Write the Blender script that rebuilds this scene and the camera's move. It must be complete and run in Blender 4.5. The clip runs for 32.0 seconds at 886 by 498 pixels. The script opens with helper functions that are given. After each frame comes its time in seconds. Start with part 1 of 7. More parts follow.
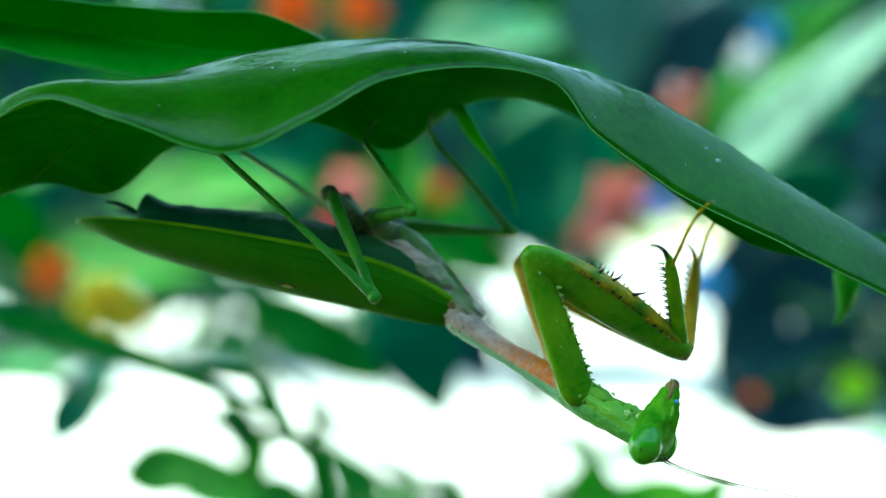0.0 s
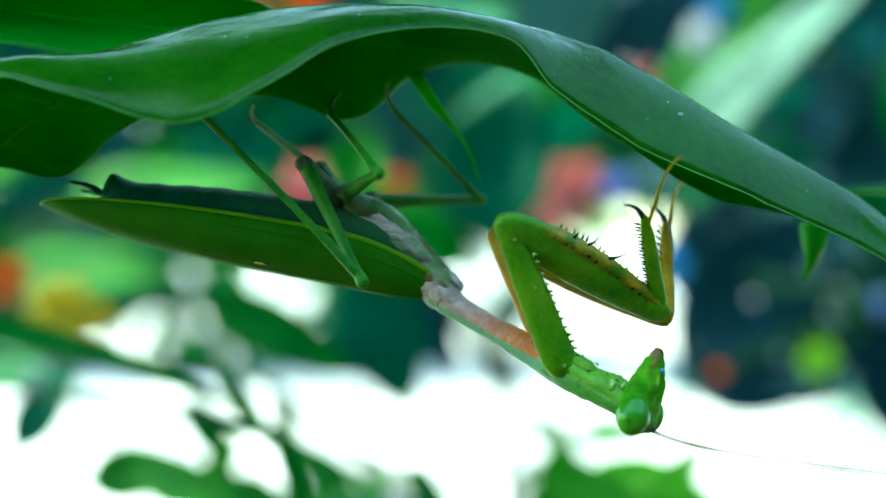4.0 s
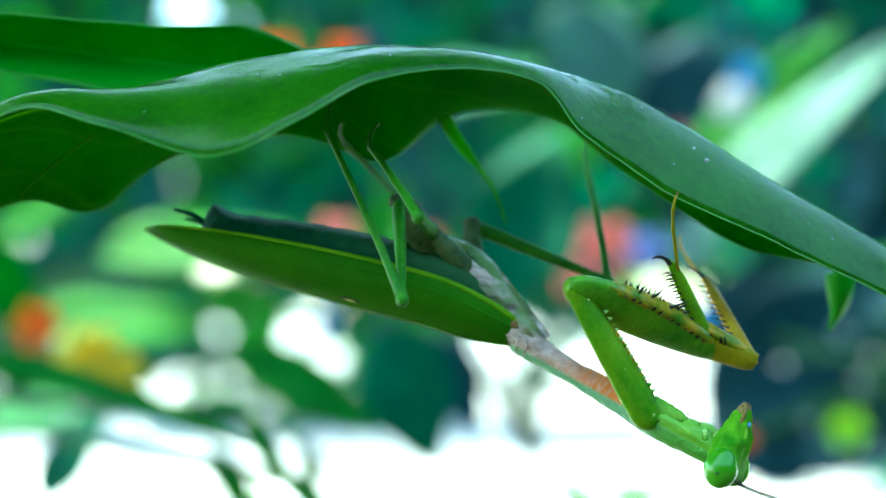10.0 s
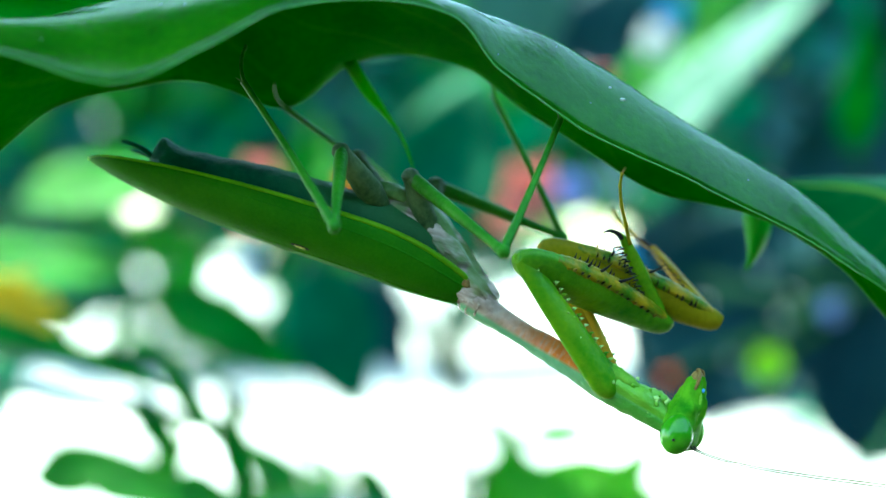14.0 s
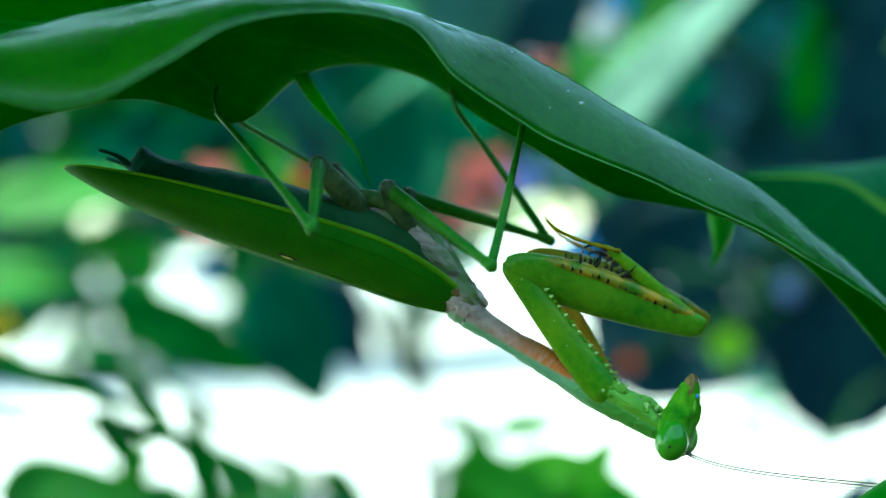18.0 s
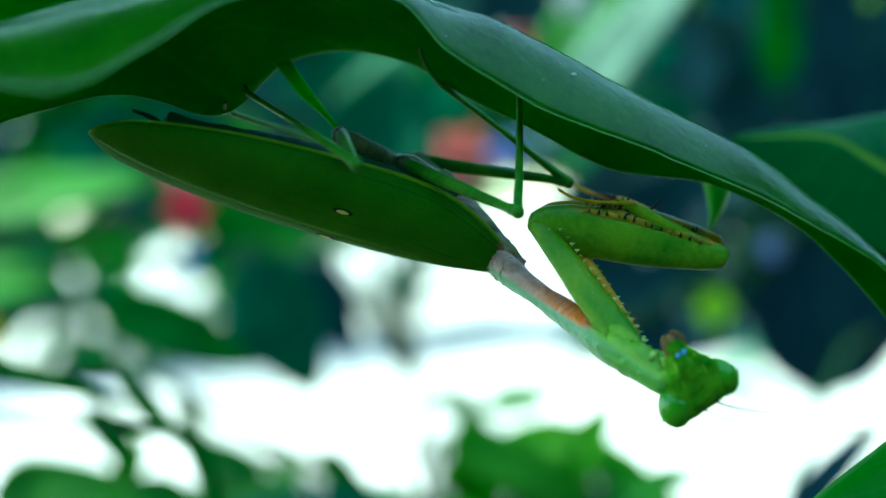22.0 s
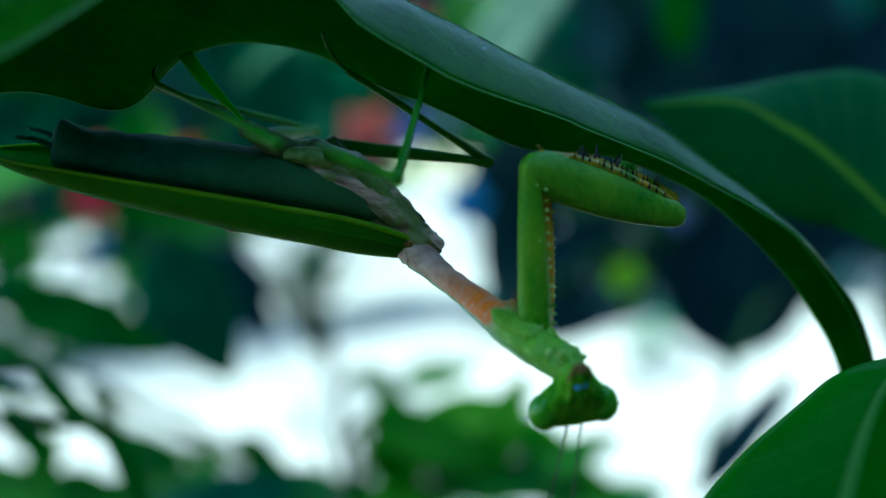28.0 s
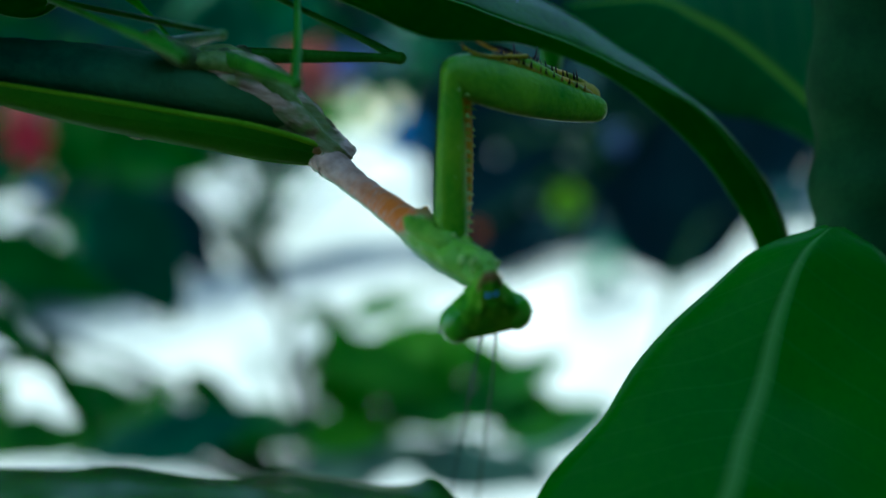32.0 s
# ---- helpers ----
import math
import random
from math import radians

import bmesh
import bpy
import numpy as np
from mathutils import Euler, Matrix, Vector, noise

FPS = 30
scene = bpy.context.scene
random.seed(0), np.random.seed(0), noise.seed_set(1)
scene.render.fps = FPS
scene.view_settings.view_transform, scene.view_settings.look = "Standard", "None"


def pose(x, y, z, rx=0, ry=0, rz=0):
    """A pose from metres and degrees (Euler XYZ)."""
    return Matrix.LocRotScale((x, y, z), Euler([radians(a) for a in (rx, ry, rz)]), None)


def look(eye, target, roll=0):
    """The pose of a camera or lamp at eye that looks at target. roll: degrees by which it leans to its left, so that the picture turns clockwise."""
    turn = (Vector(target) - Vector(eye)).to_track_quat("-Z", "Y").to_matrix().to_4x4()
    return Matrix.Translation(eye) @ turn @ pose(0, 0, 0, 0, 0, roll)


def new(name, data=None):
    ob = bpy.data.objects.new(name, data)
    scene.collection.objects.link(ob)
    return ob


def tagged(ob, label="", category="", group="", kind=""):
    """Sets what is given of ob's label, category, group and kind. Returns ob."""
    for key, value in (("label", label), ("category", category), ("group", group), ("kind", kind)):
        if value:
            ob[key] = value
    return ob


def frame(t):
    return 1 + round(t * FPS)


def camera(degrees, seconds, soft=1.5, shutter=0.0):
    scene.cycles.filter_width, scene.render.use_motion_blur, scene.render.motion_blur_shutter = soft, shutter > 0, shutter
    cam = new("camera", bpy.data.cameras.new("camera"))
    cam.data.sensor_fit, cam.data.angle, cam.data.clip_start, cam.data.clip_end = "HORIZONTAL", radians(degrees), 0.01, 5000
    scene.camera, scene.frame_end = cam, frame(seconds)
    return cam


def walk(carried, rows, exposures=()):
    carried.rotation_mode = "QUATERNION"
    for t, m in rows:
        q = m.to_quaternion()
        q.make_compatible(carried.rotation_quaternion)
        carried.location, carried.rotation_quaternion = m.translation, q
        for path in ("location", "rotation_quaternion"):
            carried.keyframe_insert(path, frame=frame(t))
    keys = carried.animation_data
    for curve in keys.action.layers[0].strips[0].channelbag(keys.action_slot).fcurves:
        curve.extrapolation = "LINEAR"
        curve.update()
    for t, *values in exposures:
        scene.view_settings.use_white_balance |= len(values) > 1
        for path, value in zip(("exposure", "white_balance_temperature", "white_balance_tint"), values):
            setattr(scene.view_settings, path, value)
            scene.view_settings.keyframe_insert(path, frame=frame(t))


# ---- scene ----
MM = 0.001

# ---- camera ----
cam = camera(35, 32.0, soft=1.5)
cam.data.dof.use_dof = True
cam.data.dof.focus_distance = 0.165
cam.data.dof.aperture_fstop = 10.0
PATH = [
    (0, 0.00, -171.35, 0.00, -0.000, -0.000, 1.533),
    (0.5, -0.08, -171.18, -0.50, -0.038, 0.007, 1.537),
    (1, -0.17, -170.53, -1.50, -0.140, -0.082, 1.629),
    (1.5, 0.87, -170.49, -0.89, -0.353, -0.338, 1.209),
    (2, 0.70, -169.80, -1.30, -0.500, -0.545, 0.813),
    (2.5, 0.71, -169.82, -0.83, -0.884, -0.727, 0.395),
    (4.5, -1.10, -168.16, -5.16, -1.775, 0.229, -1.128),
    (5, -1.15, -167.97, -5.84, -1.773, 0.469, -1.015),
    (5.5, -0.20, -168.25, -5.92, -1.714, 0.779, -0.911),
    (6, -0.25, -168.68, -6.63, -1.729, 1.107, -0.846),
    (6.5, -1.08, -168.76, -6.98, -1.533, 1.610, -0.682),
    (7, 0.91, -170.11, -6.47, -1.282, 1.763, -0.513),
    (7.5, 0.15, -170.29, -6.88, -1.085, 2.255, -0.714),
    (8, -0.09, -170.08, -7.20, -0.800, 2.578, -0.665),
    (8.5, 0.69, -170.38, -6.97, -0.674, 2.550, -0.193),
    (9, -0.51, -169.69, -7.78, -0.526, 2.670, 0.059),
    (9.5, -0.14, -169.87, -7.48, -0.527, 2.635, 0.272),
    (10, -0.20, -169.96, -7.07, -0.487, 2.631, 0.271),
    (10.5, 0.91, -169.29, -5.82, -0.444, 2.619, 0.134),
    (11, 1.29, -169.01, -5.89, -0.476, 2.755, 0.184),
    (11.5, 1.42, -169.08, -5.96, -0.656, 2.652, 0.195),
    (12, 1.46, -168.90, -6.28, -1.208, 2.280, 0.349),
    (12.5, 1.46, -168.58, -7.31, -1.666, 1.452, 0.195),
    (13, 1.42, -167.82, -7.79, -2.551, 0.618, 0.405),
    (13.5, 1.34, -167.71, -7.44, -3.019, 0.399, 0.169),
    (14, 1.24, -167.46, -6.85, -3.453, 0.201, -0.179),
    (14.5, 0.94, -166.99, -5.47, -3.718, 0.044, -0.972),
    (16.5, 0.69, -165.61, -4.86, -4.568, 0.068, -2.398),
    (17, 0.29, -165.05, -4.86, -4.763, -0.056, -2.535),
    (17.5, 0.48, -164.58, -5.04, -5.002, -0.151, -2.668),
    (18, 0.15, -165.14, -4.31, -5.298, -0.265, -2.638),
    (18.5, 3.78, -165.74, -3.76, -5.513, -0.328, -2.953),
    (19, 4.96, -166.09, -5.07, -5.922, -0.364, -2.466),
    (19.5, 3.84, -165.91, -4.07, -6.559, -0.422, -3.159),
    (20, 1.28, -166.04, -3.94, -6.923, -0.399, -3.321),
    (20.5, 1.96, -166.53, -3.23, -7.010, -0.443, -4.084),
    (21, 0.71, -166.60, -1.91, -7.095, -0.700, -5.352),
    (21.5, -0.03, -166.16, -1.41, -6.122, -0.828, -5.883),
    (22, -2.67, -164.27, -3.92, -6.195, -1.244, -5.771),
    (22.5, -2.42, -163.61, -4.26, -6.925, -1.748, -6.535),
    (23, -3.91, -163.11, -4.00, -7.484, -2.167, -6.612),
    (23.5, -3.02, -163.30, -2.90, -7.593, -2.405, -7.218),
    (24, -3.29, -164.13, -1.95, -7.798, -2.479, -7.292),
    (24.5, -4.17, -164.20, -1.32, -7.774, -2.495, -7.027),
    (25, -3.44, -165.03, 0.87, -8.070, -2.002, -7.616),
    (25.5, -5.56, -164.40, -0.49, -8.286, -1.780, -7.500),
    (27.5, -2.57, -163.80, -3.42, -9.368, -2.162, -8.389),
    (28, -3.70, -163.28, -4.11, -9.764, -2.551, -7.970),
    (28.5, -4.38, -163.12, -4.90, -10.024, -2.775, -7.590),
    (29, -4.88, -163.01, -5.43, -10.207, -3.081, -7.475),
    (29.5, -4.97, -163.07, -5.53, -10.308, -3.287, -7.682),
    (30, -5.46, -163.42, -6.42, -10.404, -3.711, -7.635),
    (30.5, -4.14, -164.34, -6.27, -10.522, -4.706, -8.825),
    (31, -2.47, -165.87, -5.80, -10.896, -4.854, -10.089),
    (31.5, -2.82, -166.71, -7.94, -11.197, -5.045, -10.401),
    (32, -2.77, -167.08, -10.61, -11.463, -5.077, -10.304),
]


def eye_pose(x, y, z, yaw, pitch, roll):
    return pose(x * MM, y * MM, z * MM, 90 + pitch, 0, yaw) @ pose(0, 0, 0, 0, 0, roll)


walk(cam, [(t, eye_pose(x, y, z, yaw, pitch, roll)) for t, x, y, z, yaw, pitch, roll in PATH],
     exposures=[(0, 2.7, 6500, -24), (2.5, 2.7, 6500, -24), (6, 2.85, 6100, -20), (9, 3.15, 6150, -18), (13, 3.25, 6300, -22), (17, 2.7, 6200, -25), (22, 2.3, 6000, -25), (25, 1.9, 5800, -23), (28, 1.4, 5550, -18), (32, 1.15, 5550, -16)])

# ---- world and sun ----
world = bpy.data.worlds.new("overcast_sky")
scene.world = world
world.use_nodes = True
nodes = world.node_tree.nodes
sky = nodes.new("ShaderNodeTexSky")
sky.sky_type = "NISHITA"
sky.sun_disc = False
sky.sun_elevation, sky.sun_rotation = radians(64.9), radians(305)
world.node_tree.links.new(sky.outputs[0], nodes["Background"].inputs[0])
nodes["Background"].inputs[1].default_value = 0.15
sun_data = bpy.data.lights.new("sun", "SUN")
sun_data.energy, sun_data.angle, sun_data.color = 4.0, radians(12), (1.0, 0.96, 0.88)
sun = new("sun", sun_data)
sun.matrix_world = look((-0.5, 0.35, 1.3), (0, 0, 0))


# ---- materials ----
def material(name, colors, rough=0.5, scales=(400, 2500), bump=0.15, depth=0.0003, trans=0.0, metal=0.0, spec=0.12):
    """A surface whose colour drifts between two tones at two scales, with fine relief."""
    m = bpy.data.materials.new(name)
    m.use_nodes = True
    n, l = m.node_tree.nodes, m.node_tree.links
    p = n["Principled BSDF"]
    at = n.new("ShaderNodeTexCoord")
    big, fine = n.new("ShaderNodeTexNoise"), n.new("ShaderNodeTexNoise")
    big.inputs["Scale"].default_value, fine.inputs["Scale"].default_value = scales
    big.inputs["Detail"].default_value = fine.inputs["Detail"].default_value = 4
    l.new(at.outputs["Object"], big.inputs["Vector"])
    l.new(at.outputs["Object"], fine.inputs["Vector"])
    add = n.new("ShaderNodeMath")
    add.operation = "MULTIPLY_ADD"
    l.new(fine.outputs["Fac"], add.inputs[0])
    add.inputs[1].default_value = 0.45
    l.new(big.outputs["Fac"], add.inputs[2])
    ramp = n.new("ShaderNodeValToRGB")
    l.new(add.outputs[0], ramp.inputs[0])
    ramp.color_ramp.elements[0].position, ramp.color_ramp.elements[1].position = 0.5, 0.92
    ramp.color_ramp.elements[0].color, ramp.color_ramp.elements[1].color = (*colors[0], 1), (*colors[1], 1)
    l.new(ramp.outputs[0], p.inputs["Base Color"])
    p.inputs["Roughness"].default_value, p.inputs["Metallic"].default_value = rough, metal
    p.inputs["Specular IOR Level"].default_value = spec
    b = n.new("ShaderNodeBump")
    b.inputs["Strength"].default_value, b.inputs["Distance"].default_value = bump, depth
    l.new(fine.outputs["Fac"], b.inputs["Height"])
    l.new(b.outputs[0], p.inputs["Normal"])
    if trans:
        t, mix = n.new("ShaderNodeBsdfTranslucent"), n.new("ShaderNodeMixShader")
        l.new(ramp.outputs[0], t.inputs[0])
        mix.inputs[0].default_value = trans
        l.new(p.outputs[0], mix.inputs[1])
        l.new(t.outputs[0], mix.inputs[2])
        l.new(mix.outputs[0], n["Material Output"].inputs[0])
    return m


def leaf_material(name, dark, light, vein, rough=0.35, trans=0.35, veins=11, glow=1.6, spec=0.3, coat=0.0, bump=0.1, rib_thin=38.0):
    """A leaf: midrib and side veins along its own grain, blotches, fine pores, and light coming through it."""
    m = material(name, (dark, light), rough, (60, 900), bump, 0.00015, spec=spec)
    n, l = m.node_tree.nodes, m.node_tree.links
    p = n["Principled BSDF"]
    ramp = [x for x in n if x.bl_idname == "ShaderNodeValToRGB"][0]
    p.inputs["Coat Weight"].default_value, p.inputs["Coat Roughness"].default_value, p.inputs["Coat IOR"].default_value = coat, 0.15, 1.42
    uv, split = n.new("ShaderNodeTexCoord"), n.new("ShaderNodeSeparateXYZ")
    l.new(uv.outputs["UV"], split.inputs[0])

    def calc(op, a, b=None, c=None):
        q = n.new("ShaderNodeMath")
        q.operation = op
        for i, v in enumerate((a, b, c)):
            if v is None:
                continue
            if isinstance(v, (int, float)):
                q.inputs[i].default_value = v
            else:
                l.new(v, q.inputs[i])
        return q.outputs[0]

    off = calc("ABSOLUTE", calc("SUBTRACT", split.outputs[1], 0.5))
    rib = calc("SUBTRACT", 1.0, calc("MULTIPLY", off, rib_thin))
    rib = calc("MAXIMUM", rib, 0.0)
    wave = calc("SINE", calc("MULTIPLY", calc("SUBTRACT", split.outputs[0], calc("MULTIPLY", off, 0.35)), veins * 6.283))
    side = calc("MULTIPLY", calc("MAXIMUM", calc("SUBTRACT", wave, 0.9), 0.0), 4.0)
    both = calc("MINIMUM", calc("ADD", rib, calc("MULTIPLY", side, 0.2)), 1.0)
    mix = n.new("ShaderNodeMixRGB")
    l.new(both, mix.inputs[0])
    l.new(ramp.outputs[0], mix.inputs[1])
    mix.inputs[2].default_value = (*vein, 1)
    l.new(mix.outputs[0], p.inputs["Base Color"])
    b = n.new("ShaderNodeBump")
    b.inputs["Strength"].default_value, b.inputs["Distance"].default_value = 0.25, 0.0005
    l.new(calc("MULTIPLY", both, -1.0), b.inputs["Height"])
    old = [x for x in n if x.bl_idname == "ShaderNodeBump" and x != b][0]
    l.new(old.outputs[0], b.inputs["Normal"])
    l.new(b.outputs[0], p.inputs["Normal"])
    l.new(b.outputs[0], p.inputs["Coat Normal"])
    t, shader = n.new("ShaderNodeBsdfTranslucent"), n.new("ShaderNodeMixShader")
    hue = n.new("ShaderNodeHueSaturation")
    hue.inputs["Hue"].default_value, hue.inputs["Saturation"].default_value, hue.inputs["Value"].default_value = 0.485, 1.15, glow
    l.new(mix.outputs[0], hue.inputs["Color"])
    l.new(hue.outputs[0], t.inputs[0])
    shader.inputs[0].default_value = trans
    l.new(p.outputs[0], shader.inputs[1])
    l.new(t.outputs[0], shader.inputs[2])
    l.new(shader.outputs[0], n["Material Output"].inputs[0])
    return m


LEAF = leaf_material("glossy_leaf", (0.017, 0.1, 0.001), (0.05, 0.2, 0.003), (0.08, 0.28, 0.012), 0.5, 0.4, glow=1.6, spec=0.04, coat=0.9, bump=0.6)
LEAF_UNDER = leaf_material("matte_leaf_underside", (0.02, 0.14, 0.001), (0.045, 0.22, 0.003), (0.2, 0.45, 0.03), 0.7, 0.5, glow=1.75, spec=0.03, bump=0.4, rib_thin=45.0)
LEAF_YOUNG = leaf_material("young_leaf", (0.03, 0.2, 0.006), (0.06, 0.28, 0.012), (0.12, 0.34, 0.05), 0.4, 0.45, spec=0.2)
LEAF_BACK = leaf_material("leaf_underside", (0.012, 0.12, 0.025), (0.024, 0.16, 0.03), (0.25, 0.46, 0.04), 0.5, 0.3, spec=0.15, rib_thin=24.0)
LEAF_FRONT = leaf_material("hanging_leaf", (0.024, 0.17, 0.002), (0.045, 0.22, 0.004), (0.16, 0.36, 0.08), 0.45, 0.35, spec=0.05, coat=0.12, rib_thin=26.0)
LEAF_LIME = leaf_material("lime_leaf", (0.06, 0.26, 0.008), (0.11, 0.36, 0.015), (0.14, 0.4, 0.03), 0.5, 0.5, spec=0.12)
LEAF_RIM = material("leaf_rim", ((0.05, 0.24, 0.012), (0.09, 0.32, 0.025)), 0.28, (100, 1500), 0.1, spec=0.5)
SPECK = material("white_fleck", ((0.5, 0.55, 0.5), (0.75, 0.78, 0.75)), 0.6, (900, 4000))
LEAF_MID = leaf_material("background_leaf", (0.018, 0.13, 0.01), (0.045, 0.22, 0.02), (0.05, 0.24, 0.04), 0.6, 0.45, spec=0.12)
LEAF_TEAL = leaf_material("bluish_leaf", (0.008, 0.085, 0.048), (0.022, 0.155, 0.075), (0.026, 0.17, 0.085), 0.6, 0.25, spec=0.12)
# Sky sheen on the blades is put into this pale colour.
LEAF_PALE = leaf_material("pale_sheen_leaf", (0.075, 0.17, 0.135), (0.12, 0.24, 0.19), (0.15, 0.28, 0.22), 0.6, 0.3, glow=1.1, spec=0.12)
LEAF_MINT = leaf_material("pale_green_leaf", (0.05, 0.22, 0.07), (0.09, 0.3, 0.11), (0.1, 0.33, 0.12), 0.6, 0.4, spec=0.12)
# Shade between the leaves is put into this navy base colour.
LEAF_SHADE = leaf_material("leaf_shade_in_colour", (0.008, 0.034, 0.052), (0.02, 0.066, 0.08), (0.03, 0.08, 0.085), 0.6, 0.16, spec=0.1)
STEM = material("green_stem", ((0.01, 0.045, 0.012), (0.022, 0.08, 0.02)), 0.6, (150, 1500), 0.3, spec=0.05)
BARK = material("twig_bark", ((0.03, 0.04, 0.02), (0.07, 0.08, 0.04)), 0.8, (60, 900), 0.4)
WING = material("wing_green", ((0.05, 0.23, 0.003), (0.085, 0.31, 0.006)), 0.6, (120, 2600), 0.3, trans=0.45, spec=0.12)
WING_EDGE = material("wing_margin", ((0.26, 0.55, 0.015), (0.4, 0.7, 0.03)), 0.45, (200, 2500), trans=0.6)
SPOT = material("wing_spot", ((0.6, 0.7, 0.1), (0.75, 0.8, 0.2)), 0.4, (500, 3000))
SPOT_RIM = material("wing_spot_rim", ((0.02, 0.03, 0.01), (0.04, 0.05, 0.02)), 0.5)


def abdomen_skin():
    """Dark blue-green, paling to grey-green towards the thorax, with darker joints between the segments."""
    m = material("abdomen_dark_green", ((0.005, 0.045, 0.03), (0.024, 0.12, 0.062)), 0.6, (190, 1100), 0.8, spec=0.06)
    n, l = m.node_tree.nodes, m.node_tree.links
    p = n["Principled BSDF"]
    dark = p.inputs["Base Color"].links[0].from_socket
    at, split, wob = n.new("ShaderNodeTexCoord"), n.new("ShaderNodeSeparateXYZ"), n.new("ShaderNodeTexNoise")
    l.new(at.outputs["Object"], split.inputs[0])
    l.new(at.outputs["Object"], wob.inputs["Vector"])
    wob.inputs["Scale"].default_value = 420
    shift = n.new("ShaderNodeMath")
    shift.operation, shift.inputs[1].default_value = "MULTIPLY_ADD", 0.008
    l.new(wob.outputs["Fac"], shift.inputs[0])
    l.new(split.outputs[0], shift.inputs[2])
    fade = n.new("ShaderNodeMapRange")
    fade.inputs[1].default_value, fade.inputs[2].default_value, fade.inputs[4].default_value = -0.03, -0.007, 0.9
    l.new(shift.outputs[0], fade.inputs[0])
    mix = n.new("ShaderNodeMixRGB")
    l.new(fade.outputs[0], mix.inputs[0])
    l.new(dark, mix.inputs[1])
    mix.inputs[2].default_value = (0.05, 0.125, 0.04, 1)
    l.new(mix.outputs[0], p.inputs["Base Color"])
    return m


ABDOMEN = abdomen_skin()

def thorax_skin():
    """Pinkish grey skin in long folds, whitish highlights painted on them, with brown cracks between them and a green
    tinge underneath.
    """
    m = bpy.data.materials.new("thorax_pinkish_grey")
    m.use_nodes = True
    nodes, links = m.node_tree.nodes, m.node_tree.links
    body = nodes["Principled BSDF"]
    place = nodes.new("ShaderNodeTexCoord")
    turn = nodes.new("ShaderNodeMapping")
    turn.inputs["Rotation"].default_value = (0, radians(32), 0)
    turn.inputs["Scale"].default_value = (160, 900, 900)
    links.new(place.outputs["Object"], turn.inputs[0])
    fold = nodes.new("ShaderNodeTexNoise")
    fold.inputs["Scale"].default_value, fold.inputs["Detail"].default_value = 1.0, 4
    links.new(turn.outputs[0], fold.inputs[0])
    tone = nodes.new("ShaderNodeValToRGB")
    tone.color_ramp.elements[0].position, tone.color_ramp.elements[0].color = 0.36, (0.1, 0.055, 0.03, 1)
    # The pale end paints a highlight along the folds.
    tone.color_ramp.elements[1].position, tone.color_ramp.elements[1].color = 0.66, (0.78, 0.6, 0.52, 1)
    mid = tone.color_ramp.elements.new(0.47)
    mid.color = (0.42, 0.29, 0.23, 1)
    links.new(fold.outputs[0], tone.inputs[0])
    patch = nodes.new("ShaderNodeTexNoise")
    patch.inputs["Scale"].default_value = 330
    links.new(place.outputs["Object"], patch.inputs[0])
    share = nodes.new("ShaderNodeMapRange")
    share.inputs[1].default_value, share.inputs[2].default_value, share.inputs[4].default_value = 0.42, 0.6, 0.85
    links.new(patch.outputs[0], share.inputs[0])
    mix = nodes.new("ShaderNodeMix")
    mix.data_type = "RGBA"
    mix.inputs[7].default_value = (0.15, 0.23, 0.05, 1)
    links.new(share.outputs[0], mix.inputs[0])
    links.new(tone.outputs[0], mix.inputs[6])
    links.new(mix.outputs[2], body.inputs["Base Color"])
    bump = nodes.new("ShaderNodeBump")
    bump.inputs["Strength"].default_value, bump.inputs["Distance"].default_value = 0.8, 0.0006
    links.new(fold.outputs[0], bump.inputs["Height"])
    links.new(bump.outputs[0], body.inputs["Normal"])
    body.inputs["Roughness"].default_value = 0.38
    body.inputs["Specular IOR Level"].default_value = 0.4
    return m


THORAX = thorax_skin()
PLATE = material("thorax_side_plate", ((0.05, 0.13, 0.012), (0.22, 0.32, 0.09)), 0.42, (300, 1300), 0.6, spec=0.3)
THORAX_GREEN = material("thorax_green", ((0.09, 0.24, 0.01), (0.24, 0.44, 0.04)), 0.42, (250, 1400), 0.5)


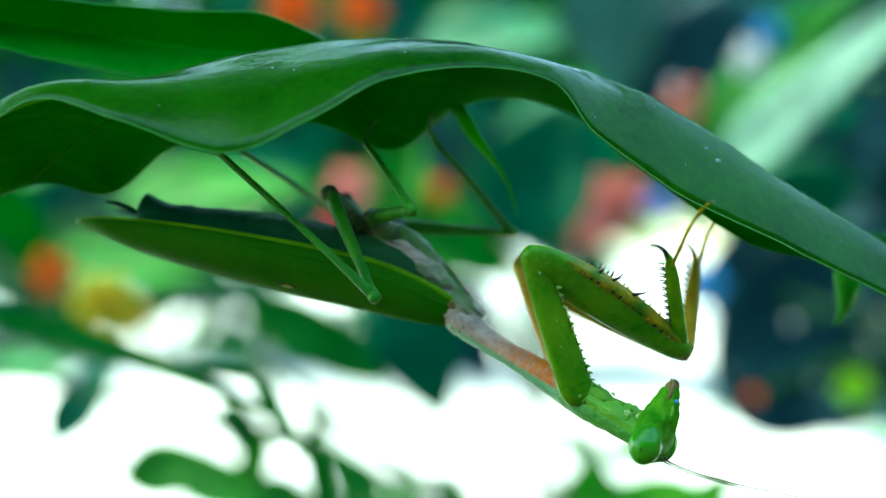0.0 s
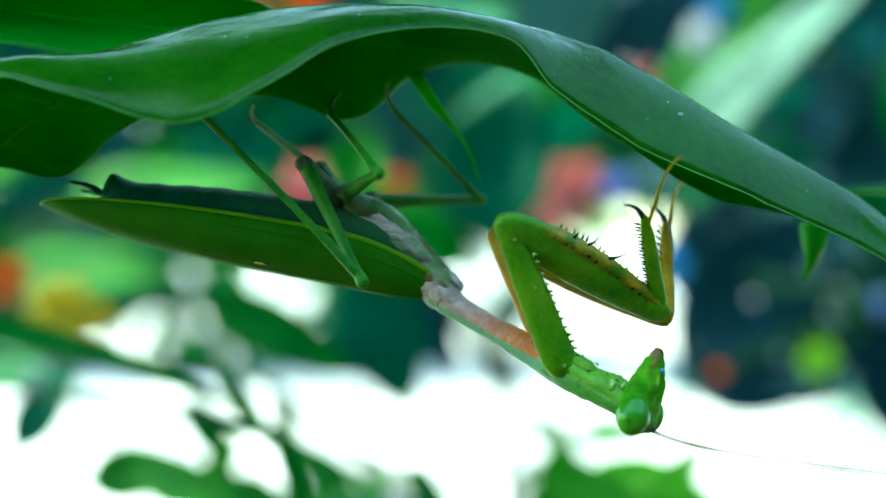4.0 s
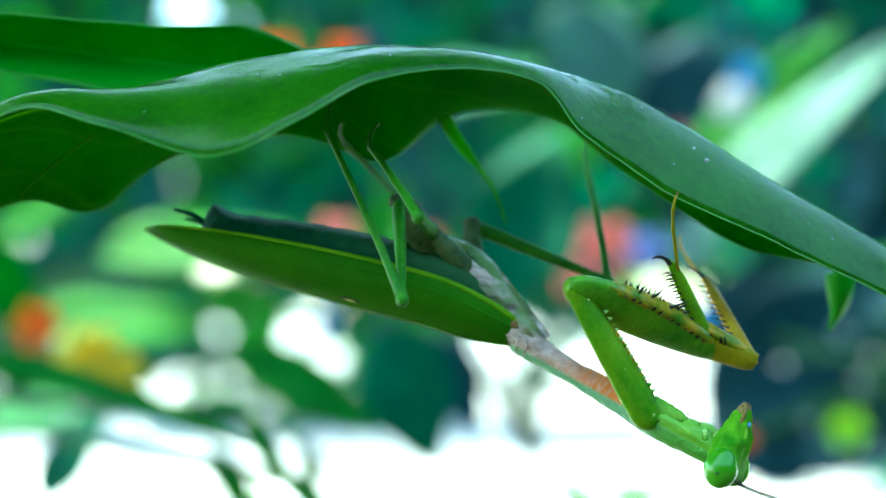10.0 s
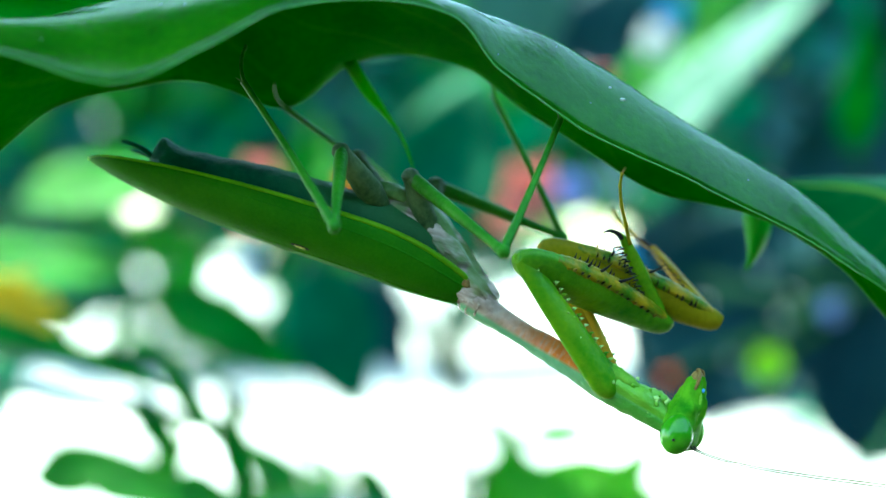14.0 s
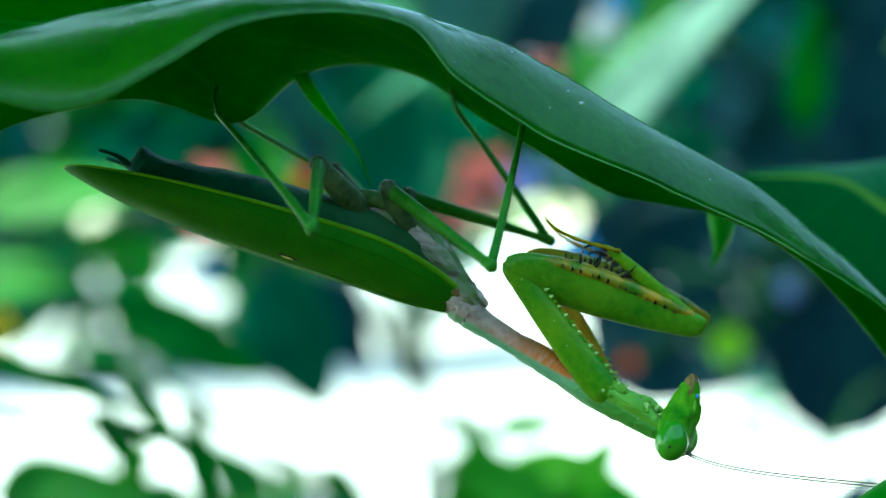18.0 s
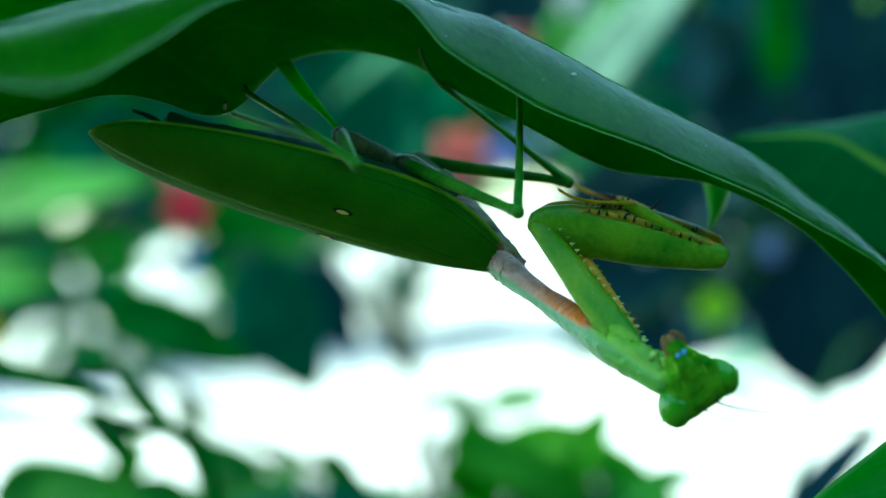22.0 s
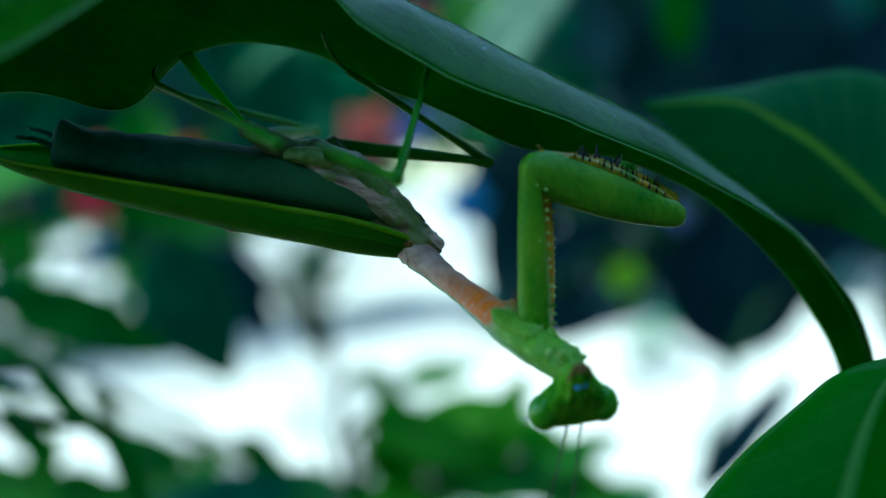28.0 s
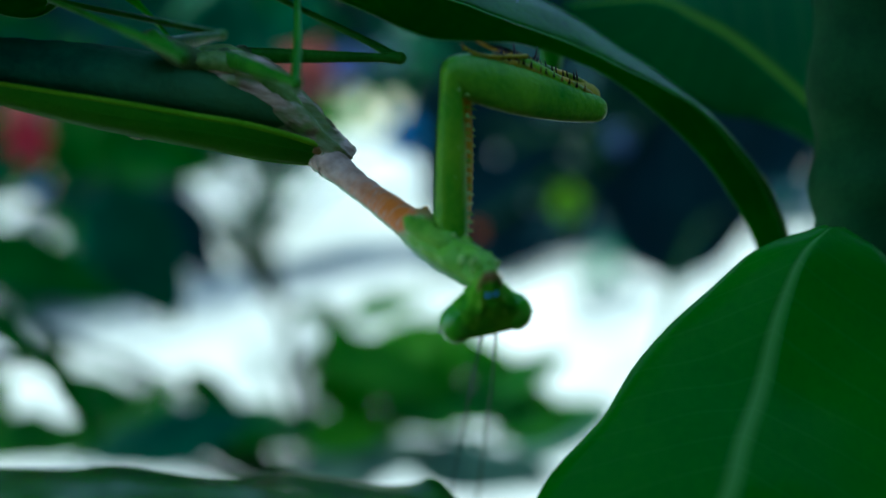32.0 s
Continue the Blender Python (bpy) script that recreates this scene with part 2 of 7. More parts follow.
def prothorax_skin():
    """Pinkish grey towards the waist, a rust-orange patch, then green; the back is pale green."""
    m = material("prothorax_skin", ((0.3, 0.19, 0.14), (0.6, 0.42, 0.34)), 0.36, (420, 1500), 0.8, spec=0.3)
    n, l = m.node_tree.nodes, m.node_tree.links
    p = n["Principled BSDF"]
    pink = p.inputs["Base Color"].links[0].from_socket
    at, split, wob = n.new("ShaderNodeTexCoord"), n.new("ShaderNodeSeparateXYZ"), n.new("ShaderNodeTexNoise")
    l.new(at.outputs["Object"], split.inputs[0])
    l.new(at.outputs["Object"], wob.inputs["Vector"])
    wob.inputs["Scale"].default_value = 700
    add = n.new("ShaderNodeMath")
    add.operation = "MULTIPLY_ADD"
    l.new(wob.outputs["Fac"], add.inputs[0])
    add.inputs[1].default_value = 0.003
    l.new(split.outputs[0], add.inputs[2])
    def band(lo, hi, source):
        step = n.new("ShaderNodeMapRange")
        step.inputs["From Min"].default_value, step.inputs["From Max"].default_value = lo, hi
        l.new(source, step.inputs["Value"])
        return step.outputs[0]

    def blend(fac, under, tone):
        mix = n.new("ShaderNodeMixRGB")
        l.new(fac, mix.inputs[0])
        l.new(under, mix.inputs[1])
        mix.inputs[2].default_value = tone
        return mix.outputs[0]

    def times(a, b):
        q = n.new("ShaderNodeMath")
        q.operation = "MULTIPLY"
        l.new(a, q.inputs[0])
        l.new(b, q.inputs[1])
        return q.outputs[0]

    streak = times(band(0.006, 0.0145, add.outputs[0]), band(0.0195, 0.018, add.outputs[0]))
    lines = n.new("ShaderNodeTexNoise")
    lines.inputs["Scale"].default_value, lines.inputs["Detail"].default_value = 1.0, 3
    stretch = n.new("ShaderNodeMapping")
    stretch.inputs["Scale"].default_value = (1600, 500, 500)
    l.new(at.outputs["Object"], stretch.inputs["Vector"])
    l.new(stretch.outputs[0], lines.inputs["Vector"])
    streak = times(streak, band(0.22, 0.5, lines.outputs["Fac"]))
    last = blend(streak, pink, (0.66, 0.17, 0.015, 1))
    last = blend(band(0.018, 0.0205, add.outputs[0]), last, (0.2, 0.42, 0.03, 1))
    back = band(-0.0006, -0.0002, split.outputs[2])
    last = blend(back, last, (0.2, 0.4, 0.2, 1))
    last = blend(times(back, band(0.017, 0.024, add.outputs[0])), last, (0.12, 0.34, 0.04, 1))
    l.new(last, p.inputs["Base Color"])
    return m


PROTHORAX = prothorax_skin()
FORELEG = material("foreleg_green", ((0.075, 0.29, 0.004), (0.25, 0.44, 0.012)), 0.32, (150, 1300), 0.5, trans=0.25, spec=0.25)
INNER = material("foreleg_inner_face", ((0.22, 0.21, 0.006), (0.42, 0.32, 0.012)), 0.38, (160, 1500), 0.3, trans=0.2)
FEMUR = material("femur_green", ((0.04, 0.2, 0.005), (0.17, 0.37, 0.012)), 0.32, (150, 1300), 0.5, trans=0.12, spec=0.25)
GROOVE = material("foreleg_groove", ((0.06, 0.17, 0.004), (0.5, 0.3, 0.012)), 0.32, (380, 1500), 0.6, spec=0.3)
AMBER = material("foreleg_amber", ((0.4, 0.19, 0.008), (0.55, 0.34, 0.02)), 0.35, (300, 2300), 0.25)
LEG = material("leg_green", ((0.022, 0.12, 0.005), (0.07, 0.23, 0.013)), 0.4, (170, 1500), 0.4)
LEG_DUSKY = material("leg_dusky", ((0.025, 0.055, 0.018), (0.11, 0.16, 0.06)), 0.5, (300, 2300), 0.35)
SPINE = material("spine_black", ((0.01, 0.01, 0.012), (0.04, 0.03, 0.03)), 0.3)
TOOTH = material("tooth_pale", ((0.3, 0.5, 0.08), (0.5, 0.65, 0.2)), 0.35)
SPINE_TIP = material("spine_brown", ((0.12, 0.08, 0.02), (0.3, 0.2, 0.04)), 0.35)
HEAD = material("head_green", ((0.035, 0.17, 0.004), (0.14, 0.35, 0.012)), 0.62, (450, 1300), 0.5, 0.0003, spec=0.04)
EYE = material("eye_green", ((0.04, 0.2, 0.004), (0.09, 0.31, 0.008)), 0.16, (120, 5000), 0.08, spec=0.4)
MOUTH = material("mouth_brown", ((0.12, 0.06, 0.02), (0.3, 0.2, 0.06)), 0.4)
CHEEK = material("cheek_yellow", ((0.16, 0.38, 0.02), (0.26, 0.46, 0.03)), 0.4)
BLUE = material("mouth_blue", ((0.1, 0.35, 0.85), (0.2, 0.5, 0.95)), 0.25, spec=0.5)
ANTENNA = material("antenna_brown", ((0.03, 0.04, 0.02), (0.08, 0.08, 0.04)), 0.5)
GROUND = material("pale_gravel", ((0.13, 0.15, 0.16), (0.6, 0.6, 0.58)), 0.9, (2.4, 40), 0.4, 0.004)
SOIL = material("dark_soil", ((0.02, 0.018, 0.012), (0.05, 0.045, 0.03)), 0.95, (12, 160), 0.6, 0.01)
PETAL_ORANGE = material("petal_orange", ((0.8, 0.2, 0.02), (0.85, 0.3, 0.06)), 0.5, (60, 600), trans=0.5)
PETAL_YELLOW = material("petal_yellow", ((0.75, 0.6, 0.03), (0.8, 0.7, 0.1)), 0.5, (60, 600), trans=0.5)
PETAL_PINK = material("petal_pink", ((0.75, 0.3, 0.3), (0.8, 0.45, 0.42)), 0.5, (60, 600), trans=0.5)
# White clusters that stand in for glints and gaps of sky.
GLINT_WHITE = material("glint_white", ((0.8, 0.8, 0.82), (0.86, 0.86, 0.88)), 0.5, (60, 600), trans=0.5)
PETAL_LILAC = material("petal_lilac", ((0.3, 0.35, 0.75), (0.4, 0.45, 0.8)), 0.5, (60, 600), trans=0.5)
# Faint background glints, made as small grey clusters.
GLINT_GREY = material("glint_grey", ((0.2, 0.28, 0.3), (0.3, 0.38, 0.4)), 0.5, (60, 600), trans=0.4)
PETAL_ROSE = material("petal_rose", ((0.8, 0.06, 0.12), (0.9, 0.14, 0.2)), 0.5, (60, 600), trans=0.5)
# Blue sky between the leaves, made as coloured clusters.
GLINT_BLUE = material("glint_blue", ((0.1, 0.4, 0.7), (0.2, 0.5, 0.8)), 0.5, (60, 600), trans=0.5)
BUD = material("lime_bud", ((0.5, 0.8, 0.02), (0.6, 0.9, 0.05)), 0.4, (90, 700), trans=0.3)


# ---- mesh helpers ----
def part(name, bm, mat, parent=None, label=""):
    me = bpy.data.meshes.new(name)
    bm.to_mesh(me)
    bm.free()
    for m in mat if isinstance(mat, (list, tuple)) else (mat,):
        me.materials.append(m)
    me.polygons.foreach_set("use_smooth", [True] * len(me.polygons))
    ob = new(name, me)
    if parent:
        ob.parent = parent
    if label:
        ob["label"] = label
    return ob


def spline(points, n):
    """n points of a smooth curve through the given ones."""
    pts = [Vector(p) for p in points]
    pts = [pts[0] * 2 - pts[1]] + pts + [pts[-1] * 2 - pts[-2]]
    out = []
    for k in range(n):
        u = k / (n - 1) * (len(pts) - 3)
        i = min(int(u), len(pts) - 4)
        t = u - i
        a, b, c, d = pts[i:i + 4]
        out.append(0.5 * (2 * b + (c - a) * t + (2 * a - 5 * b + 4 * c - d) * t * t + (3 * b - a - 3 * c + d) * t ** 3))
    return out


def rings(bm, sections, sides=16, index=0, rough=0.0, ends=True):
    """Skin round a row of ellipses (centre, half width along y, half height along z), in mm, spaced along x."""
    rows = []
    for x, y, z, ry, rz in sections:
        row = []
        for k in range(sides):
            a = 2 * math.pi * k / sides
            d = 1 + (rough * (random.random() - 0.5) if rough else 0)
            row.append(bm.verts.new((x * MM, (y + ry * d * math.cos(a)) * MM, (z + rz * d * math.sin(a)) * MM)))
        rows.append(row)
    for a, b in zip(rows, rows[1:]):
        for k in range(sides):
            bm.faces.new((a[k], a[(k + 1) % sides], b[(k + 1) % sides], b[k])).material_index = index
    if ends:
        bm.faces.new(list(reversed(rows[0]))).material_index = index
        bm.faces.new(rows[-1]).material_index = index
    return rows


def smooth_sections(table, n):
    """More sections between the given ones: every column follows a smooth curve."""
    lo = spline([(q[0], q[1], q[2]) for q in table], n)
    hi = spline([(q[0], q[3], q[4]) for q in table], n)
    return [(a.x, a.y, a.z, max(b.y, 0.03), max(b.z, 0.03)) for a, b in zip(lo, hi)]


def tube(bm, points, radii, sides=8, index=0):
    """A round tube through points (in metres), with a radius at each."""
    rows = []
    for i, p in enumerate(points):
        d = (points[min(i + 1, len(points) - 1)] - points[max(i - 1, 0)]).normalized()
        s = d.cross(Vector((0.31, 0.87, 0.38))).normalized()
        u = s.cross(d)
        rows.append([bm.verts.new(p + (s * math.cos(2 * math.pi * k / sides) + u * math.sin(2 * math.pi * k / sides)) * radii[i]) for k in range(sides)])
    for a, b in zip(rows, rows[1:]):
        for k in range(sides):
            bm.faces.new((a[k], b[k], b[(k + 1) % sides], a[(k + 1) % sides])).material_index = index
    bm.faces.new(rows[0])
    bm.faces.new(list(reversed(rows[-1])))


def cone(bm, base, tip, r, sides=6, index=0):
    d = tip - base
    mid = base + d * 0.5 + Vector((0.08 * d.length, 0, 0))
    tube(bm, [base, mid, tip], [r, r * 0.55, r * 0.06], sides, index)


def sheet(bm, grid, thick, index=0, under=None):
    """A thin blade of two skins from a grid of points, with uv along and across."""
    uv = bm.loops.layers.uv.verify()
    nu, nv = len(grid), len(grid[0])
    top, low = [], []
    for i in range(nu):
        rt, rl = [], []
        for j in range(nv):
            a = grid[min(i + 1, nu - 1)][j] - grid[max(i - 1, 0)][j]
            b = grid[i][min(j + 1, nv - 1)] - grid[i][max(j - 1, 0)]
            nrm = a.cross(b)
            nrm = nrm.normalized() if nrm.length > 1e-12 else Vector((0, 0, 1))
            edge = 0.25 if j in (0, nv - 1) or i in (0, nu - 1) else 1.0
            rt.append(bm.verts.new(grid[i][j] + nrm * thick * 0.5 * edge))
            rl.append(bm.verts.new(grid[i][j] - nrm * thick * 0.5 * edge))
        top.append(rt)
        low.append(rl)

    def quad(vs, us, slot=index):
        if len(set(vs)) < 4:
            return
        face = bm.faces.new(vs)
        face.material_index = slot
        for loop, q in zip(face.loops, us):
            loop[uv].uv = q

    for i in range(nu - 1):
        for j in range(nv - 1):
            us = [(i / (nu - 1), j / (nv - 1)), ((i + 1) / (nu - 1), j / (nv - 1)), ((i + 1) / (nu - 1), (j + 1) / (nv - 1)), (i / (nu - 1), (j + 1) / (nv - 1))]
            quad((top[i][j], top[i + 1][j], top[i + 1][j + 1], top[i][j + 1]), us)
            quad((low[i][j + 1], low[i + 1][j + 1], low[i + 1][j], low[i][j]), [us[3], us[2], us[1], us[0]], index if under is None else under)
    for i in range(nu - 1):
        for j in (0, nv - 1):
            us = [(i / (nu - 1), j / (nv - 1))] * 4
            quad((top[i][j], low[i][j], low[i + 1][j], top[i + 1][j]) if j == 0 else (top[i + 1][j], low[i + 1][j], low[i][j], top[i][j]), us)
    for j in range(nv - 1):
        for i in (0, nu - 1):
            us = [(i / (nu - 1), j / (nv - 1))] * 4
            quad((top[i][j + 1], low[i][j + 1], low[i][j], top[i][j]) if i == 0 else (top[i][j], low[i][j], low[i][j + 1], top[i][j + 1]), us)


def blade(near, ridge, far, nu=70, nv=17, thick=0.35, ripple=0.35, round_over=0.5, roll=0.0, under=None):
    """A curling leaf between two margins, over a ridge (three guide curves, in mm)."""
    a, r, b = spline(near, nu), spline(ridge, nu), spline(far, nu)
    grid = []
    for i in range(nu):
        row = []
        for j in range(nv):
            v = j / (nv - 1)
            t = v * 2
            side = a[i].lerp(r[i], t) if t <= 1 else r[i].lerp(b[i], t - 1)
            mid = a[i] * (1 - v) ** 2 + (2 * r[i] - (a[i] + b[i]) * 0.5) * 2 * v * (1 - v) + b[i] * v ** 2
            p = side.lerp(mid, round_over)
            w = noise.noise(p * 0.13) * ripple + noise.noise(p * 0.5) * ripple * 0.25
            w += roll * max(0.0, 1 - 1.45 * i / nu) * math.sin(math.pi * v / 0.4) if v < 0.4 else 0
            row.append((p + Vector((0, 0, w))) * MM)
        grid.append(row)
    bm = bmesh.new()
    sheet(bm, grid, thick * MM, under=under)
    return bm


def simple_leaf(length, width, droop=0.15, fold=0.25, wave=0.06, tip=1.0, nu=26, nv=9, thick=0.3, seed=0):
    """A pointed oval leaf along +x from its base, its top to +z, in mm."""
    grid = []
    for i in range(nu):
        u = i / (nu - 1)
        w = width * 0.5 * (math.sin(math.pi * min(1, u ** 0.75)) ** 0.8) * (1 - 0.25 * u * tip) + 0.02 * width * (1 - u)
        row = []
        for j in range(nv):
            v = j / (nv - 1) * 2 - 1
            x = length * (u + 0.03 * abs(v))
            z = -droop * length * u * u + fold * abs(v) * w + wave * width * math.sin(u * 9 + seed + 2 * v) * abs(v)
            row.append(Vector((x, v * w, z)) * MM)
        grid.append(row)
    bm = bmesh.new()
    sheet(bm, grid, thick * MM)
    return bm


def aim(x_way, up):
    """A turn whose x points along x_way and whose z lies towards up."""
    x = Vector(x_way).normalized()
    z = Vector(up)
    z = (z - x * z.dot(x)).normalized()
    return Matrix((x, z.cross(x), z)).transposed().to_4x4()


# ---- ground ----
def make_ground():
    bm = bmesh.new()
    n = 40
    vs = []
    for i in range(n + 1):
        row = []
        for j in range(n + 1):
            x, y = (i / n * 2 - 1), (j / n * 2 - 1)
            x, y = 600 * x * abs(x) ** 1.9, 600 * y * abs(y) ** 1.9 + 2
            row.append(bm.verts.new((x, y, -0.55 + 0.02 * noise.noise(Vector((x, y, 0)) * 0.9))))
        vs.append(row)
    for i in range(n):
        for j in range(n):
            bm.faces.new((vs[i][j], vs[i + 1][j], vs[i + 1][j + 1], vs[i][j + 1]))
    return tagged(part("ground", bm, GROUND), "pale sunlit gravel ground behind the plants", "ground", kind="structure")


make_ground()


def make_unseen_soil():
    """A dark bed under the shrubs, added out of view to cut bounced light, a little above the gravel."""
    bm = bmesh.new()
    n, m = 36, 30
    vs = []
    for i in range(n + 1):
        row = []
        for j in range(m + 1):
            x = -5 + 10 * i / n
            y = -5 + (6.35 + 0.25 * noise.noise(Vector((x * 0.8, 0, 3)))) * j / m
            edge = 0.0 if i in (0, n) or j in (0, m) else 1.0
            row.append(bm.verts.new((x, y, -0.575 + edge * (0.06 + 0.03 * noise.noise(Vector((x, y, 1)) * 2.5)))))
        vs.append(row)
    for i in range(n):
        for j in range(m):
            bm.faces.new((vs[i][j], vs[i + 1][j], vs[i + 1][j + 1], vs[i][j + 1]))
    return tagged(part("soil", bm, SOIL), "dark soil bed added out of view under the shrubs to cut bounced light", "soil", kind="structure")


make_unseen_soil()


# ---- the plant that carries the mantis ----
def empty(name, place, label, category, group=""):
    ob = new(name)
    ob.empty_display_size = 0.01
    ob.matrix_basis = Matrix.Translation(Vector(place) * MM)
    return tagged(ob, label, category, group)


def child(ob, parent):
    """Hang a part whose mesh is in world places on a thing that stands elsewhere."""
    ob.parent = parent
    ob.matrix_parent_inverse = parent.matrix_basis.inverted()
    return ob


FOOT = (80.9, 7.7, -37.3)
plant = empty("shrub", (FOOT[0], FOOT[1], -550), "leafy green shrub with large glossy drooping leaves", "plant")


SPECKS = (((33.0, -1.2, 11.6), 0.34), ((-30.4, -11.0, 16.0), 0.45), ((-28.4, -10.5, 17.1), 0.25), ((31.6, -0.8, 13.1), 0.2))


def make_main_leaf():
    near = [(-59.5, -10.0, 5.6), (-47.8, -13.0, 15.3), (-36.6, -17.0, 13.5), (-24.1, -19.0, 9.9), (-15.3, -18.0, 13.7), (-7.2, -15.0, 18.5), (2.6, -10.0, 20.8), (12.3, -7.0, 20.0), (17.2, -6.0, 14.4), (24.2, -5.0, 9.5), (31.2, -4.0, 5.8), (40.7, -2.9, 1.7), (53.8, 0.1, -4.1), (63.1, 2.3, -9.1), (71.9, 4.8, -14.6), (77.8, 8.4, -20.1), (81.7, 10.6, -24.9), (84.2, 12.9, -29.0), (86.1, 15.4, -33.3), (87.6, 19.4, -40.2)]
    ridge = [(-63.9, -2.0, 8.6), (-49.8, -5.0, 16.2), (-37.6, -3.0, 18.9), (-25.2, -2.0, 22.6), (-14.7, -1.0, 24.8), (-5.1, 0.0, 25.4), (4.6, 1.0, 24.8), (14.5, 2.0, 22.8), (19.8, 2.0, 21.2), (25.6, 2.0, 19.0), (33.6, 3.0, 14.6), (43.8, 3.9, 8.5), (56.2, 5.1, 1.6), (65.1, 6.0, -5.7), (73.5, 7.4, -13.2), (79.2, 9.6, -19.5), (83.1, 11.4, -24.6), (85.6, 13.7, -28.5), (87.5, 16.2, -33.2), (89.0, 20.1, -40.1)]
    far = [(-67.4, 12.0, -0.3), (-53.9, 13.0, 7.2), (-43.7, 14.0, 6.2), (-35.1, 15.0, 13.0), (-18.7, 15.0, 16.4), (-7.2, 15.5, 12.9), (1.2, 17.0, 18.9), (9.6, 18.0, 20.4), (17.4, 17.0, 18.1), (24.6, 13.0, 11.7), (31.4, 9.3, 6.6), (39.4, 10.0, 1.9), (52.2, 9.7, -1.2), (62.2, 9.7, -6.8), (69.0, 9.6, -13.8), (74.8, 11.5, -20.6), (78.8, 13.8, -26.0), (81.2, 15.6, -29.8), (83.1, 17.6, -34.2), (85.9, 21.7, -40.4)]
    leaf = child(part("leaf", blade(near, ridge, far, 130, 31, roll=0.9, under=1), (LEAF, LEAF_UNDER), None, "long glossy wavy leaf arching over the insect"), plant)
    for edge, thick in ((near, 0.11), (far, 0.1)):
        bm = bmesh.new()
        line = spline(edge, 130)
        tube(bm, [(q + Vector((0, 0, noise.noise(q * 0.13) * 0.35 + noise.noise(q * 0.5) * 0.09))) * MM for q in line], [thick * MM] * 130, 8)
        part("margin", bm, LEAF_RIM, leaf, "pale shiny leaf margin")
    bm = bmesh.new()
    tube(bm, [(q + Vector((0, -0.05, -0.05))) * MM for q in spline([(-41.6, 2.3, 14.8), (-43.93, 3.58, 13.53), (-46.04, 5.08, 12.4), (-48.27, 6.88, 11.11), (-50.58, 8.86, 9.74), (-52.04, 10.29, 8.76), (-53.4, 11.6, 7.9)], 24)], [0.14 * MM] * 24, 8)
    part("midrib", bm, LEAF_LIME, leaf, "raised midrib under the leaf")
    for place, size in SPECKS:
        bm = bmesh.new()
        bmesh.ops.create_uvsphere(bm, u_segments=8, v_segments=6, radius=1.0)
        for v in bm.verts:
            v.co = (Vector(place) + Vector((v.co.x * size, v.co.y * 0.2 * size, v.co.z * 0.5 * size)) * (1 + 0.4 * noise.noise(v.co * 3))) * MM
        part("speck", bm, SPECK, leaf, "white fleck of dirt")
    rnd = random.Random(3)
    spots = [v.co.copy() for v in leaf.data.vertices if v.co.y < 0.002 and -0.045 < v.co.x < 0.06]
    for k in range(26):
        at, size = rnd.choice(spots), rnd.uniform(0.05, 0.13) * MM
        bm = bmesh.new()
        bmesh.ops.create_icosphere(bm, subdivisions=1, radius=size)
        bmesh.ops.translate(bm, verts=bm.verts, vec=at)
        part("speck", bm, SPECK, leaf)
    return leaf


def make_upper_leaf():
    near = [(-69.3, 9.0, 30.1), (-57.7, 9.0, 31.0), (-49.9, 9.0, 30.7), (-41.2, 10.0, 30.2), (-30.9, 11.0, 29.9), (-24.7, 12.0, 30.2), (-18.8, 13.0, 28.1), (-15.8, 17.0, 27.1)]
    ridge = [(-71.9, 16.0, 29.8), (-59.9, 16.0, 28.9), (-51.7, 16.0, 27.9), (-43.5, 16.0, 26.9), (-35.7, 16.0, 26.0), (-29.9, 16.0, 25.4), (-19.9, 17.0, 25.9), (-15.6, 17.5, 26.9)]
    far = [(-68.8, 8.0, 25.6), (-57.2, 8.0, 23.8), (-49.4, 8.0, 22.4), (-40.0, 8.0, 20.6), (-33.5, 9.0, 20.2), (-27.3, 11.0, 21.7), (-19.6, 14.0, 24.5), (-15.5, 18.0, 26.6)]
    leaf = child(part("leaf", blade(near, ridge, far, 60, 17), LEAF_YOUNG, None, "green leaf with a pale thin margin"), plant)
    bm = bmesh.new()
    tube(bm, [(q + Vector((0, 0, noise.noise(q * 0.13) * 0.35 + noise.noise(q * 0.5) * 0.09))) * MM for q in spline(near, 60)], [0.13 * MM] * 60, 8)
    part("margin", bm, LEAF_RIM, leaf, "pale shiny leaf margin")


def make_right_leaf():
    near = [(109.1, 41.0, -30.0), (102.1, 43.0, -24.0), (95.2, 45.0, -19.5), (87.0, 45.0, -16.5), (79.3, 45.0, -10.5), (66.3, 45.0, 3.2)]
    ridge = [(108.9, 39.0, -27.7), (102.8, 41.0, -18.7), (93.1, 43.0, -6.6), (87.1, 44.0, -1.3), (80.2, 44.0, 2.7), (65.9, 45.0, 3.6)]
    far = [(120.7, 44.0, -16.3), (117.6, 47.0, -4.0), (107.0, 50.0, 4.7), (90.9, 50.0, 5.4), (76.7, 48.0, 4.5), (65.5, 45.0, 4.0)]
    child(part("leaf", blade(near, ridge, far, 50, 15), LEAF_BACK, None, "shaded broad leaf with a pale midrib"), plant)


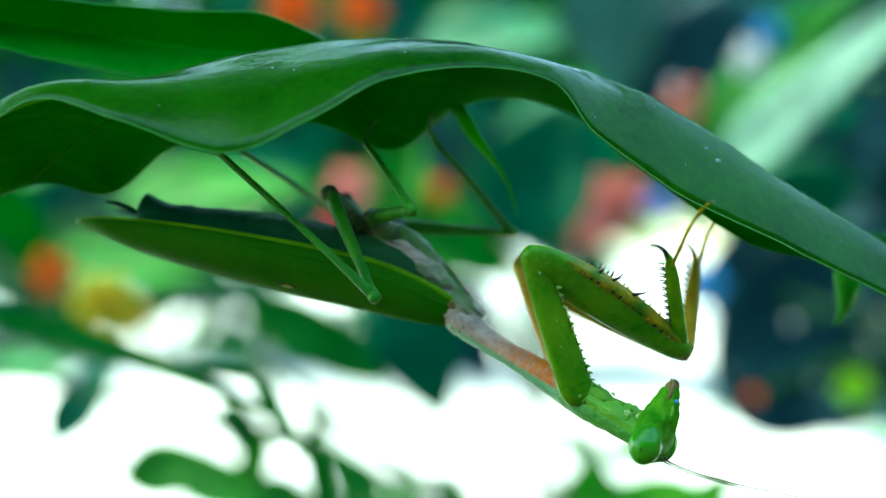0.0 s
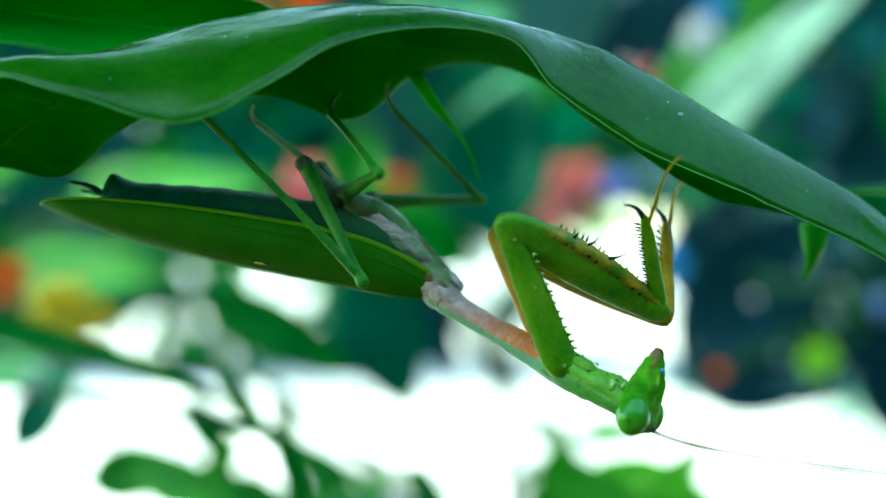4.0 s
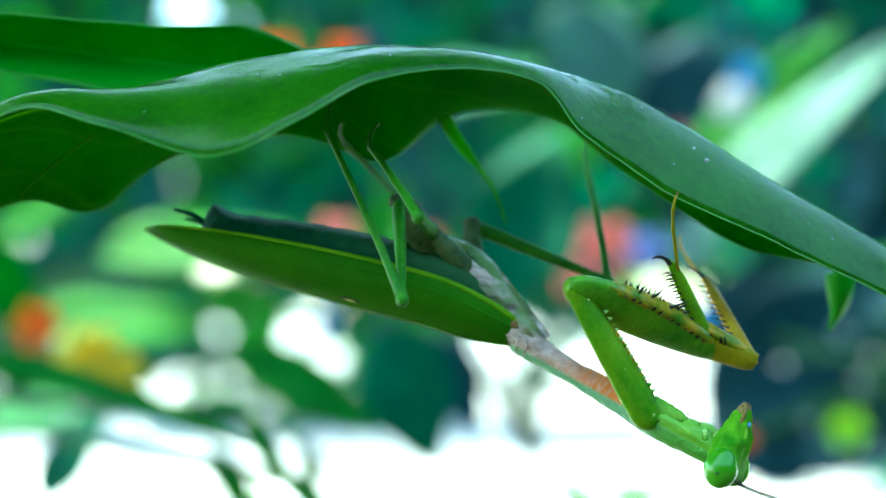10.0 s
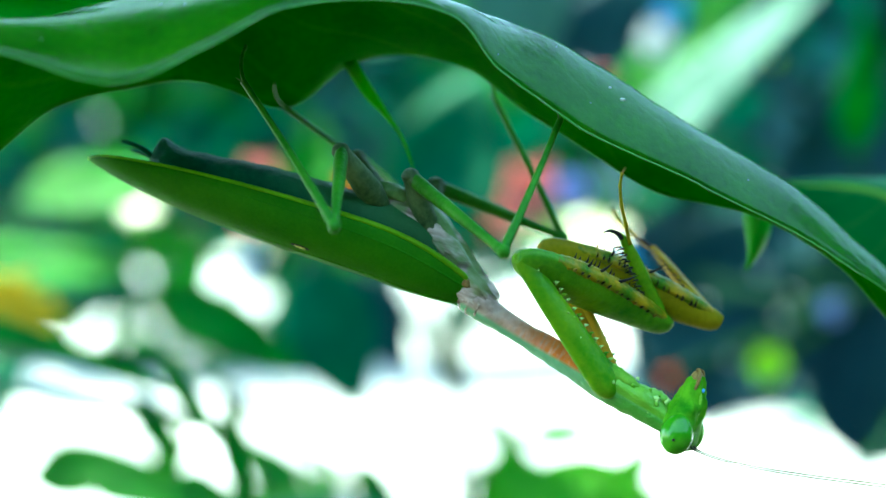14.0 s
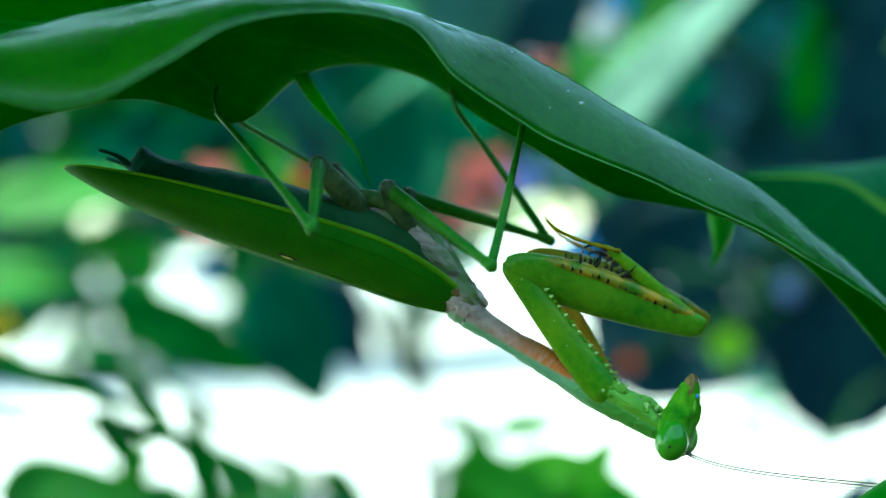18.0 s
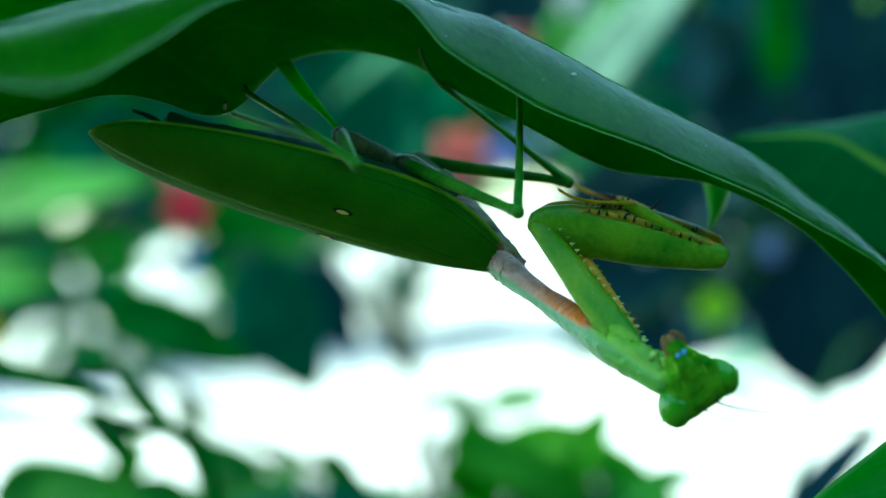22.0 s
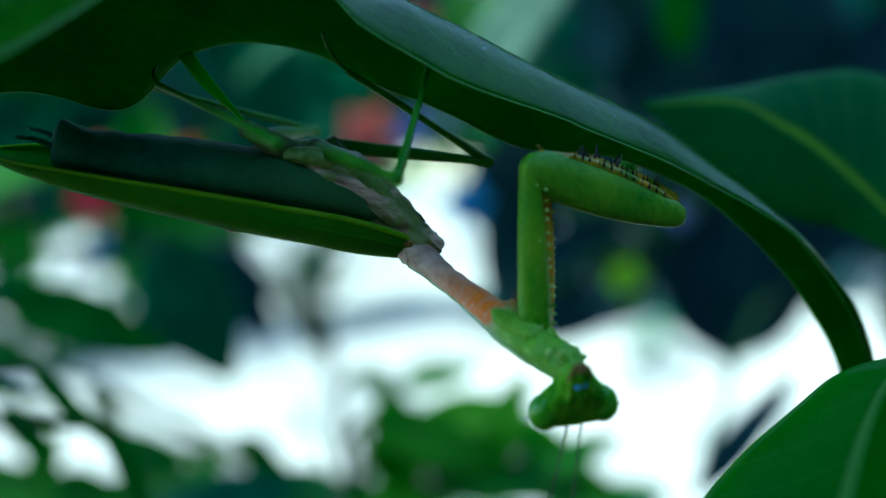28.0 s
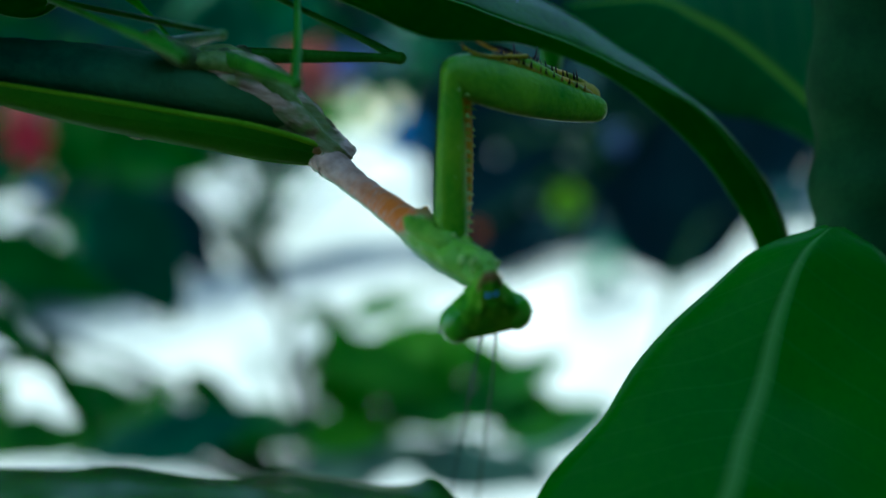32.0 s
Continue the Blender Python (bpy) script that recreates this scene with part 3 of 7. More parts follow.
def make_front_leaf():
    near = [(78.2, -6.5, -31.7), (69.5, -7.3, -32.3), (60.0, -9.0, -36.2), (49.8, -12.6, -41.4), (42.5, -17.3, -45.9), (33.3, -21.0, -51.2), (27.0, -24.6, -58.8)]
    ridge = [(77.8, -8.5, -31.8), (72.4, -11.3, -33.6), (66.9, -14.0, -39.0), (61.3, -17.6, -46.6), (56.6, -21.4, -51.3), (52.0, -25.1, -56.4), (43.2, -28.6, -64.9)]
    far = [(80.5, -6.5, -32.4), (85.2, -7.4, -37.2), (87.9, -9.0, -46.8), (87.8, -12.6, -57.6), (82.9, -17.3, -63.8), (74.8, -22.9, -68.4), (61.9, -27.6, -72.0)]
    child(part("leaf", blade(near, ridge, far, 50, 17), LEAF_FRONT, None, "bright green leaf with a pale midrib hanging from the stem"), plant)


def make_low_leaf():
    near = [(-33.2, -32.9, -34.6), (-23.4, -32.1, -34.4), (-14.4, -31.1, -36.0), (0.9, -31.1, -40.4), (14.6, -32.1, -44.4), (19.3, -33.2, -44.1), (21.4, -34.1, -47.5)]
    ridge = [(-32.7, -36.9, -35.6), (-22.8, -39.0, -35.4), (-14.0, -41.1, -36.3), (0.1, -42.1, -40.1), (13.1, -41.1, -43.9), (18.1, -38.1, -45.0), (21.2, -35.1, -47.5)]
    far = [(-32.2, -40.9, -36.7), (-22.2, -47.0, -37.0), (-13.9, -51.1, -38.0), (-0.8, -52.1, -41.5), (11.6, -49.1, -44.7), (16.9, -43.1, -46.0), (21.0, -36.1, -47.7)]
    child(part("leaf", blade(near, ridge, far, 50, 13, ripple=1.0), LEAF, None, "dark leaf with a wavy margin, seen edge on"), plant)


def make_hanging_leaf():
    """The slim curled young leaf behind the insect."""
    near = [(0.4, 15.0, 18.8), (3.0, 16.0, 14.9), (6.0, 17.0, 12.0), (8.3, 18.0, 8.9), (9.9, 18.0, 4.6)]
    ridge = [(1.3, 14.5, 18.9), (3.7, 15.6, 15.3), (6.3, 16.7, 12.2), (8.45, 17.7, 9.0), (9.95, 18.0, 4.6)]
    far = [(2.2, 15.0, 19.3), (4.4, 16.0, 15.7), (6.6, 17.0, 12.4), (8.6, 18.0, 9.1), (10.0, 18.0, 4.6)]
    part("leaflet", blade(near, ridge, far, 24, 7, 0.25, 0.1), LEAF_LIME, main_leaf, "slim pointed young leaf")
    near = [(54.3, 24.0, -1.6), (54.9, 25.0, -4.0), (55.6, 26.0, -6.8), (55.5, 27.0, -9.2)]
    ridge = [(55.7, 22.0, -0.8), (56.1, 23.0, -3.9), (56.3, 25.0, -6.7), (55.6, 27.0, -9.4)]
    far = [(58.7, 24.0, -1.5), (58.4, 25.0, -4.3), (57.4, 26.0, -7.0), (55.6, 27.0, -9.5)]
    child(part("leaf", blade(near, ridge, far, 16, 7, 0.25, 0.1), LEAF_YOUNG, None, "small pointed leaf"), plant)


def make_stem():
    bm = bmesh.new()
    pts = [Vector(p) * MM for p in [(106.0, 4.7, 30.9), (97.0, 4.8, 6.2), (92.6, 4.6, -12.0), (90.3, 4.3, -26.8), (88.3, 3.7, -36.4), (89.0, 6.3, -51.5), (91.3, 11.2, -75.5)]]
    pts = pts + [Vector((pts[-1].x + 0.01, pts[-1].y + 0.02, -0.3)), Vector((FOOT[0] * MM, FOOT[1] * MM, -0.55))]
    line = spline(pts, 40)
    tube(bm, line, [0.0070 + 0.0006 * math.sin(i * 1.3) for i in range(40)], 16)
    child(part("stem", bm, STEM, None, "thick dark green stem"), plant)


main_leaf = make_main_leaf()
make_upper_leaf()
make_right_leaf()
make_front_leaf()
make_low_leaf()
make_hanging_leaf()
make_stem()

# ---- the mantis ----
MOVING = {}
mantis = empty("praying_mantis", (0, 0, 0), "green praying mantis hanging upside down under a leaf", "insect")
LIFT = -4.3


def tegmen(side):
    """A fore wing arched over the back, with a light margin and one eye-spot. side: 1 left, -1 right."""
    grid = []
    nu, nv = 60, 15
    for i in range(nu):
        u = i / (nu - 1)
        a = 7.0 * (1 - 0.85 * (1 - min(1, u / 0.32)) ** 2) * (1 - max(0, (u - 0.35) / 0.65) ** 3.0 * 0.62) * math.sqrt(max(0.003, 1 - max(0, (u - 0.9) / 0.1) ** 2))
        b = 4.2 * (1 - 0.6 * (1 - min(1, u / 0.2)) ** 2) * (1 - max(0, (u - 0.3) / 0.7) ** 2.0 * 0.75) * (1 - u ** 14 * 0.9)
        row = []
        for j in range(nv):
            v = j / (nv - 1)
            th = radians(-14 + v * 118)
            y = a * math.cos(th) * side
            z = b * math.sin(th) + LIFT * (1 - 0.75 * u ** 1.5 - 0.45 * max(0, 1 - u / 0.25) ** 2) + (0.12 if side > 0 else 0.0)
            x = 0.3 - 50.6 * u - 0.8 * (1 - v) * math.sin(math.pi * u) + 1.5 * (1 - v) * (1 - u) ** 6
            z += 0.05 * math.sin(v * 40) * (1 - u)
            row.append(Vector((x, y, z)) * MM)
        grid.append(row)
    bm = bmesh.new()
    sheet(bm, grid if side < 0 else [list(r) for r in grid], 0.16 * MM)
    ob = part("wing", bm, WING, mantis, "leaf-green fore wing with a pale spot")
    bm = bmesh.new()
    tube(bm, [r[0] for r in grid], [0.0004 * (1 - 0.6 * i / nu) for i in range(nu)], 6)
    part("margin", bm, WING_EDGE, ob, "yellow-green wing margin")
    bm = bmesh.new()
    tube(bm, [r[11].lerp(r[10], i / nu) + Vector((0, side * 0.00004, 0.00006)) for i, r in enumerate(grid[:42])], [0.00022 * (1 - i / 44) for i in range(42)], 6)
    part("vein", bm, WING, ob)
    bm = bmesh.new()
    tube(bm, [r[3].lerp(r[2], i / nu) + Vector((0, side * 0.00008, 0)) for i, r in enumerate(grid[1:54])], [0.00016 * (1 - i / 62) for i in range(53)], 6)
    part("vein", bm, WING, ob)
    for k, (size, m, nm, up) in enumerate(((1.0, SPOT_RIM, "spot_rim", 0.10), (0.62, SPOT, "spot", 0.2))):
        c, e, f = grid[24][9], grid[25][9], grid[24][10]
        n_way = (e - c).cross(f - c).normalized() * (-side)
        if n_way.y * side < 0:
            n_way = -n_way
        bm = bmesh.new()
        ring = []
        x_way, y_way = (c - e).normalized(), (f - c).normalized()
        for q in range(18):
            g = 2 * math.pi * q / 18
            ring.append(bm.verts.new(c + n_way * up * MM + (x_way * 1.25 * size * math.cos(g) + y_way * 0.5 * size * math.sin(g)) * MM))
        mid = bm.verts.new(c + n_way * (up + 0.12) * MM)
        for q in range(18):
            bm.faces.new((ring[q], ring[(q + 1) % 18], mid))
        part(nm, bm, m, ob, "pale yellow oval spot" if k else "dark ring round the spot")
    return ob


tegmen(1)
tegmen(-1)

bm = bmesh.new()
rings(bm, smooth_sections([(-1.5, 0, -4.2, 0.8, 0.8), (-5, 0, -5.3, 2.6, 2.2), (-10, 0, -6.0, 4.3, 3.1), (-18, 0, -5.7, 5.0, 3.4), (-28, 0, -4.8, 5.0, 3.4), (-36, 0, -3.9, 4.3, 3.0), (-40, 0, -3.6, 3.5, 2.9), (-41.6, 0, -4.0, 2.7, 3.0), (-42.5, 0, -4.3, 1.9, 2.7), (-42.9, 0, -4.4, 0.6, 1.2)], 60), 24)
for v in bm.verts:
    s = v.co.x / MM
    v.co.z += 0.00022 * abs(math.sin(s * 0.78)) * (1 if v.co.z < LIFT * MM - 0.001 else 0)
abdomen = part("abdomen", bm, ABDOMEN, mantis, "dark blue-green segmented abdomen")
for s in (1, -1):
    bm = bmesh.new()
    tube(bm, spline([Vector(p) * MM for p in ((-41.8, 1.2 * s, -3.6), (-44.2, 1.9 * s, -4.3), (-46.6, 2.3 * s, -4.2))], 9), [(0.45 - 0.3 * i / 8 + 0.06 * (i % 2)) * MM for i in range(9)], 8)
    part("cercus", bm, ABDOMEN, mantis)

# thorax between the wing bases and the legs
def folded_body(points, radii, folds, deep, sides=44, n=90):
    """A body along a line, thrown into long folds that run with it."""
    line = spline(spline([Vector(p) * MM for p in points], 24), n)
    size = spline([(r, 0, 0) for r in radii], n)
    bm = bmesh.new()
    tube(bm, line, [q[0] * MM for q in size], sides)
    for v in bm.verts:
        i = min(range(n), key=lambda q: (line[q] - v.co).length_squared)
        out = (v.co - line[i]).normalized()
        u = i / n
        ridge = 1 - 2 * abs(noise.noise(Vector((u * 2.2, out.y * folds, (out.z - out.x * 0.5) * folds))))
        ridge += 0.5 * (1 - 2 * abs(noise.noise(Vector((u * 6, out.y * folds * 2, out.z * folds * 2 + 7)))))
        v.co += out * (ridge - 0.9) * deep * MM
    return bm


part("thorax", folded_body(((3.4, 0, -1.3), (1.2, 0, -2.2), (-0.8, 0, -3.3), (-4.2, 0, -5.6), (-8.0, 0, -7.6), (-12, 0, -8.0), (-16, 0, -7.0)), (1.7, 2.35, 2.5, 2.7, 3.0, 3.0, 1.2), 2.6, 0.5), THORAX, mantis, "wrinkled pinkish grey thorax")
for side in (1, -1):
    part("side_plate", folded_body(((-1.4, side * 1.0, -4.9), (-4.6, side * 1.5, -7.4), (-8.2, side * 1.7, -9.6), (-9.6, side * 1.7, -10.2)), (0.3, 1.0, 1.2, 0.7), 1.3, 0.25, 20, 40), PLATE, mantis, "green plate on the side of the thorax")
    part("side_plate", folded_body(((-7.6, side * 1.3, -8.6), (-11.5, side * 1.9, -10.0), (-15.0, side * 1.8, -9.8), (-16.5, side * 1.6, -9.0)), (0.3, 1.0, 1.05, 0.5), 1.3, 0.25, 20, 40), PLATE, mantis)
    bm = bmesh.new()
    bmesh.ops.create_icosphere(bm, subdivisions=3, radius=0.75 * MM)
    for v in bm.verts:
        v.co = v.co * (1 + 0.25 * noise.noise(v.co * 2600)) + Vector((-0.3, side * 1.9, -2.7)) * MM
    part("wing_hinge", bm, MOUTH, mantis, "brown knob at the wing's root")

# the long prothorax, along its own x
bm = bmesh.new()
rings(bm, smooth_sections([(-3.4, 0, -2.4, 0.8, 0.7), (-1.6, 0, -1.9, 1.5, 1.35), (0.6, 0, -1.55, 2.0, 1.8), (3.0, 0, -1.4, 1.9, 1.7), (6.5, 0, -1.2, 1.6, 1.45), (11, 0, -1.1, 1.65, 1.5), (16, 0, -1.1, 2.1, 1.85), (19.5, 0, -1.15, 2.6, 2.2), (23, 0, -1.15, 2.5, 2.1), (26.5, 0, -1.15, 2.1, 1.85), (28.4, 0, -1.1, 1.7, 1.6), (29.2, 0, -1.0, 0.9, 0.8)], 90), 36)
for v in bm.verts:
    side = Vector((0, v.co.y, v.co.z + 0.0014)).normalized()
    v.co += side * (noise.noise(v.co * 900) * 0.00014 + (noise.noise(v.co * 480) * 0.0007 + abs(noise.noise(v.co * 1300)) * 0.0005 if v.co.x > 0.0165 and v.co.z < -0.001 else 0))
prothorax = part("prothorax", bm, PROTHORAX, mantis, "long slender pinkish and green prothorax with a rust patch")
MOVING["prothorax"] = prothorax


for k in range(64):
    bm = bmesh.new()
    a = radians(random.choice((-1, 1)) * random.uniform(10, 50))
    x = random.uniform(17, 28)
    base = Vector((x, 1.9 * math.cos(a) * random.choice((-1, 1)), -3.05 + 1.2 * abs(math.cos(a)) ** 3)) * MM
    cone(bm, base, base + Vector((0.1, base.y / MM * 0.22, -0.5)) * MM, random.uniform(0.3, 0.5) * MM, 6)
    part("bump", bm, TOOTH if k % 2 else THORAX_GREEN, prothorax)
for k in range(60):
    bm = bmesh.new()
    a, x = random.uniform(0, 6.28), random.uniform(17.5, 28)
    out = Vector((0.15, math.cos(a), math.sin(a)))
    base = Vector((x, (2.7 - 0.1 * abs(x - 21)) * math.cos(a), -1.45 + (2.0 - 0.06 * abs(x - 21)) * math.sin(a))) * MM
    cone(bm, base, base + out * random.uniform(0.15, 0.35) * MM, random.uniform(0.2, 0.4) * MM, 6)
    part("bump", bm, TOOTH if k % 3 == 0 else THORAX_GREEN, prothorax)
for side in (1, -1):
    bm = bmesh.new()
    bmesh.ops.create_icosphere(bm, subdivisions=3, radius=1.0)
    for v in bm.verts:
        q = v.co * (1 + 0.12 * noise.noise(v.co * 3.5) + 0.05 * noise.noise(v.co * 8))
        v.co = Vector((20.0 + 3.8 * q.x, side * 1.5 + 1.3 * q.y, -2.15 + 1.2 * q.z)) * MM
    part("hip_socket", bm, THORAX_GREEN, prothorax, "knobbly green socket of a fore leg")

for x, r, lean in ((-0.6, 1.72, 0.5), (0.5, 1.93, 0.4), (1.9, 1.9, 0.3)):
    bm = bmesh.new()
    ring = [Vector((x + lean * math.sin(a) + 0.25 * noise.noise(Vector((math.cos(a) * 2, math.sin(a) * 2, x))), r * math.cos(a), -1.45 + r * 0.88 * math.sin(a))) * MM for a in (2 * math.pi * i / 40 for i in range(41))]
    tube(bm, ring, [(0.13 + 0.05 * math.sin(i * 1.3)) * MM for i in range(41)], 8)
    part("fold", bm, THORAX, prothorax, "wrinkled fold of skin at the waist")

# head: x to the front, z to the crown
bm = bmesh.new()
shape = [(-5.2, 0.9, 0.5, 0.7), (-4.4, 0.7, 1.0, 1.1), (-3.0, 0.5, 1.6, 1.5), (-1.2, 0.2, 2.8, 1.9), (0.8, 0.0, 3.9, 2.0), (2.2, -0.1, 4.5, 2.0), (3.2, -0.1, 4.4, 1.6), (3.85, -0.1, 3.4, 0.9)]
fine = spline([(q[0], q[2], q[3]) for q in shape], 48)
shift = spline([(q[0], q[1], 0) for q in shape], 48)
rows = []
for c, s in zip(fine, shift):
    row = []
    for k in range(48):
        a = 2 * math.pi * k / 48
        ca, sa = math.cos(a), math.sin(a)
        row.append(bm.verts.new(Vector((s.y + c.z * math.copysign(abs(ca) ** 0.7, ca), max(c.y, 0.2) * math.copysign(abs(sa) ** 0.8, sa), c.x)) * MM))
    rows.append(row)
for a, b in zip(rows, rows[1:]):
    for k in range(48):
        bm.faces.new((a[k], a[(k + 1) % 48], b[(k + 1) % 48], b[k]))
bm.faces.new(list(reversed(rows[0])))
bm.faces.new(rows[-1])
for v in bm.verts:
    turn = math.atan2(v.co.y, v.co.x)
    low = min(1.0, max(0.0, 0.4 - v.co.z / MM * 0.4))
    v.co += Vector((v.co.x, v.co.y, 0)) * (0.075 * low * math.cos(11 * turn + 0.6 * math.sin(v.co.z * 2500)) + 0.02 * math.cos(6 * turn))
    v.co += v.co.normalized() * (noise.noise(v.co * 1100) * (0.0002 if v.co.z > 0 else 0.00045))
head = part("head", bm, HEAD, mantis, "triangular glossy green head")
MOVING["head"] = head
for s in (1, -1):
    bm = bmesh.new()
    bmesh.ops.create_uvsphere(bm, u_segments=24, v_segments=16, radius=1.0)
    for v in bm.verts:
        x, y, z = v.co
        v.co = Vector(((1.95 - 0.25 * max(0, -z)) * x + 0.15, 3.15 + (1.85 - 0.35 * max(0, -z)) * y + 0.3 * z, 1.75 + 2.35 * z - 0.2 * y)) * MM
        v.co.y *= s
    eye = part("eye", bm, EYE, head, "large smooth green compound eye")
    if s < 0:
        eye.data.flip_normals()
    bm = bmesh.new()
    bmesh.ops.create_uvsphere(bm, u_segments=10, v_segments=8, radius=0.17 * MM)
    bmesh.ops.translate(bm, verts=bm.verts, vec=Vector((0.3, 5.1 * s, 2.3)) * MM)
    part("pupil", bm, SPINE, eye, "tiny dark false pupil")
    bm = bmesh.new()
    line = spline([Vector(p) * MM for p in ((0, 0, 0), (1.2, 0.1 * s, 0.8), (5.5, 0.3 * s, 1.4), (13, 0.5 * s, 1.4), (29, 0.8 * s, 0.6))], 44)
    tube(bm, line, [(0.2 - 0.1 * min(1, i / 12)) * MM for i in range(44)], 6)
    MOVING["antenna_near" if s > 0 else "antenna_far"] = part("antenna", bm, ANTENNA, head, "thread-thin antenna")
    bm = bmesh.new()
    line = spline([Vector(p) * MM for p in ((0.9, 1.0 * s, -3.4), (1.2, 1.15 * s, -4.6), (1.15, 0.9 * s, -5.6), (0.7, 0.45 * s, -5.9))], 12)
    tube(bm, line, [(0.26 - 0.008 * i) * MM for i in range(12)], 6)
    part("palp", bm, MOUTH, head)
bm = bmesh.new()
bmesh.ops.create_uvsphere(bm, u_segments=14, v_segments=10, radius=1.0)
for v in bm.verts:
    v.co = Vector((1.74 + 0.26 * v.co.x, 0.7 * v.co.y, -3.55 + 0.36 * v.co.z)) * MM
part("labrum", bm, BLUE, head, "blue-sheened upper lip")
bm = bmesh.new()
rings(bm, [(-3.6, 0, 0.2, 1.0, 0.9), (-2.4, 0, 0.1, 1.35, 1.25), (-0.6, 0, 0, 1.5, 1.5)], 14)
part("neck", bm, THORAX_GREEN, head)
bm = bmesh.new()
bmesh.ops.create_uvsphere(bm, u_segments=14, v_segments=10, radius=1.0)
for v in bm.verts:
    v.co = Vector((0.75 + 0.75 * v.co.x, 0.8 * v.co.y, -4.9 + 0.9 * v.co.z)) * MM
part("mandible", bm, MOUTH, head, "brown mouthparts")
for s in (1, -1):
    bm = bmesh.new()
    tube(bm, spline([Vector(p) * MM for p in ((1.75, 1.5 * s, 0.2), (1.85, 1.35 * s, -1.4), (1.75, 1.15 * s, -2.8), (1.5, 1.0 * s, -3.6))], 12), [(0.1 + 0.1 * math.sin(i / 11 * 3.1)) * MM for i in range(12)], 8)
    part("cheek", bm, CHEEK, head, "yellow stripe down the cheek")


for k in range(26):
    bm = bmesh.new()
    side = 1 if k % 2 else -1
    z = -4.4 + 0.15 * k
    w = 1.2 + 0.42 * max(0.0, z + 3.6)
    base = Vector((0.55 + 0.2 * math.sin(k * 2.2), side * w * 0.85, z)) * MM
    cone(bm, base, base + Vector((0.35, side * 0.4, -0.05)) * MM, 0.2 * MM, 5)
    part("bump", bm, HEAD, head)


# ---- fore legs ----
def fore_leg(side):
    s = 1 if side == "near" else -1
    rnd_dots = random.Random(21)
    bm = bmesh.new()
    rings(bm, smooth_sections([(-0.9, 0, 0, 0.3, 0.3), (-0.6, 0, 0, 0.9, 1.1), (0.2, 0, 0, 1.3, 1.7), (1.8, 0, 0, 1.5, 2.05), (6, 0, 0, 1.35, 2.0), (12, 0, 0, 1.2, 1.75), (16.5, 0, 0.0, 1.0, 1.45), (18.8, 0, 0, 0.95, 1.25), (19.8, 0, 0, 0.5, 0.6)], 34), 16, rough=0.03)
    coxa = part("coxa", bm, FORELEG if s > 0 else AMBER, mantis, "bright green serrated fore coxa" if s > 0 else "fore coxa showing its amber inner face")
    MOVING["fore_coxa_" + side] = coxa
    bm = bmesh.new()
    rings(bm, smooth_sections([(1.0, 0.4 * -s, 1.1, 0.95, 0.8), (6, 0.4 * -s, 1.3, 1.0, 0.8), (12, 0.4 * -s, 1.15, 0.9, 0.75), (17, 0.3 * -s, 0.85, 0.7, 0.6)], 16), 12)
    part("inner_face", bm, AMBER, coxa, "amber inner face")
    for k in range(38):
        bm = bmesh.new()
        x = 0.2 + (k // 2) * 0.95 + random.uniform(-0.25, 0.25)
        edge = 1 if k % 2 else -1
        high = 2.0 - 0.035 * max(0, x - 3)
        base = Vector((x, edge * 0.75, high * 0.9)) * MM
        cone(bm, base, base + Vector((-0.15, edge * 0.3, random.uniform(0.3, 0.6))) * MM, random.uniform(0.22, 0.34) * MM, 5)
        part("tooth", bm, TOOTH if k % 3 else FORELEG, coxa)
    for k in range(16):
        a = math.pi * k / 16 + rnd_dots.uniform(-0.1, 0.1)
        bm = bmesh.new()
        bmesh.ops.create_icosphere(bm, subdivisions=2, radius=1.0)
        at = Vector((rnd_dots.uniform(-0.5, 1.6), 1.1 * math.cos(a), 1.6 * math.sin(a)))
        r = rnd_dots.uniform(0.28, 0.5)
        for v in bm.verts:
            v.co = (at + v.co * r * (1 + 0.25 * noise.noise(v.co * 2.5 + at))) * MM
        part("knob", bm, THORAX_GREEN if k % 3 else TOOTH, coxa)
    for k in range(9):
        x, a = rnd_dots.uniform(1, 17), rnd_dots.uniform(-0.9, 0.9)
        base = Vector((x, s * 1.22 * math.cos(a), (1.85 - 0.03 * x) * math.sin(a))) * MM
        bm = bmesh.new()
        cone(bm, base, base + Vector((0, s * 0.22, 0.05)) * MM, rnd_dots.uniform(0.1, 0.18) * MM, 6)
        part("tubercle", bm, TOOTH, coxa)
    bm = bmesh.new()
    rings(bm, smooth_sections([(-0.9, 0, 0.1, 0.8, 1.0), (0.6, 0, 0.1, 1.25, 2.1), (4, 0, 0.1, 1.4, 2.85), (9, 0, 0.0, 1.4, 3.0), (15, 0, -0.1, 1.3, 2.65), (20, 0, -0.15, 1.15, 2.0), (22.6, 0, -0.1, 1.05, 1.6), (23.7, 0, 0, 0.7, 1.1)], 36), 18)
    femur = part("femur", bm, FEMUR if s > 0 else INNER, mantis, "swollen green raptorial femur with dark spines")
    MOVING["fore_femur_" + side] = femur
    bm = bmesh.new()
    rings(bm, smooth_sections([(3.2, 0, 2.3, 0.7, 0.5), (6, 0, 2.5, 0.95, 0.7), (10, 0, 2.6, 1.0, 0.75), (15, 0, 2.2, 0.95, 0.75), (20, 0, 1.55, 0.8, 0.6), (22, 0, 1.2, 0.5, 0.4)], 60), 18, rough=0.2)
    part("groove", bm, GROOVE, femur, "amber spined groove")
    rnd = random.Random(11 if s > 0 else 12)
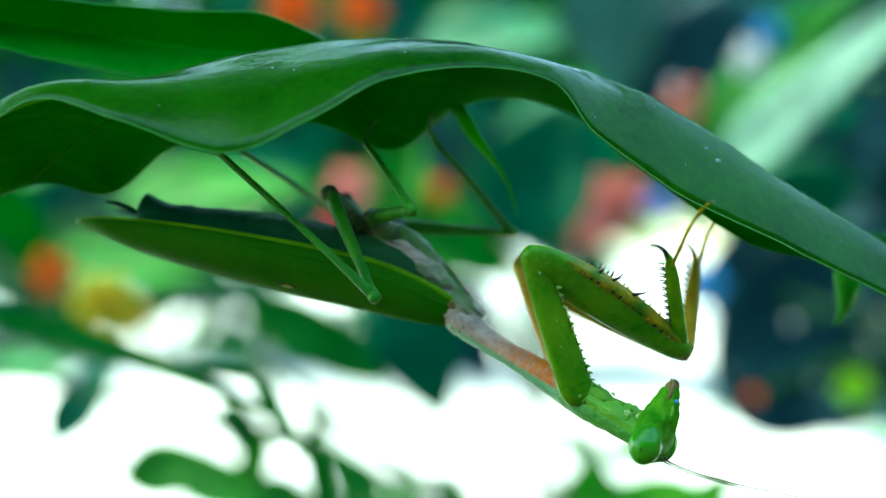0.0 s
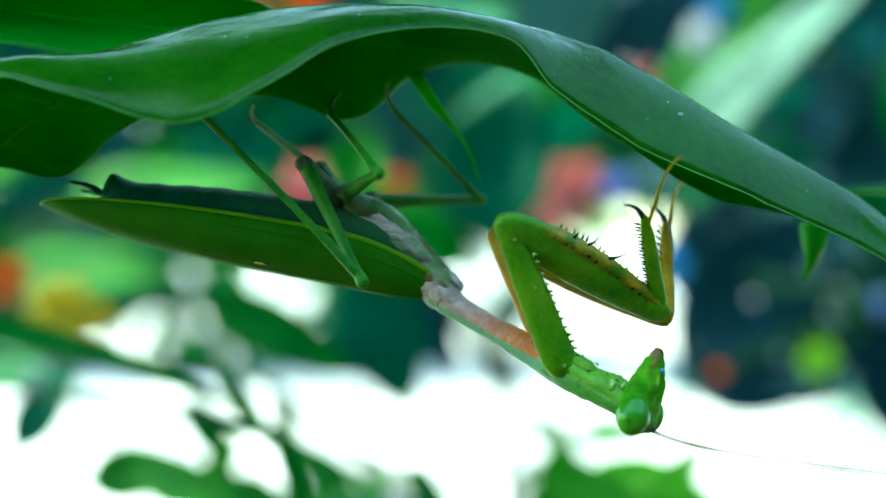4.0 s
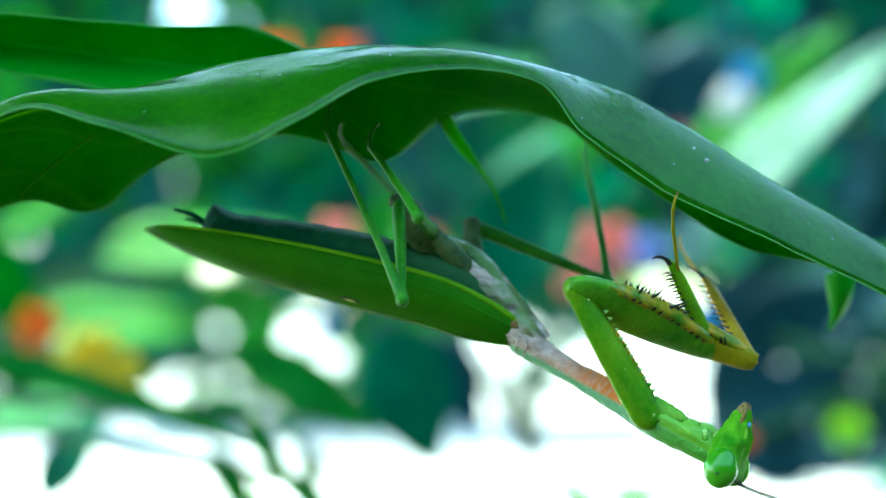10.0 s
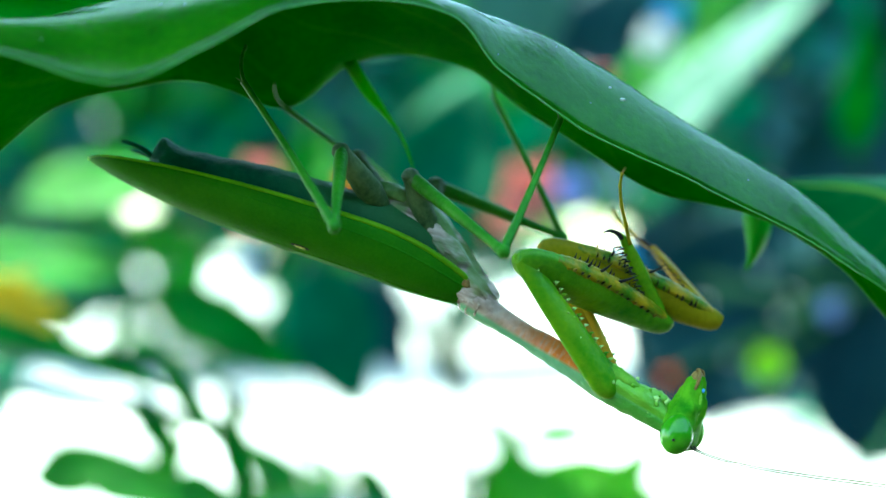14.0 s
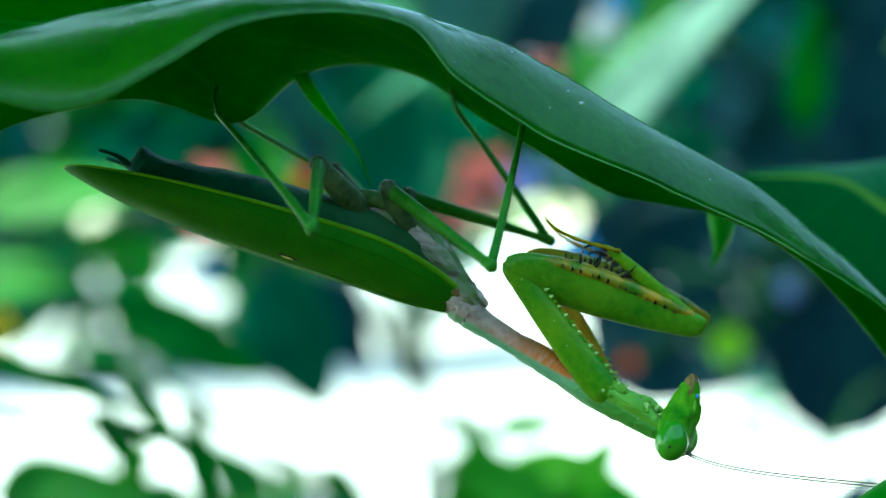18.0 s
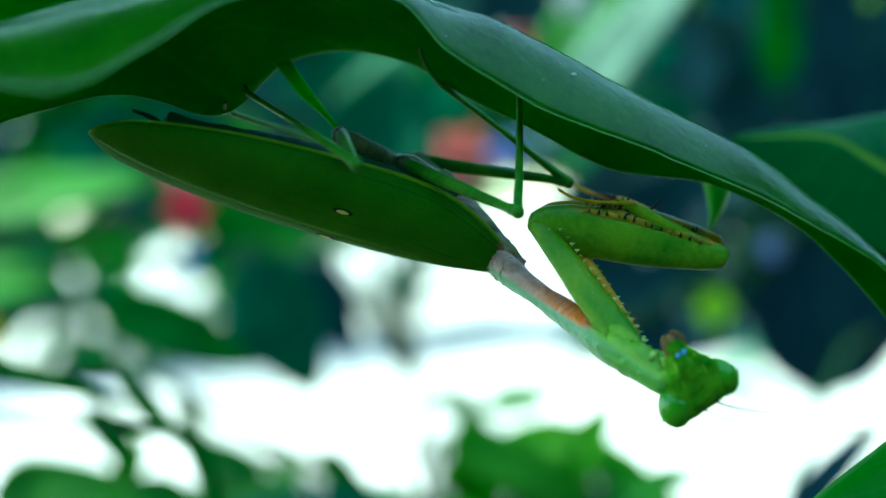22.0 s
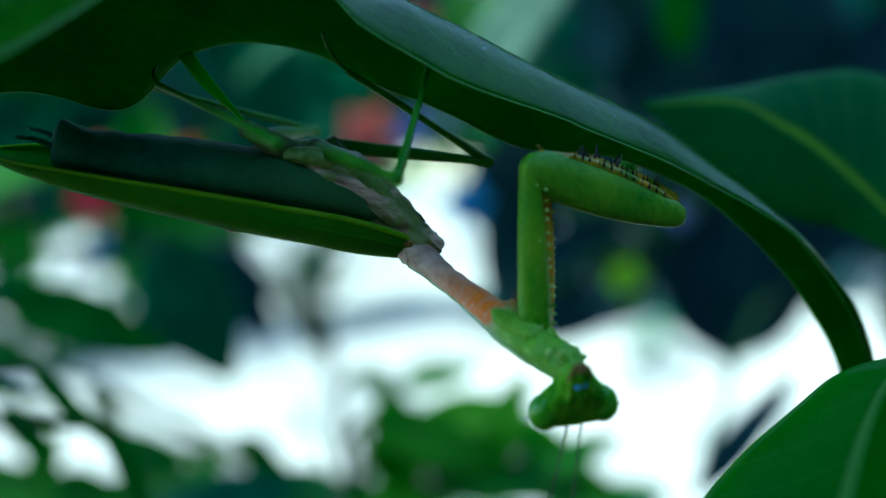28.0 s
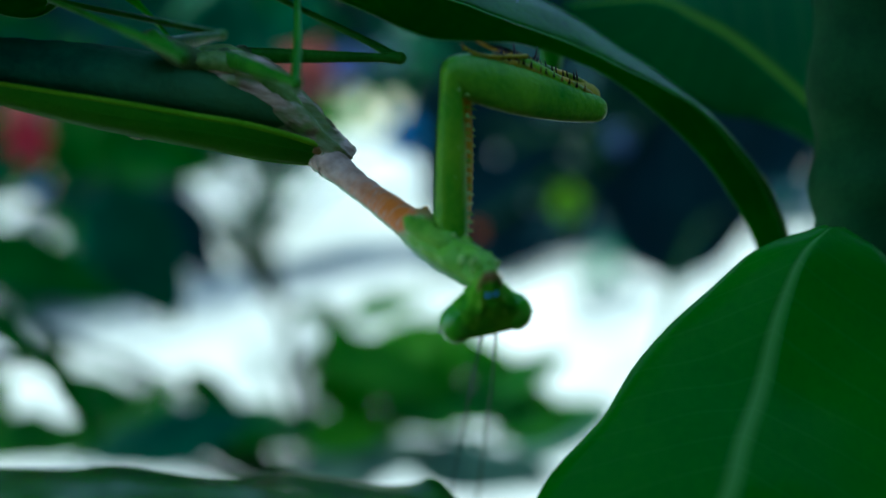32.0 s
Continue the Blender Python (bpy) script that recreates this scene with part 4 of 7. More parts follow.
    for row, count, short, tall in ((-0.85, 13, 0.45, 0.75), (0.75, 16, 0.7, 1.5)):
        for k in range(count):
            x = 5.6 + (k + rnd.uniform(-0.25, 0.25)) * 15.0 / count
            top = 2.85 - 0.13 * max(0, x - 10)
            long = rnd.uniform(short, tall)
            base = Vector((x, row * s, top - 0.2)) * MM
            bm = bmesh.new()
            cone(bm, base, base + Vector((-0.3 * long, row * s * 0.4, long)) * MM, rnd.uniform(0.17, 0.26) * MM, 6)
            part("spine", bm, SPINE if row > 0 or k % 3 else SPINE_TIP, femur)
    for x, long, lean in ((7.4, 1.7, -0.2), (9.2, 2.4, 0.1), (12.2, 2.7, 0.55)):
        base = Vector((x, 0.1 * s, 2.9 - 0.1 * max(0, x - 10))) * MM
        bm = bmesh.new()
        cone(bm, base, base + Vector((lean * long, 0.1 * s, long)) * MM, 0.26 * MM, 7)
        part("spine", bm, SPINE, femur, "long dark spine")
    bm = bmesh.new()
    rings(bm, smooth_sections([(-0.6, 0, 0, 0.6, 0.7), (1.0, 0, 0, 0.75, 1.0), (6, 0, 0.05, 0.7, 0.95), (11, 0, 0.05, 0.6, 0.8), (13.8, 0, 0.15, 0.4, 0.5), (15, 0, 0.45, 0.2, 0.25)], 24), 14)
    tibia = part("tibia", bm, FORELEG if s > 0 else AMBER, mantis, "spined fore tibia with a hooked tip")
    MOVING["fore_tibia_" + side] = tibia
    for k in range(12):
        for row in (0.35, -0.35):
            x = 2.2 + k * 0.98
            base = Vector((x, row, 0.75)) * MM
            bm = bmesh.new()
            cone(bm, base, base + Vector((0.4, row * 0.3, 0.7 + 0.04 * k)) * MM, 0.17 * MM, 5)
            part("spine", bm, SPINE, tibia)
    bm = bmesh.new()
    tube(bm, spline([Vector(p) * MM for p in ((14.2, 0, 0.3), (15.2, 0, 0.6), (16.0, 0, 1.3), (16.3, 0, 2.1))], 10), [(0.38 - 0.033 * i) * MM for i in range(10)], 8)
    part("hook", bm, SPINE, tibia, "dark curved hook")
    bm = bmesh.new()
    tube(bm, spline([Vector(p) * MM for p in ((-0.6, 0, 0.1), (2.2, -0.2 * s, 0.0), (4.8, -0.2 * s, -0.1), (7.2, -0.1 * s, -0.6), (8.6, 0, -1.3))], 21), [(0.25 + 0.07 * (i % 5 == 0) - 0.005 * i) * MM for i in range(21)], 7)
    MOVING["fore_tarsus_" + side] = part("tarsus", bm, AMBER if s < 0 else INNER, tibia, "jointed yellowish foot")
    bm = bmesh.new()
    for e in (0.25, -0.25):
        cone(bm, Vector((8.4, 0.2 * e, -1.2)) * MM, Vector((9.1, e, -2.0)) * MM, 0.1 * MM, 5)
    part("claw", bm, SPINE_TIP, MOVING["fore_tarsus_" + side])


fore_leg("near")
fore_leg("far")


# ---- walking legs ----
def walking_leg(where, femur_long, tibia_long, stout):
    bm = bmesh.new()
    rings(bm, smooth_sections([(-1.5, 0, 0, 1.3, 1.6), (1.5, 0, 0, 1.6, 2.0), (5, 0, 0, 1.25, 1.6), (7.2, 0, 0, 1.0, 1.2), (8.0, 0, 0, 1.05, 1.2), (8.6, 0, 0, 0.5, 0.6)], 34), 20, rough=0.09)
    MOVING[where + "_coxa"] = part("coxa", bm, LEG_DUSKY, mantis, "stout greyish green hip joint")
    bm = bmesh.new()
    n = femur_long
    rings(bm, smooth_sections([(-0.5, 0, 0, 0.6 * stout, 0.7 * stout), (1.5, 0, 0, 0.65 * stout, 0.85 * stout), (n * 0.5, 0, 0, 0.55 * stout, 0.68 * stout), (n * 0.88, 0, 0, 0.48, 0.56), (n * 0.96, 0, 0, 0.65, 0.72), (n + 0.6, 0, 0, 0.5, 0.55)], 26), 12, rough=0.03)
    femur = part("femur", bm, LEG, mantis, "slim green walking leg")
    bm = bmesh.new()
    rings(bm, smooth_sections([(-1.0, 0, 0, 0.5, 0.5), (-0.5, 0, 0, 0.85, 0.95), (0.4, 0, 0, 0.95, 1.05), (1.2, 0, 0, 0.75, 0.9), (1.7, 0, 0, 0.4, 0.5)], 14), 14, rough=0.1)
    part("trochanter", bm, LEG_DUSKY, femur, "dark warty joint at the root of the leg")
    bm = bmesh.new()
    rings(bm, smooth_sections([(n - 0.7, 0, 0, 0.4, 0.45), (n - 0.1, 0, 0, 0.72, 0.78), (n + 0.5, 0, 0, 0.66, 0.72), (n + 0.9, 0, 0, 0.3, 0.3)], 12), 12, rough=0.08)
    part("knee", bm, LEG, femur, "swollen knee")
    MOVING[where + "_femur"] = femur
    bm = bmesh.new()
    n = tibia_long
    rings(bm, smooth_sections([(-0.3, 0, 0, 0.52, 0.6), (n * 0.3, 0, 0.15, 0.42, 0.48), (n * 0.7, 0, 0.1, 0.36, 0.4), (n * 0.93, 0, 0, 0.36, 0.4), (n, 0, 0, 0.38, 0.42)], 24), 10, rough=0.04)
    tibia = part("tibia", bm, LEG, mantis)
    MOVING[where + "_tibia"] = tibia
    bm = bmesh.new()
    tube(bm, spline([Vector(p) * MM for p in ((n - 0.3, 0, 0), (n + 1.8, 0.1, 0.5), (n + 3.6, 0.1, 1.4), (n + 5.0, 0, 2.6))], 14), [(0.25 + 0.07 * (i % 3 == 0) - 0.005 * i) * MM for i in range(14)], 7)
    part("tarsus", bm, LEG, tibia, "jointed foot gripping the leaf")
    for s in (0.4, -0.4):
        bm = bmesh.new()
        cone(bm, Vector((n - 0.4, s * 0.5, 0)) * MM, Vector((n + 0.9, s * 1.6, -0.6)) * MM, 0.12 * MM, 5)
        part("spur", bm, LEG_DUSKY, tibia)


walking_leg("hind_near", 17.5, 26.2, 1.28)
walking_leg("hind_far", 17.5, 26.2, 1.28)
walking_leg("mid_near", 19.0, 20.3, 1.15)
walking_leg("mid_far", 19.0, 20.3, 1.15)


# ---- plants behind ----
def shrub(name, foot, label, leaves, flowers=(), category="plant", aside=0):
    """A plant on the ground at foot (mm): a stem, twigs, and each leaf (place, way in the view in degrees, length, width, lean, material)."""
    foot = Vector((foot[0], foot[1], -560))
    thing = empty(name, foot, label, category, "background shrubs")
    top = Vector((0, 0, 0))
    for q in (*leaves, *flowers):
        top += Vector(q[0])
    top = top / (len(leaves) + len(flowers)) + Vector((aside, 120, 0))
    trunk = spline([foot * MM, foot.lerp(top, 0.5) * MM + Vector((0.01, 0.03, 0)), top * MM + Vector((0, 0.05, 0))], 14)
    bm = bmesh.new()
    tube(bm, trunk, [0.0036 - 0.00015 * i for i in range(14)], 8)
    child(part("stem", bm, STEM), thing)
    for at, ang, length, width, lean, mat in leaves:
        a = radians(ang)
        way = Vector((math.cos(a), 0.15 * math.sin(lean), math.sin(a)))
        m = aim(way, (0.1 * math.sin(ang), -math.cos(radians(lean)), math.sin(radians(lean)) + 0.2))
        start = Vector(at) - m.to_3x3() @ Vector((length * 0.5, 0, 0))
        ob = part("leaf", simple_leaf(length, width, 0.12, 0.18, 0.05, 1.0, 16, 7, 0.4, ang), mat)
        ob.matrix_basis = Matrix.Translation(start * MM) @ m
        child(ob, thing)
        twig = spline([trunk[10], trunk[12].lerp(start * MM, 0.5) + Vector((0, 0.03, -0.01)), start * MM], 8)
        bm = bmesh.new()
        tube(bm, twig, [0.0022 - 0.00012 * i for i in range(8)], 6)
        child(part("twig", bm, STEM), thing)
    # Some clusters are flowers, others stand in for glints and sky gaps.
    for at, size, mat in flowers:
        bm = bmesh.new()
        c = Vector(at)
        for k in range(6):
            b = simple_leaf(size * 0.6, size * 0.45, 0.2, 0.3, 0.05, 0.3, 7, 5, 0.3)
            turn = Matrix.Translation(c * MM) @ aim((math.cos(k * 1.047), -0.5, math.sin(k * 1.047)), (0, -1, 0.2))
            bmesh.ops.transform(b, matrix=turn, verts=b.verts)
            me = bpy.data.meshes.new("petal")
            b.to_mesh(me)
            b.free()
            bm.from_mesh(me)
            bpy.data.meshes.remove(me)
        child(part("flower_or_glint", bm, mat), thing)
        twig = spline([trunk[11], trunk[13].lerp(c * MM, 0.5) + Vector((0, 0.03, -0.01)), c * MM + Vector((0, 0.003, 0))], 8)
        bm = bmesh.new()
        tube(bm, twig, [0.0016 - 0.0001 * i for i in range(8)], 6)
        child(part("twig", bm, STEM), thing)
    return thing


shrub("flowering_shrub", (-420, 620), "shrub with red, orange and yellow flowers", [
    ((-44.3, 330.0, -33.3), -25, 60.3, 26.1, 25, LEAF_MID),
    ((-72.0, 140.0, -23.5), -14, 68.0, 8.5, 40, LEAF_MID),
    ((-35.0, 142.0, -39.0), -52, 24.0, 5.0, 35, LEAF_MID),
    ((-25.0, 145.0, -56.0), -70, 24.0, 4.5, 35, LEAF_MID),
    ((-170.9, 420.0, -51.9), 20, 66.4, 38.0, 60, LEAF_MINT),
    ((-156.8, 420.0, 43.6), 35, 71.2, 33.2, 30, LEAF_MID),
    ((-171.0, 400.0, 0.2), -60, 68.8, 25.2, 20, LEAF_MID),
    ((-113.1, 520.0, 27.8), 10, 105.4, 41.6, 40, LEAF_MID),
    ((-140.4, 460.0, -11.1), 5, 76.0, 40.5, 40, LEAF_MID),
    ((-139.0, 380.0, -61.2), 60, 48.7, 24.3, 40, LEAF_TEAL),
], [
    ((-141.4, 340.0, -12.8), 16.4, PETAL_ORANGE),
    ((-122.8, 345.0, -23.9), 22.8, PETAL_YELLOW),
    ((-112.3, 345.0, -27.7), 14.5, PETAL_YELLOW),
    ((-45.0, 500.0, 27.4), 21.6, PETAL_PINK),
    ((-36.5, 330.0, 8.3), 15.5, PETAL_ROSE),
    ((-72.1, 480.0, 108.4), 23.5, PETAL_ORANGE),
    ((-40.7, 480.0, 109.2), 20.9, PETAL_ORANGE),
    ((-35.1, 310.3, -8.5), 6.9, GLINT_BLUE),
], aside=-260)

shrub("dark_shrub", (60, 760), "shrub with dark bluish leaves", [
    ((47.8, 520.0, 43.3), 70, 91.6, 63.8, 15, LEAF_TEAL),
    ((-9.4, 420.0, -40.5), -70, 64.1, 45.1, 10, LEAF_TEAL),
    ((10.0, 450.0, -37.0), -60, 52.4, 29.9, 10, LEAF_SHADE),
    ((72.4, 460.0, 103.8), -80, 70.9, 58.3, 55, LEAF_PALE),
    ((23.2, 500.0, 103.5), 10, 80.8, 40.4, 30, LEAF_TEAL),
    ((-25.4, 560.0, 26.1), 80, 76.3, 44.0, 20, LEAF_MID),
    ((5.1, 640.0, 3.7), -20, 84.7, 52.1, 20, LEAF_MID),
], [
    ((89.4, 560.0, 23.3), 35.2, PETAL_PINK),
    ((76.0, 570.0, 14.3), 23.8, PETAL_PINK),
    ((130.0, 600.0, 81.4), 24.8, PETAL_PINK),
    ((-2.1, 600.0, 31.3), 13.0, PETAL_ORANGE),
    ((102.6, 500.0, 23.3), 16.7, PETAL_LILAC),
    ((127.9, 520.0, -14.1), 22.2, GLINT_BLUE),
    ((221.8, 476.9, -33.4), 12.0, PETAL_LILAC),
])

shrub("broad_leaved_shrub", (420, 900), "broad-bladed shrub, its shade and sky sheen put into the leaf colours", [
    # The pale blade carries its sky sheen as base colour.
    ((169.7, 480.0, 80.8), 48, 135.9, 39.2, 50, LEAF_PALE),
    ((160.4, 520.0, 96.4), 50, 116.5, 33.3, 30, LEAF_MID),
    # The navy leaves stand in for shade behind the plants.
    ((139.1, 620.0, 109.1), 70, 95.3, 82.6, 10, LEAF_SHADE),
    ((196.4, 560.0, -18.0), 40, 135.0, 76.3, 5, LEAF_SHADE),
    ((191.9, 560.0, -68.1), 10, 96.9, 55.8, 5, LEAF_SHADE),
    ((252.4, 574.5, 12.1), 80, 156.8, 90.5, 5, LEAF_SHADE),
    ((292.1, 576.6, -46.5), 80, 168.9, 99.5, 5, LEAF_SHADE),
    ((317.6, 571.6, 57.1), 80, 168.9, 99.5, 5, LEAF_SHADE),
    ((356.7, 574.0, -7.5), 60, 168.9, 99.5, 5, LEAF_SHADE),
    ((172.7, 600.0, -4.4), 60, 80.5, 52.6, 5, LEAF_SHADE),
    ((175.1, 620.0, -45.9), 100, 95.3, 54.0, 5, LEAF_SHADE),
    ((236.6, 607.9, -57.2), 30, 112.9, 69.0, 5, LEAF_SHADE),
    ((397.3, 560.0, -95.9), 82, 120.0, 78.0, 5, LEAF_SHADE),
    ((218.1, 610.0, 25.0), -10, 131.7, 62.7, 5, LEAF_TEAL),
    ((242.3, 491.8, 73.8), 85, 70.1, 24.3, 30, LEAF_MID),
    ((158.7, 259.7, -94.9), 42, 51.9, 12.1, 10, LEAF_SHADE),
], [
    # White, blue and grey clusters here imitate glints and sky gaps.
    ((133.3, 450.0, 87.1), 16.5, GLINT_WHITE),
    ((141.5, 455.0, 99.5), 14.5, GLINT_BLUE),
    ((188.7, 470.0, -58.5), 17.0, BUD),
    ((145.0, 480.0, -64.5), 7.0, PETAL_ORANGE),
    ((167.2, 500.0, -30.9), 4.3, GLINT_WHITE),
    ((210.3, 500.0, -26.5), 3.8, GLINT_WHITE),
    ((203.8, 500.0, -37.5), 3.2, GLINT_WHITE),
    ((39.5, 500.0, 98.6), 5.9, GLINT_WHITE),
    ((104.3, 480.0, 79.0), 4.7, GLINT_WHITE),
    ((202.0, 500.0, 86.2), 3.8, BUD),
    ((287.5, 490.9, 80.4), 5.9, BUD),
    ((188.1, 440.0, -37.9), 5.9, GLINT_GREY),
    ((212.7, 440.0, -30.7), 6.9, GLINT_GREY),
    ((219.2, 440.0, 16.9), 5.4, GLINT_GREY),
    ((178.3, 440.0, -14.8), 8.3, GLINT_GREY),
    ((163.6, 440.0, -53.1), 5.9, GLINT_GREY),
    ((182.0, 440.0, 23.4), 5.9, GLINT_GREY),
], aside=200)

shrub("low_shrub", (160, 420), "low bright green shrub", [
    ((70.2, 331.5, -94.8), -26, 56.3, 26.1, 35, LEAF_LIME),
    ((93.0, 341.3, -95.9), 54, 47.2, 24.6, 35, LEAF_LIME),
    ((97.1, 332.0, -113.9), -6, 66.4, 26.1, 45, LEAF_MID),
    ((117.2, 341.6, -110.5), 18, 51.3, 20.5, 45, LEAF_MID),
    ((59.5, 332.5, -113.8), 4, 52.3, 22.1, 45, LEAF_LIME),
    ((135.7, 362.4, -132.8), 4, 55.4, 23.4, 45, LEAF_MID),
    ((56.3, 346.6, -90.7), 94, 31.1, 22.8, 35, LEAF_LIME),
    ((81.8, 346.2, -90.5), 24, 35.2, 26.9, 35, LEAF_LIME),
    ((108.3, 346.4, -103.4), 114, 35.2, 24.9, 40, LEAF_LIME),
    ((79.8, 347.0, -107.4), -46, 45.6, 31.1, 40, LEAF_LIME),
    ((56.8, 347.1, -103.5), -76, 41.4, 24.9, 40, LEAF_LIME),
    ((123.8, 347.0, -121.2), -26, 41.4, 24.9, 40, LEAF_LIME),
    ((-16.6, 347.9, -97.6), 54, 35.2, 18.6, 40, LEAF_MID),
    ((8.0, 347.4, -95.4), -56, 31.1, 16.6, 40, LEAF_MID),
    ((-71.9, 347.4, -70.1), -56, 31.1, 16.6, 40, LEAF_MID),
    ((-3.7, 302.6, -97.1), 8, 45.4, 22.7, 25, LEAF_TEAL),
    ((-28.0, 362.7, -90.0), -36, 42.6, 19.2, 45, LEAF_MID),
    ((-41.0, 342.2, -74.3), -66, 36.9, 9.2, 45, LEAF_MID),
    ((-71.7, 363.6, -97.5), -6, 55.4, 19.2, 45, LEAF_MID),
    ((-74.5, 381.4, -46.9), -36, 37.6, 8.8, 35, LEAF_MID),
    ((-70.7, 373.1, -84.7), 64, 26.1, 15.2, 35, LEAF_LIME),
    ((-52.7, 353.3, -96.7), -22, 39.7, 20.9, 40, LEAF_MID),
    ((-33.2, 363.1, -97.7), 44, 32.0, 17.1, 40, LEAF_MID),
    ((-17.2, 323.0, -100.8), 2, 43.4, 17.7, 30, LEAF_TEAL),
    ((11.5, 322.7, -103.7), -18, 39.4, 15.8, 30, LEAF_MID),
    ((-99.7, 373.6, -88.4), 4, 52.1, 28.2, 30, LEAF_MID),
    # Pale leaves added to stand in for dimmer patches of gravel.
    ((62.8, 403.9, -143.4), 4, 59.6, 25.2, 30, LEAF_PALE),
    ((113.7, 403.8, -157.0), -14, 68.8, 27.5, 30, LEAF_PALE),
    ((152.2, 413.1, -152.6), 14, 51.3, 21.0, 30, LEAF_PALE),
    ((35.1, 423.5, -124.5), -26, 47.5, 19.0, 30, LEAF_MINT),
    ((88.2, 420.8, -82.7), 8, 38.0, 16.6, 40, LEAF_MID),
    ((64.1, 421.3, -85.0), -36, 33.2, 16.6, 40, LEAF_MID),
])


def hedge(name, x0, x1, y, z0, z1, count, size, mats, label, skirt=0.5, across=True, gaps=9.0, low_gaps=9.0, lean=0.0, thinning=0.0):
    """A far mass of leaves in one mesh, over a woody row of stems."""
    bm = bmesh.new()
    rnd = random.Random(int(abs(x0) * 10 + y))
    for k in range(count):
        x = rnd.uniform(x0, x1)
        low = z0 + skirt * (0.4 + noise.noise(Vector((x * 2.3, y, 0))) + 0.6 * noise.noise(Vector((x * 6, y, 4))))
        top = z1 * (0.8 + 0.45 * noise.noise(Vector((x * 1.6, y, 9))))
        c = Vector((x, y + rnd.uniform(-0.25, 0.25), low + (top - low) * rnd.random() ** 0.9))
        s = size * rnd.uniform(0.6, 1.5)
        if noise.noise(Vector((c.x * 1.7, 5.0, c.z * 2.1))) + 0.4 * noise.noise(Vector((c.x * 4.5, 1.0, c.z * 4.5))) > (gaps if c.z > 0.15 else min(gaps, low_gaps)) - thinning * min(1.0, max(-1.0, (c.x + 1.1) / 0.3)):
            continue
        if c.z < 0.2 and c.x < x0 + lean * min(0.35, max(0.0, c.z + 0.38)):
            continue
        if not across:
            c = Vector((c.y, c.x, c.z))
        m = Matrix.Translation(c) @ Euler((rnd.uniform(0, 6.28), rnd.uniform(-1, 1), rnd.uniform(0, 6.28))).to_matrix().to_4x4()
        pts = [m @ (Vector(q) * s) for q in ((0, 0, 0), (0.3, -0.2, 0.04), (0.7, -0.2, 0.02), (1, 0, -0.06), (0.7, 0.2, 0.02), (0.3, 0.2, 0.04))]
        vs = [bm.verts.new(p) for p in pts]
        i = rnd.randrange(len(mats))
        for f in ((0, 1, 5), (1, 2, 4, 5), (2, 3, 4)):
            bm.faces.new([vs[q] for q in f]).material_index = i
    for k in range(5):
        x = x0 + (x1 - x0) * (k + 0.5) / 5
        if z0 > 0 and 0.0 < x < 3.0:
            continue
        stem = [(x, y, -0.56), (x + 0.05, y, (z1 - 0.56) / 2), (x - 0.04, y, z1 * 0.9)]
        tube(bm, spline(stem if across else [(q[1], q[0], q[2]) for q in stem], 6), [0.02, 0.018, 0.015, 0.012, 0.008, 0.004], 6, len(mats))
    ob = part(name, bm, (*mats, BARK))
    return tagged(ob, label, "hedge", kind="stuff")


hedge("hedge", -6.4, 0.73, 6.9, -0.5, 4.6, 9000, 0.36, (LEAF_MID, LEAF_TEAL, LEAF_SHADE), "far hedge of mixed green leaves with gaps", gaps=0.21, thinning=0.07)
# This hedge's darkness is shade put into the leaf colour.
hedge("hedge", 1.22, 6.5, 5.1, -0.5, 3.4, 8800, 0.27, (LEAF_SHADE, LEAF_SHADE, LEAF_TEAL), "far hedge with shade put into its leaf colour, thin at its foot", low_gaps=0.02, lean=0.6)
hedge("hedge", -1.2, 4.7, 12.0, 0.18, 3.8, 3400, 0.5, (LEAF_SHADE, LEAF_TEAL, LEAF_MID), "far foliage over the path")
def ground_cover():
    """Clumps of low leaves along the foot of the far hedges."""
    bm = bmesh.new()
    rnd = random.Random(5)
    for k in range(2400):
        x = rnd.uniform(-5.6, 4.6)
        y = rnd.uniform(5.9, 6.9)
        tall = 0.1 + 0.55 * max(0, noise.noise(Vector((x * 1.9, 2, 0))) + 0.35 * noise.noise(Vector((x * 6, 7, 0))))
        if tall < 0.13 or 0.3 < x < 1.7:
            continue
        m = Matrix.Translation((x, y, -0.56 + tall * rnd.random())) @ Euler((rnd.uniform(0, 6.28), rnd.uniform(-1, 1), rnd.uniform(0, 6.28))).to_matrix().to_4x4()
        vs = [bm.verts.new(m @ (Vector(q) * rnd.uniform(0.12, 0.2))) for q in ((0, 0, 0), (0.3, -0.22, 0.04), (0.7, -0.2, 0.02), (1, 0, -0.06), (0.7, 0.2, 0.02), (0.3, 0.22, 0.04))]
        i = rnd.randrange(3)
        for f in ((0, 1, 5), (1, 2, 4, 5), (2, 3, 4)):
            bm.faces.new([vs[q] for q in f]).material_index = i
    return tagged(part("ground_cover", bm, (LEAF_MID, LEAF_TEAL, LEAF_SHADE)), "low clumps of leaves at the hedge foot", "plants", kind="stuff")


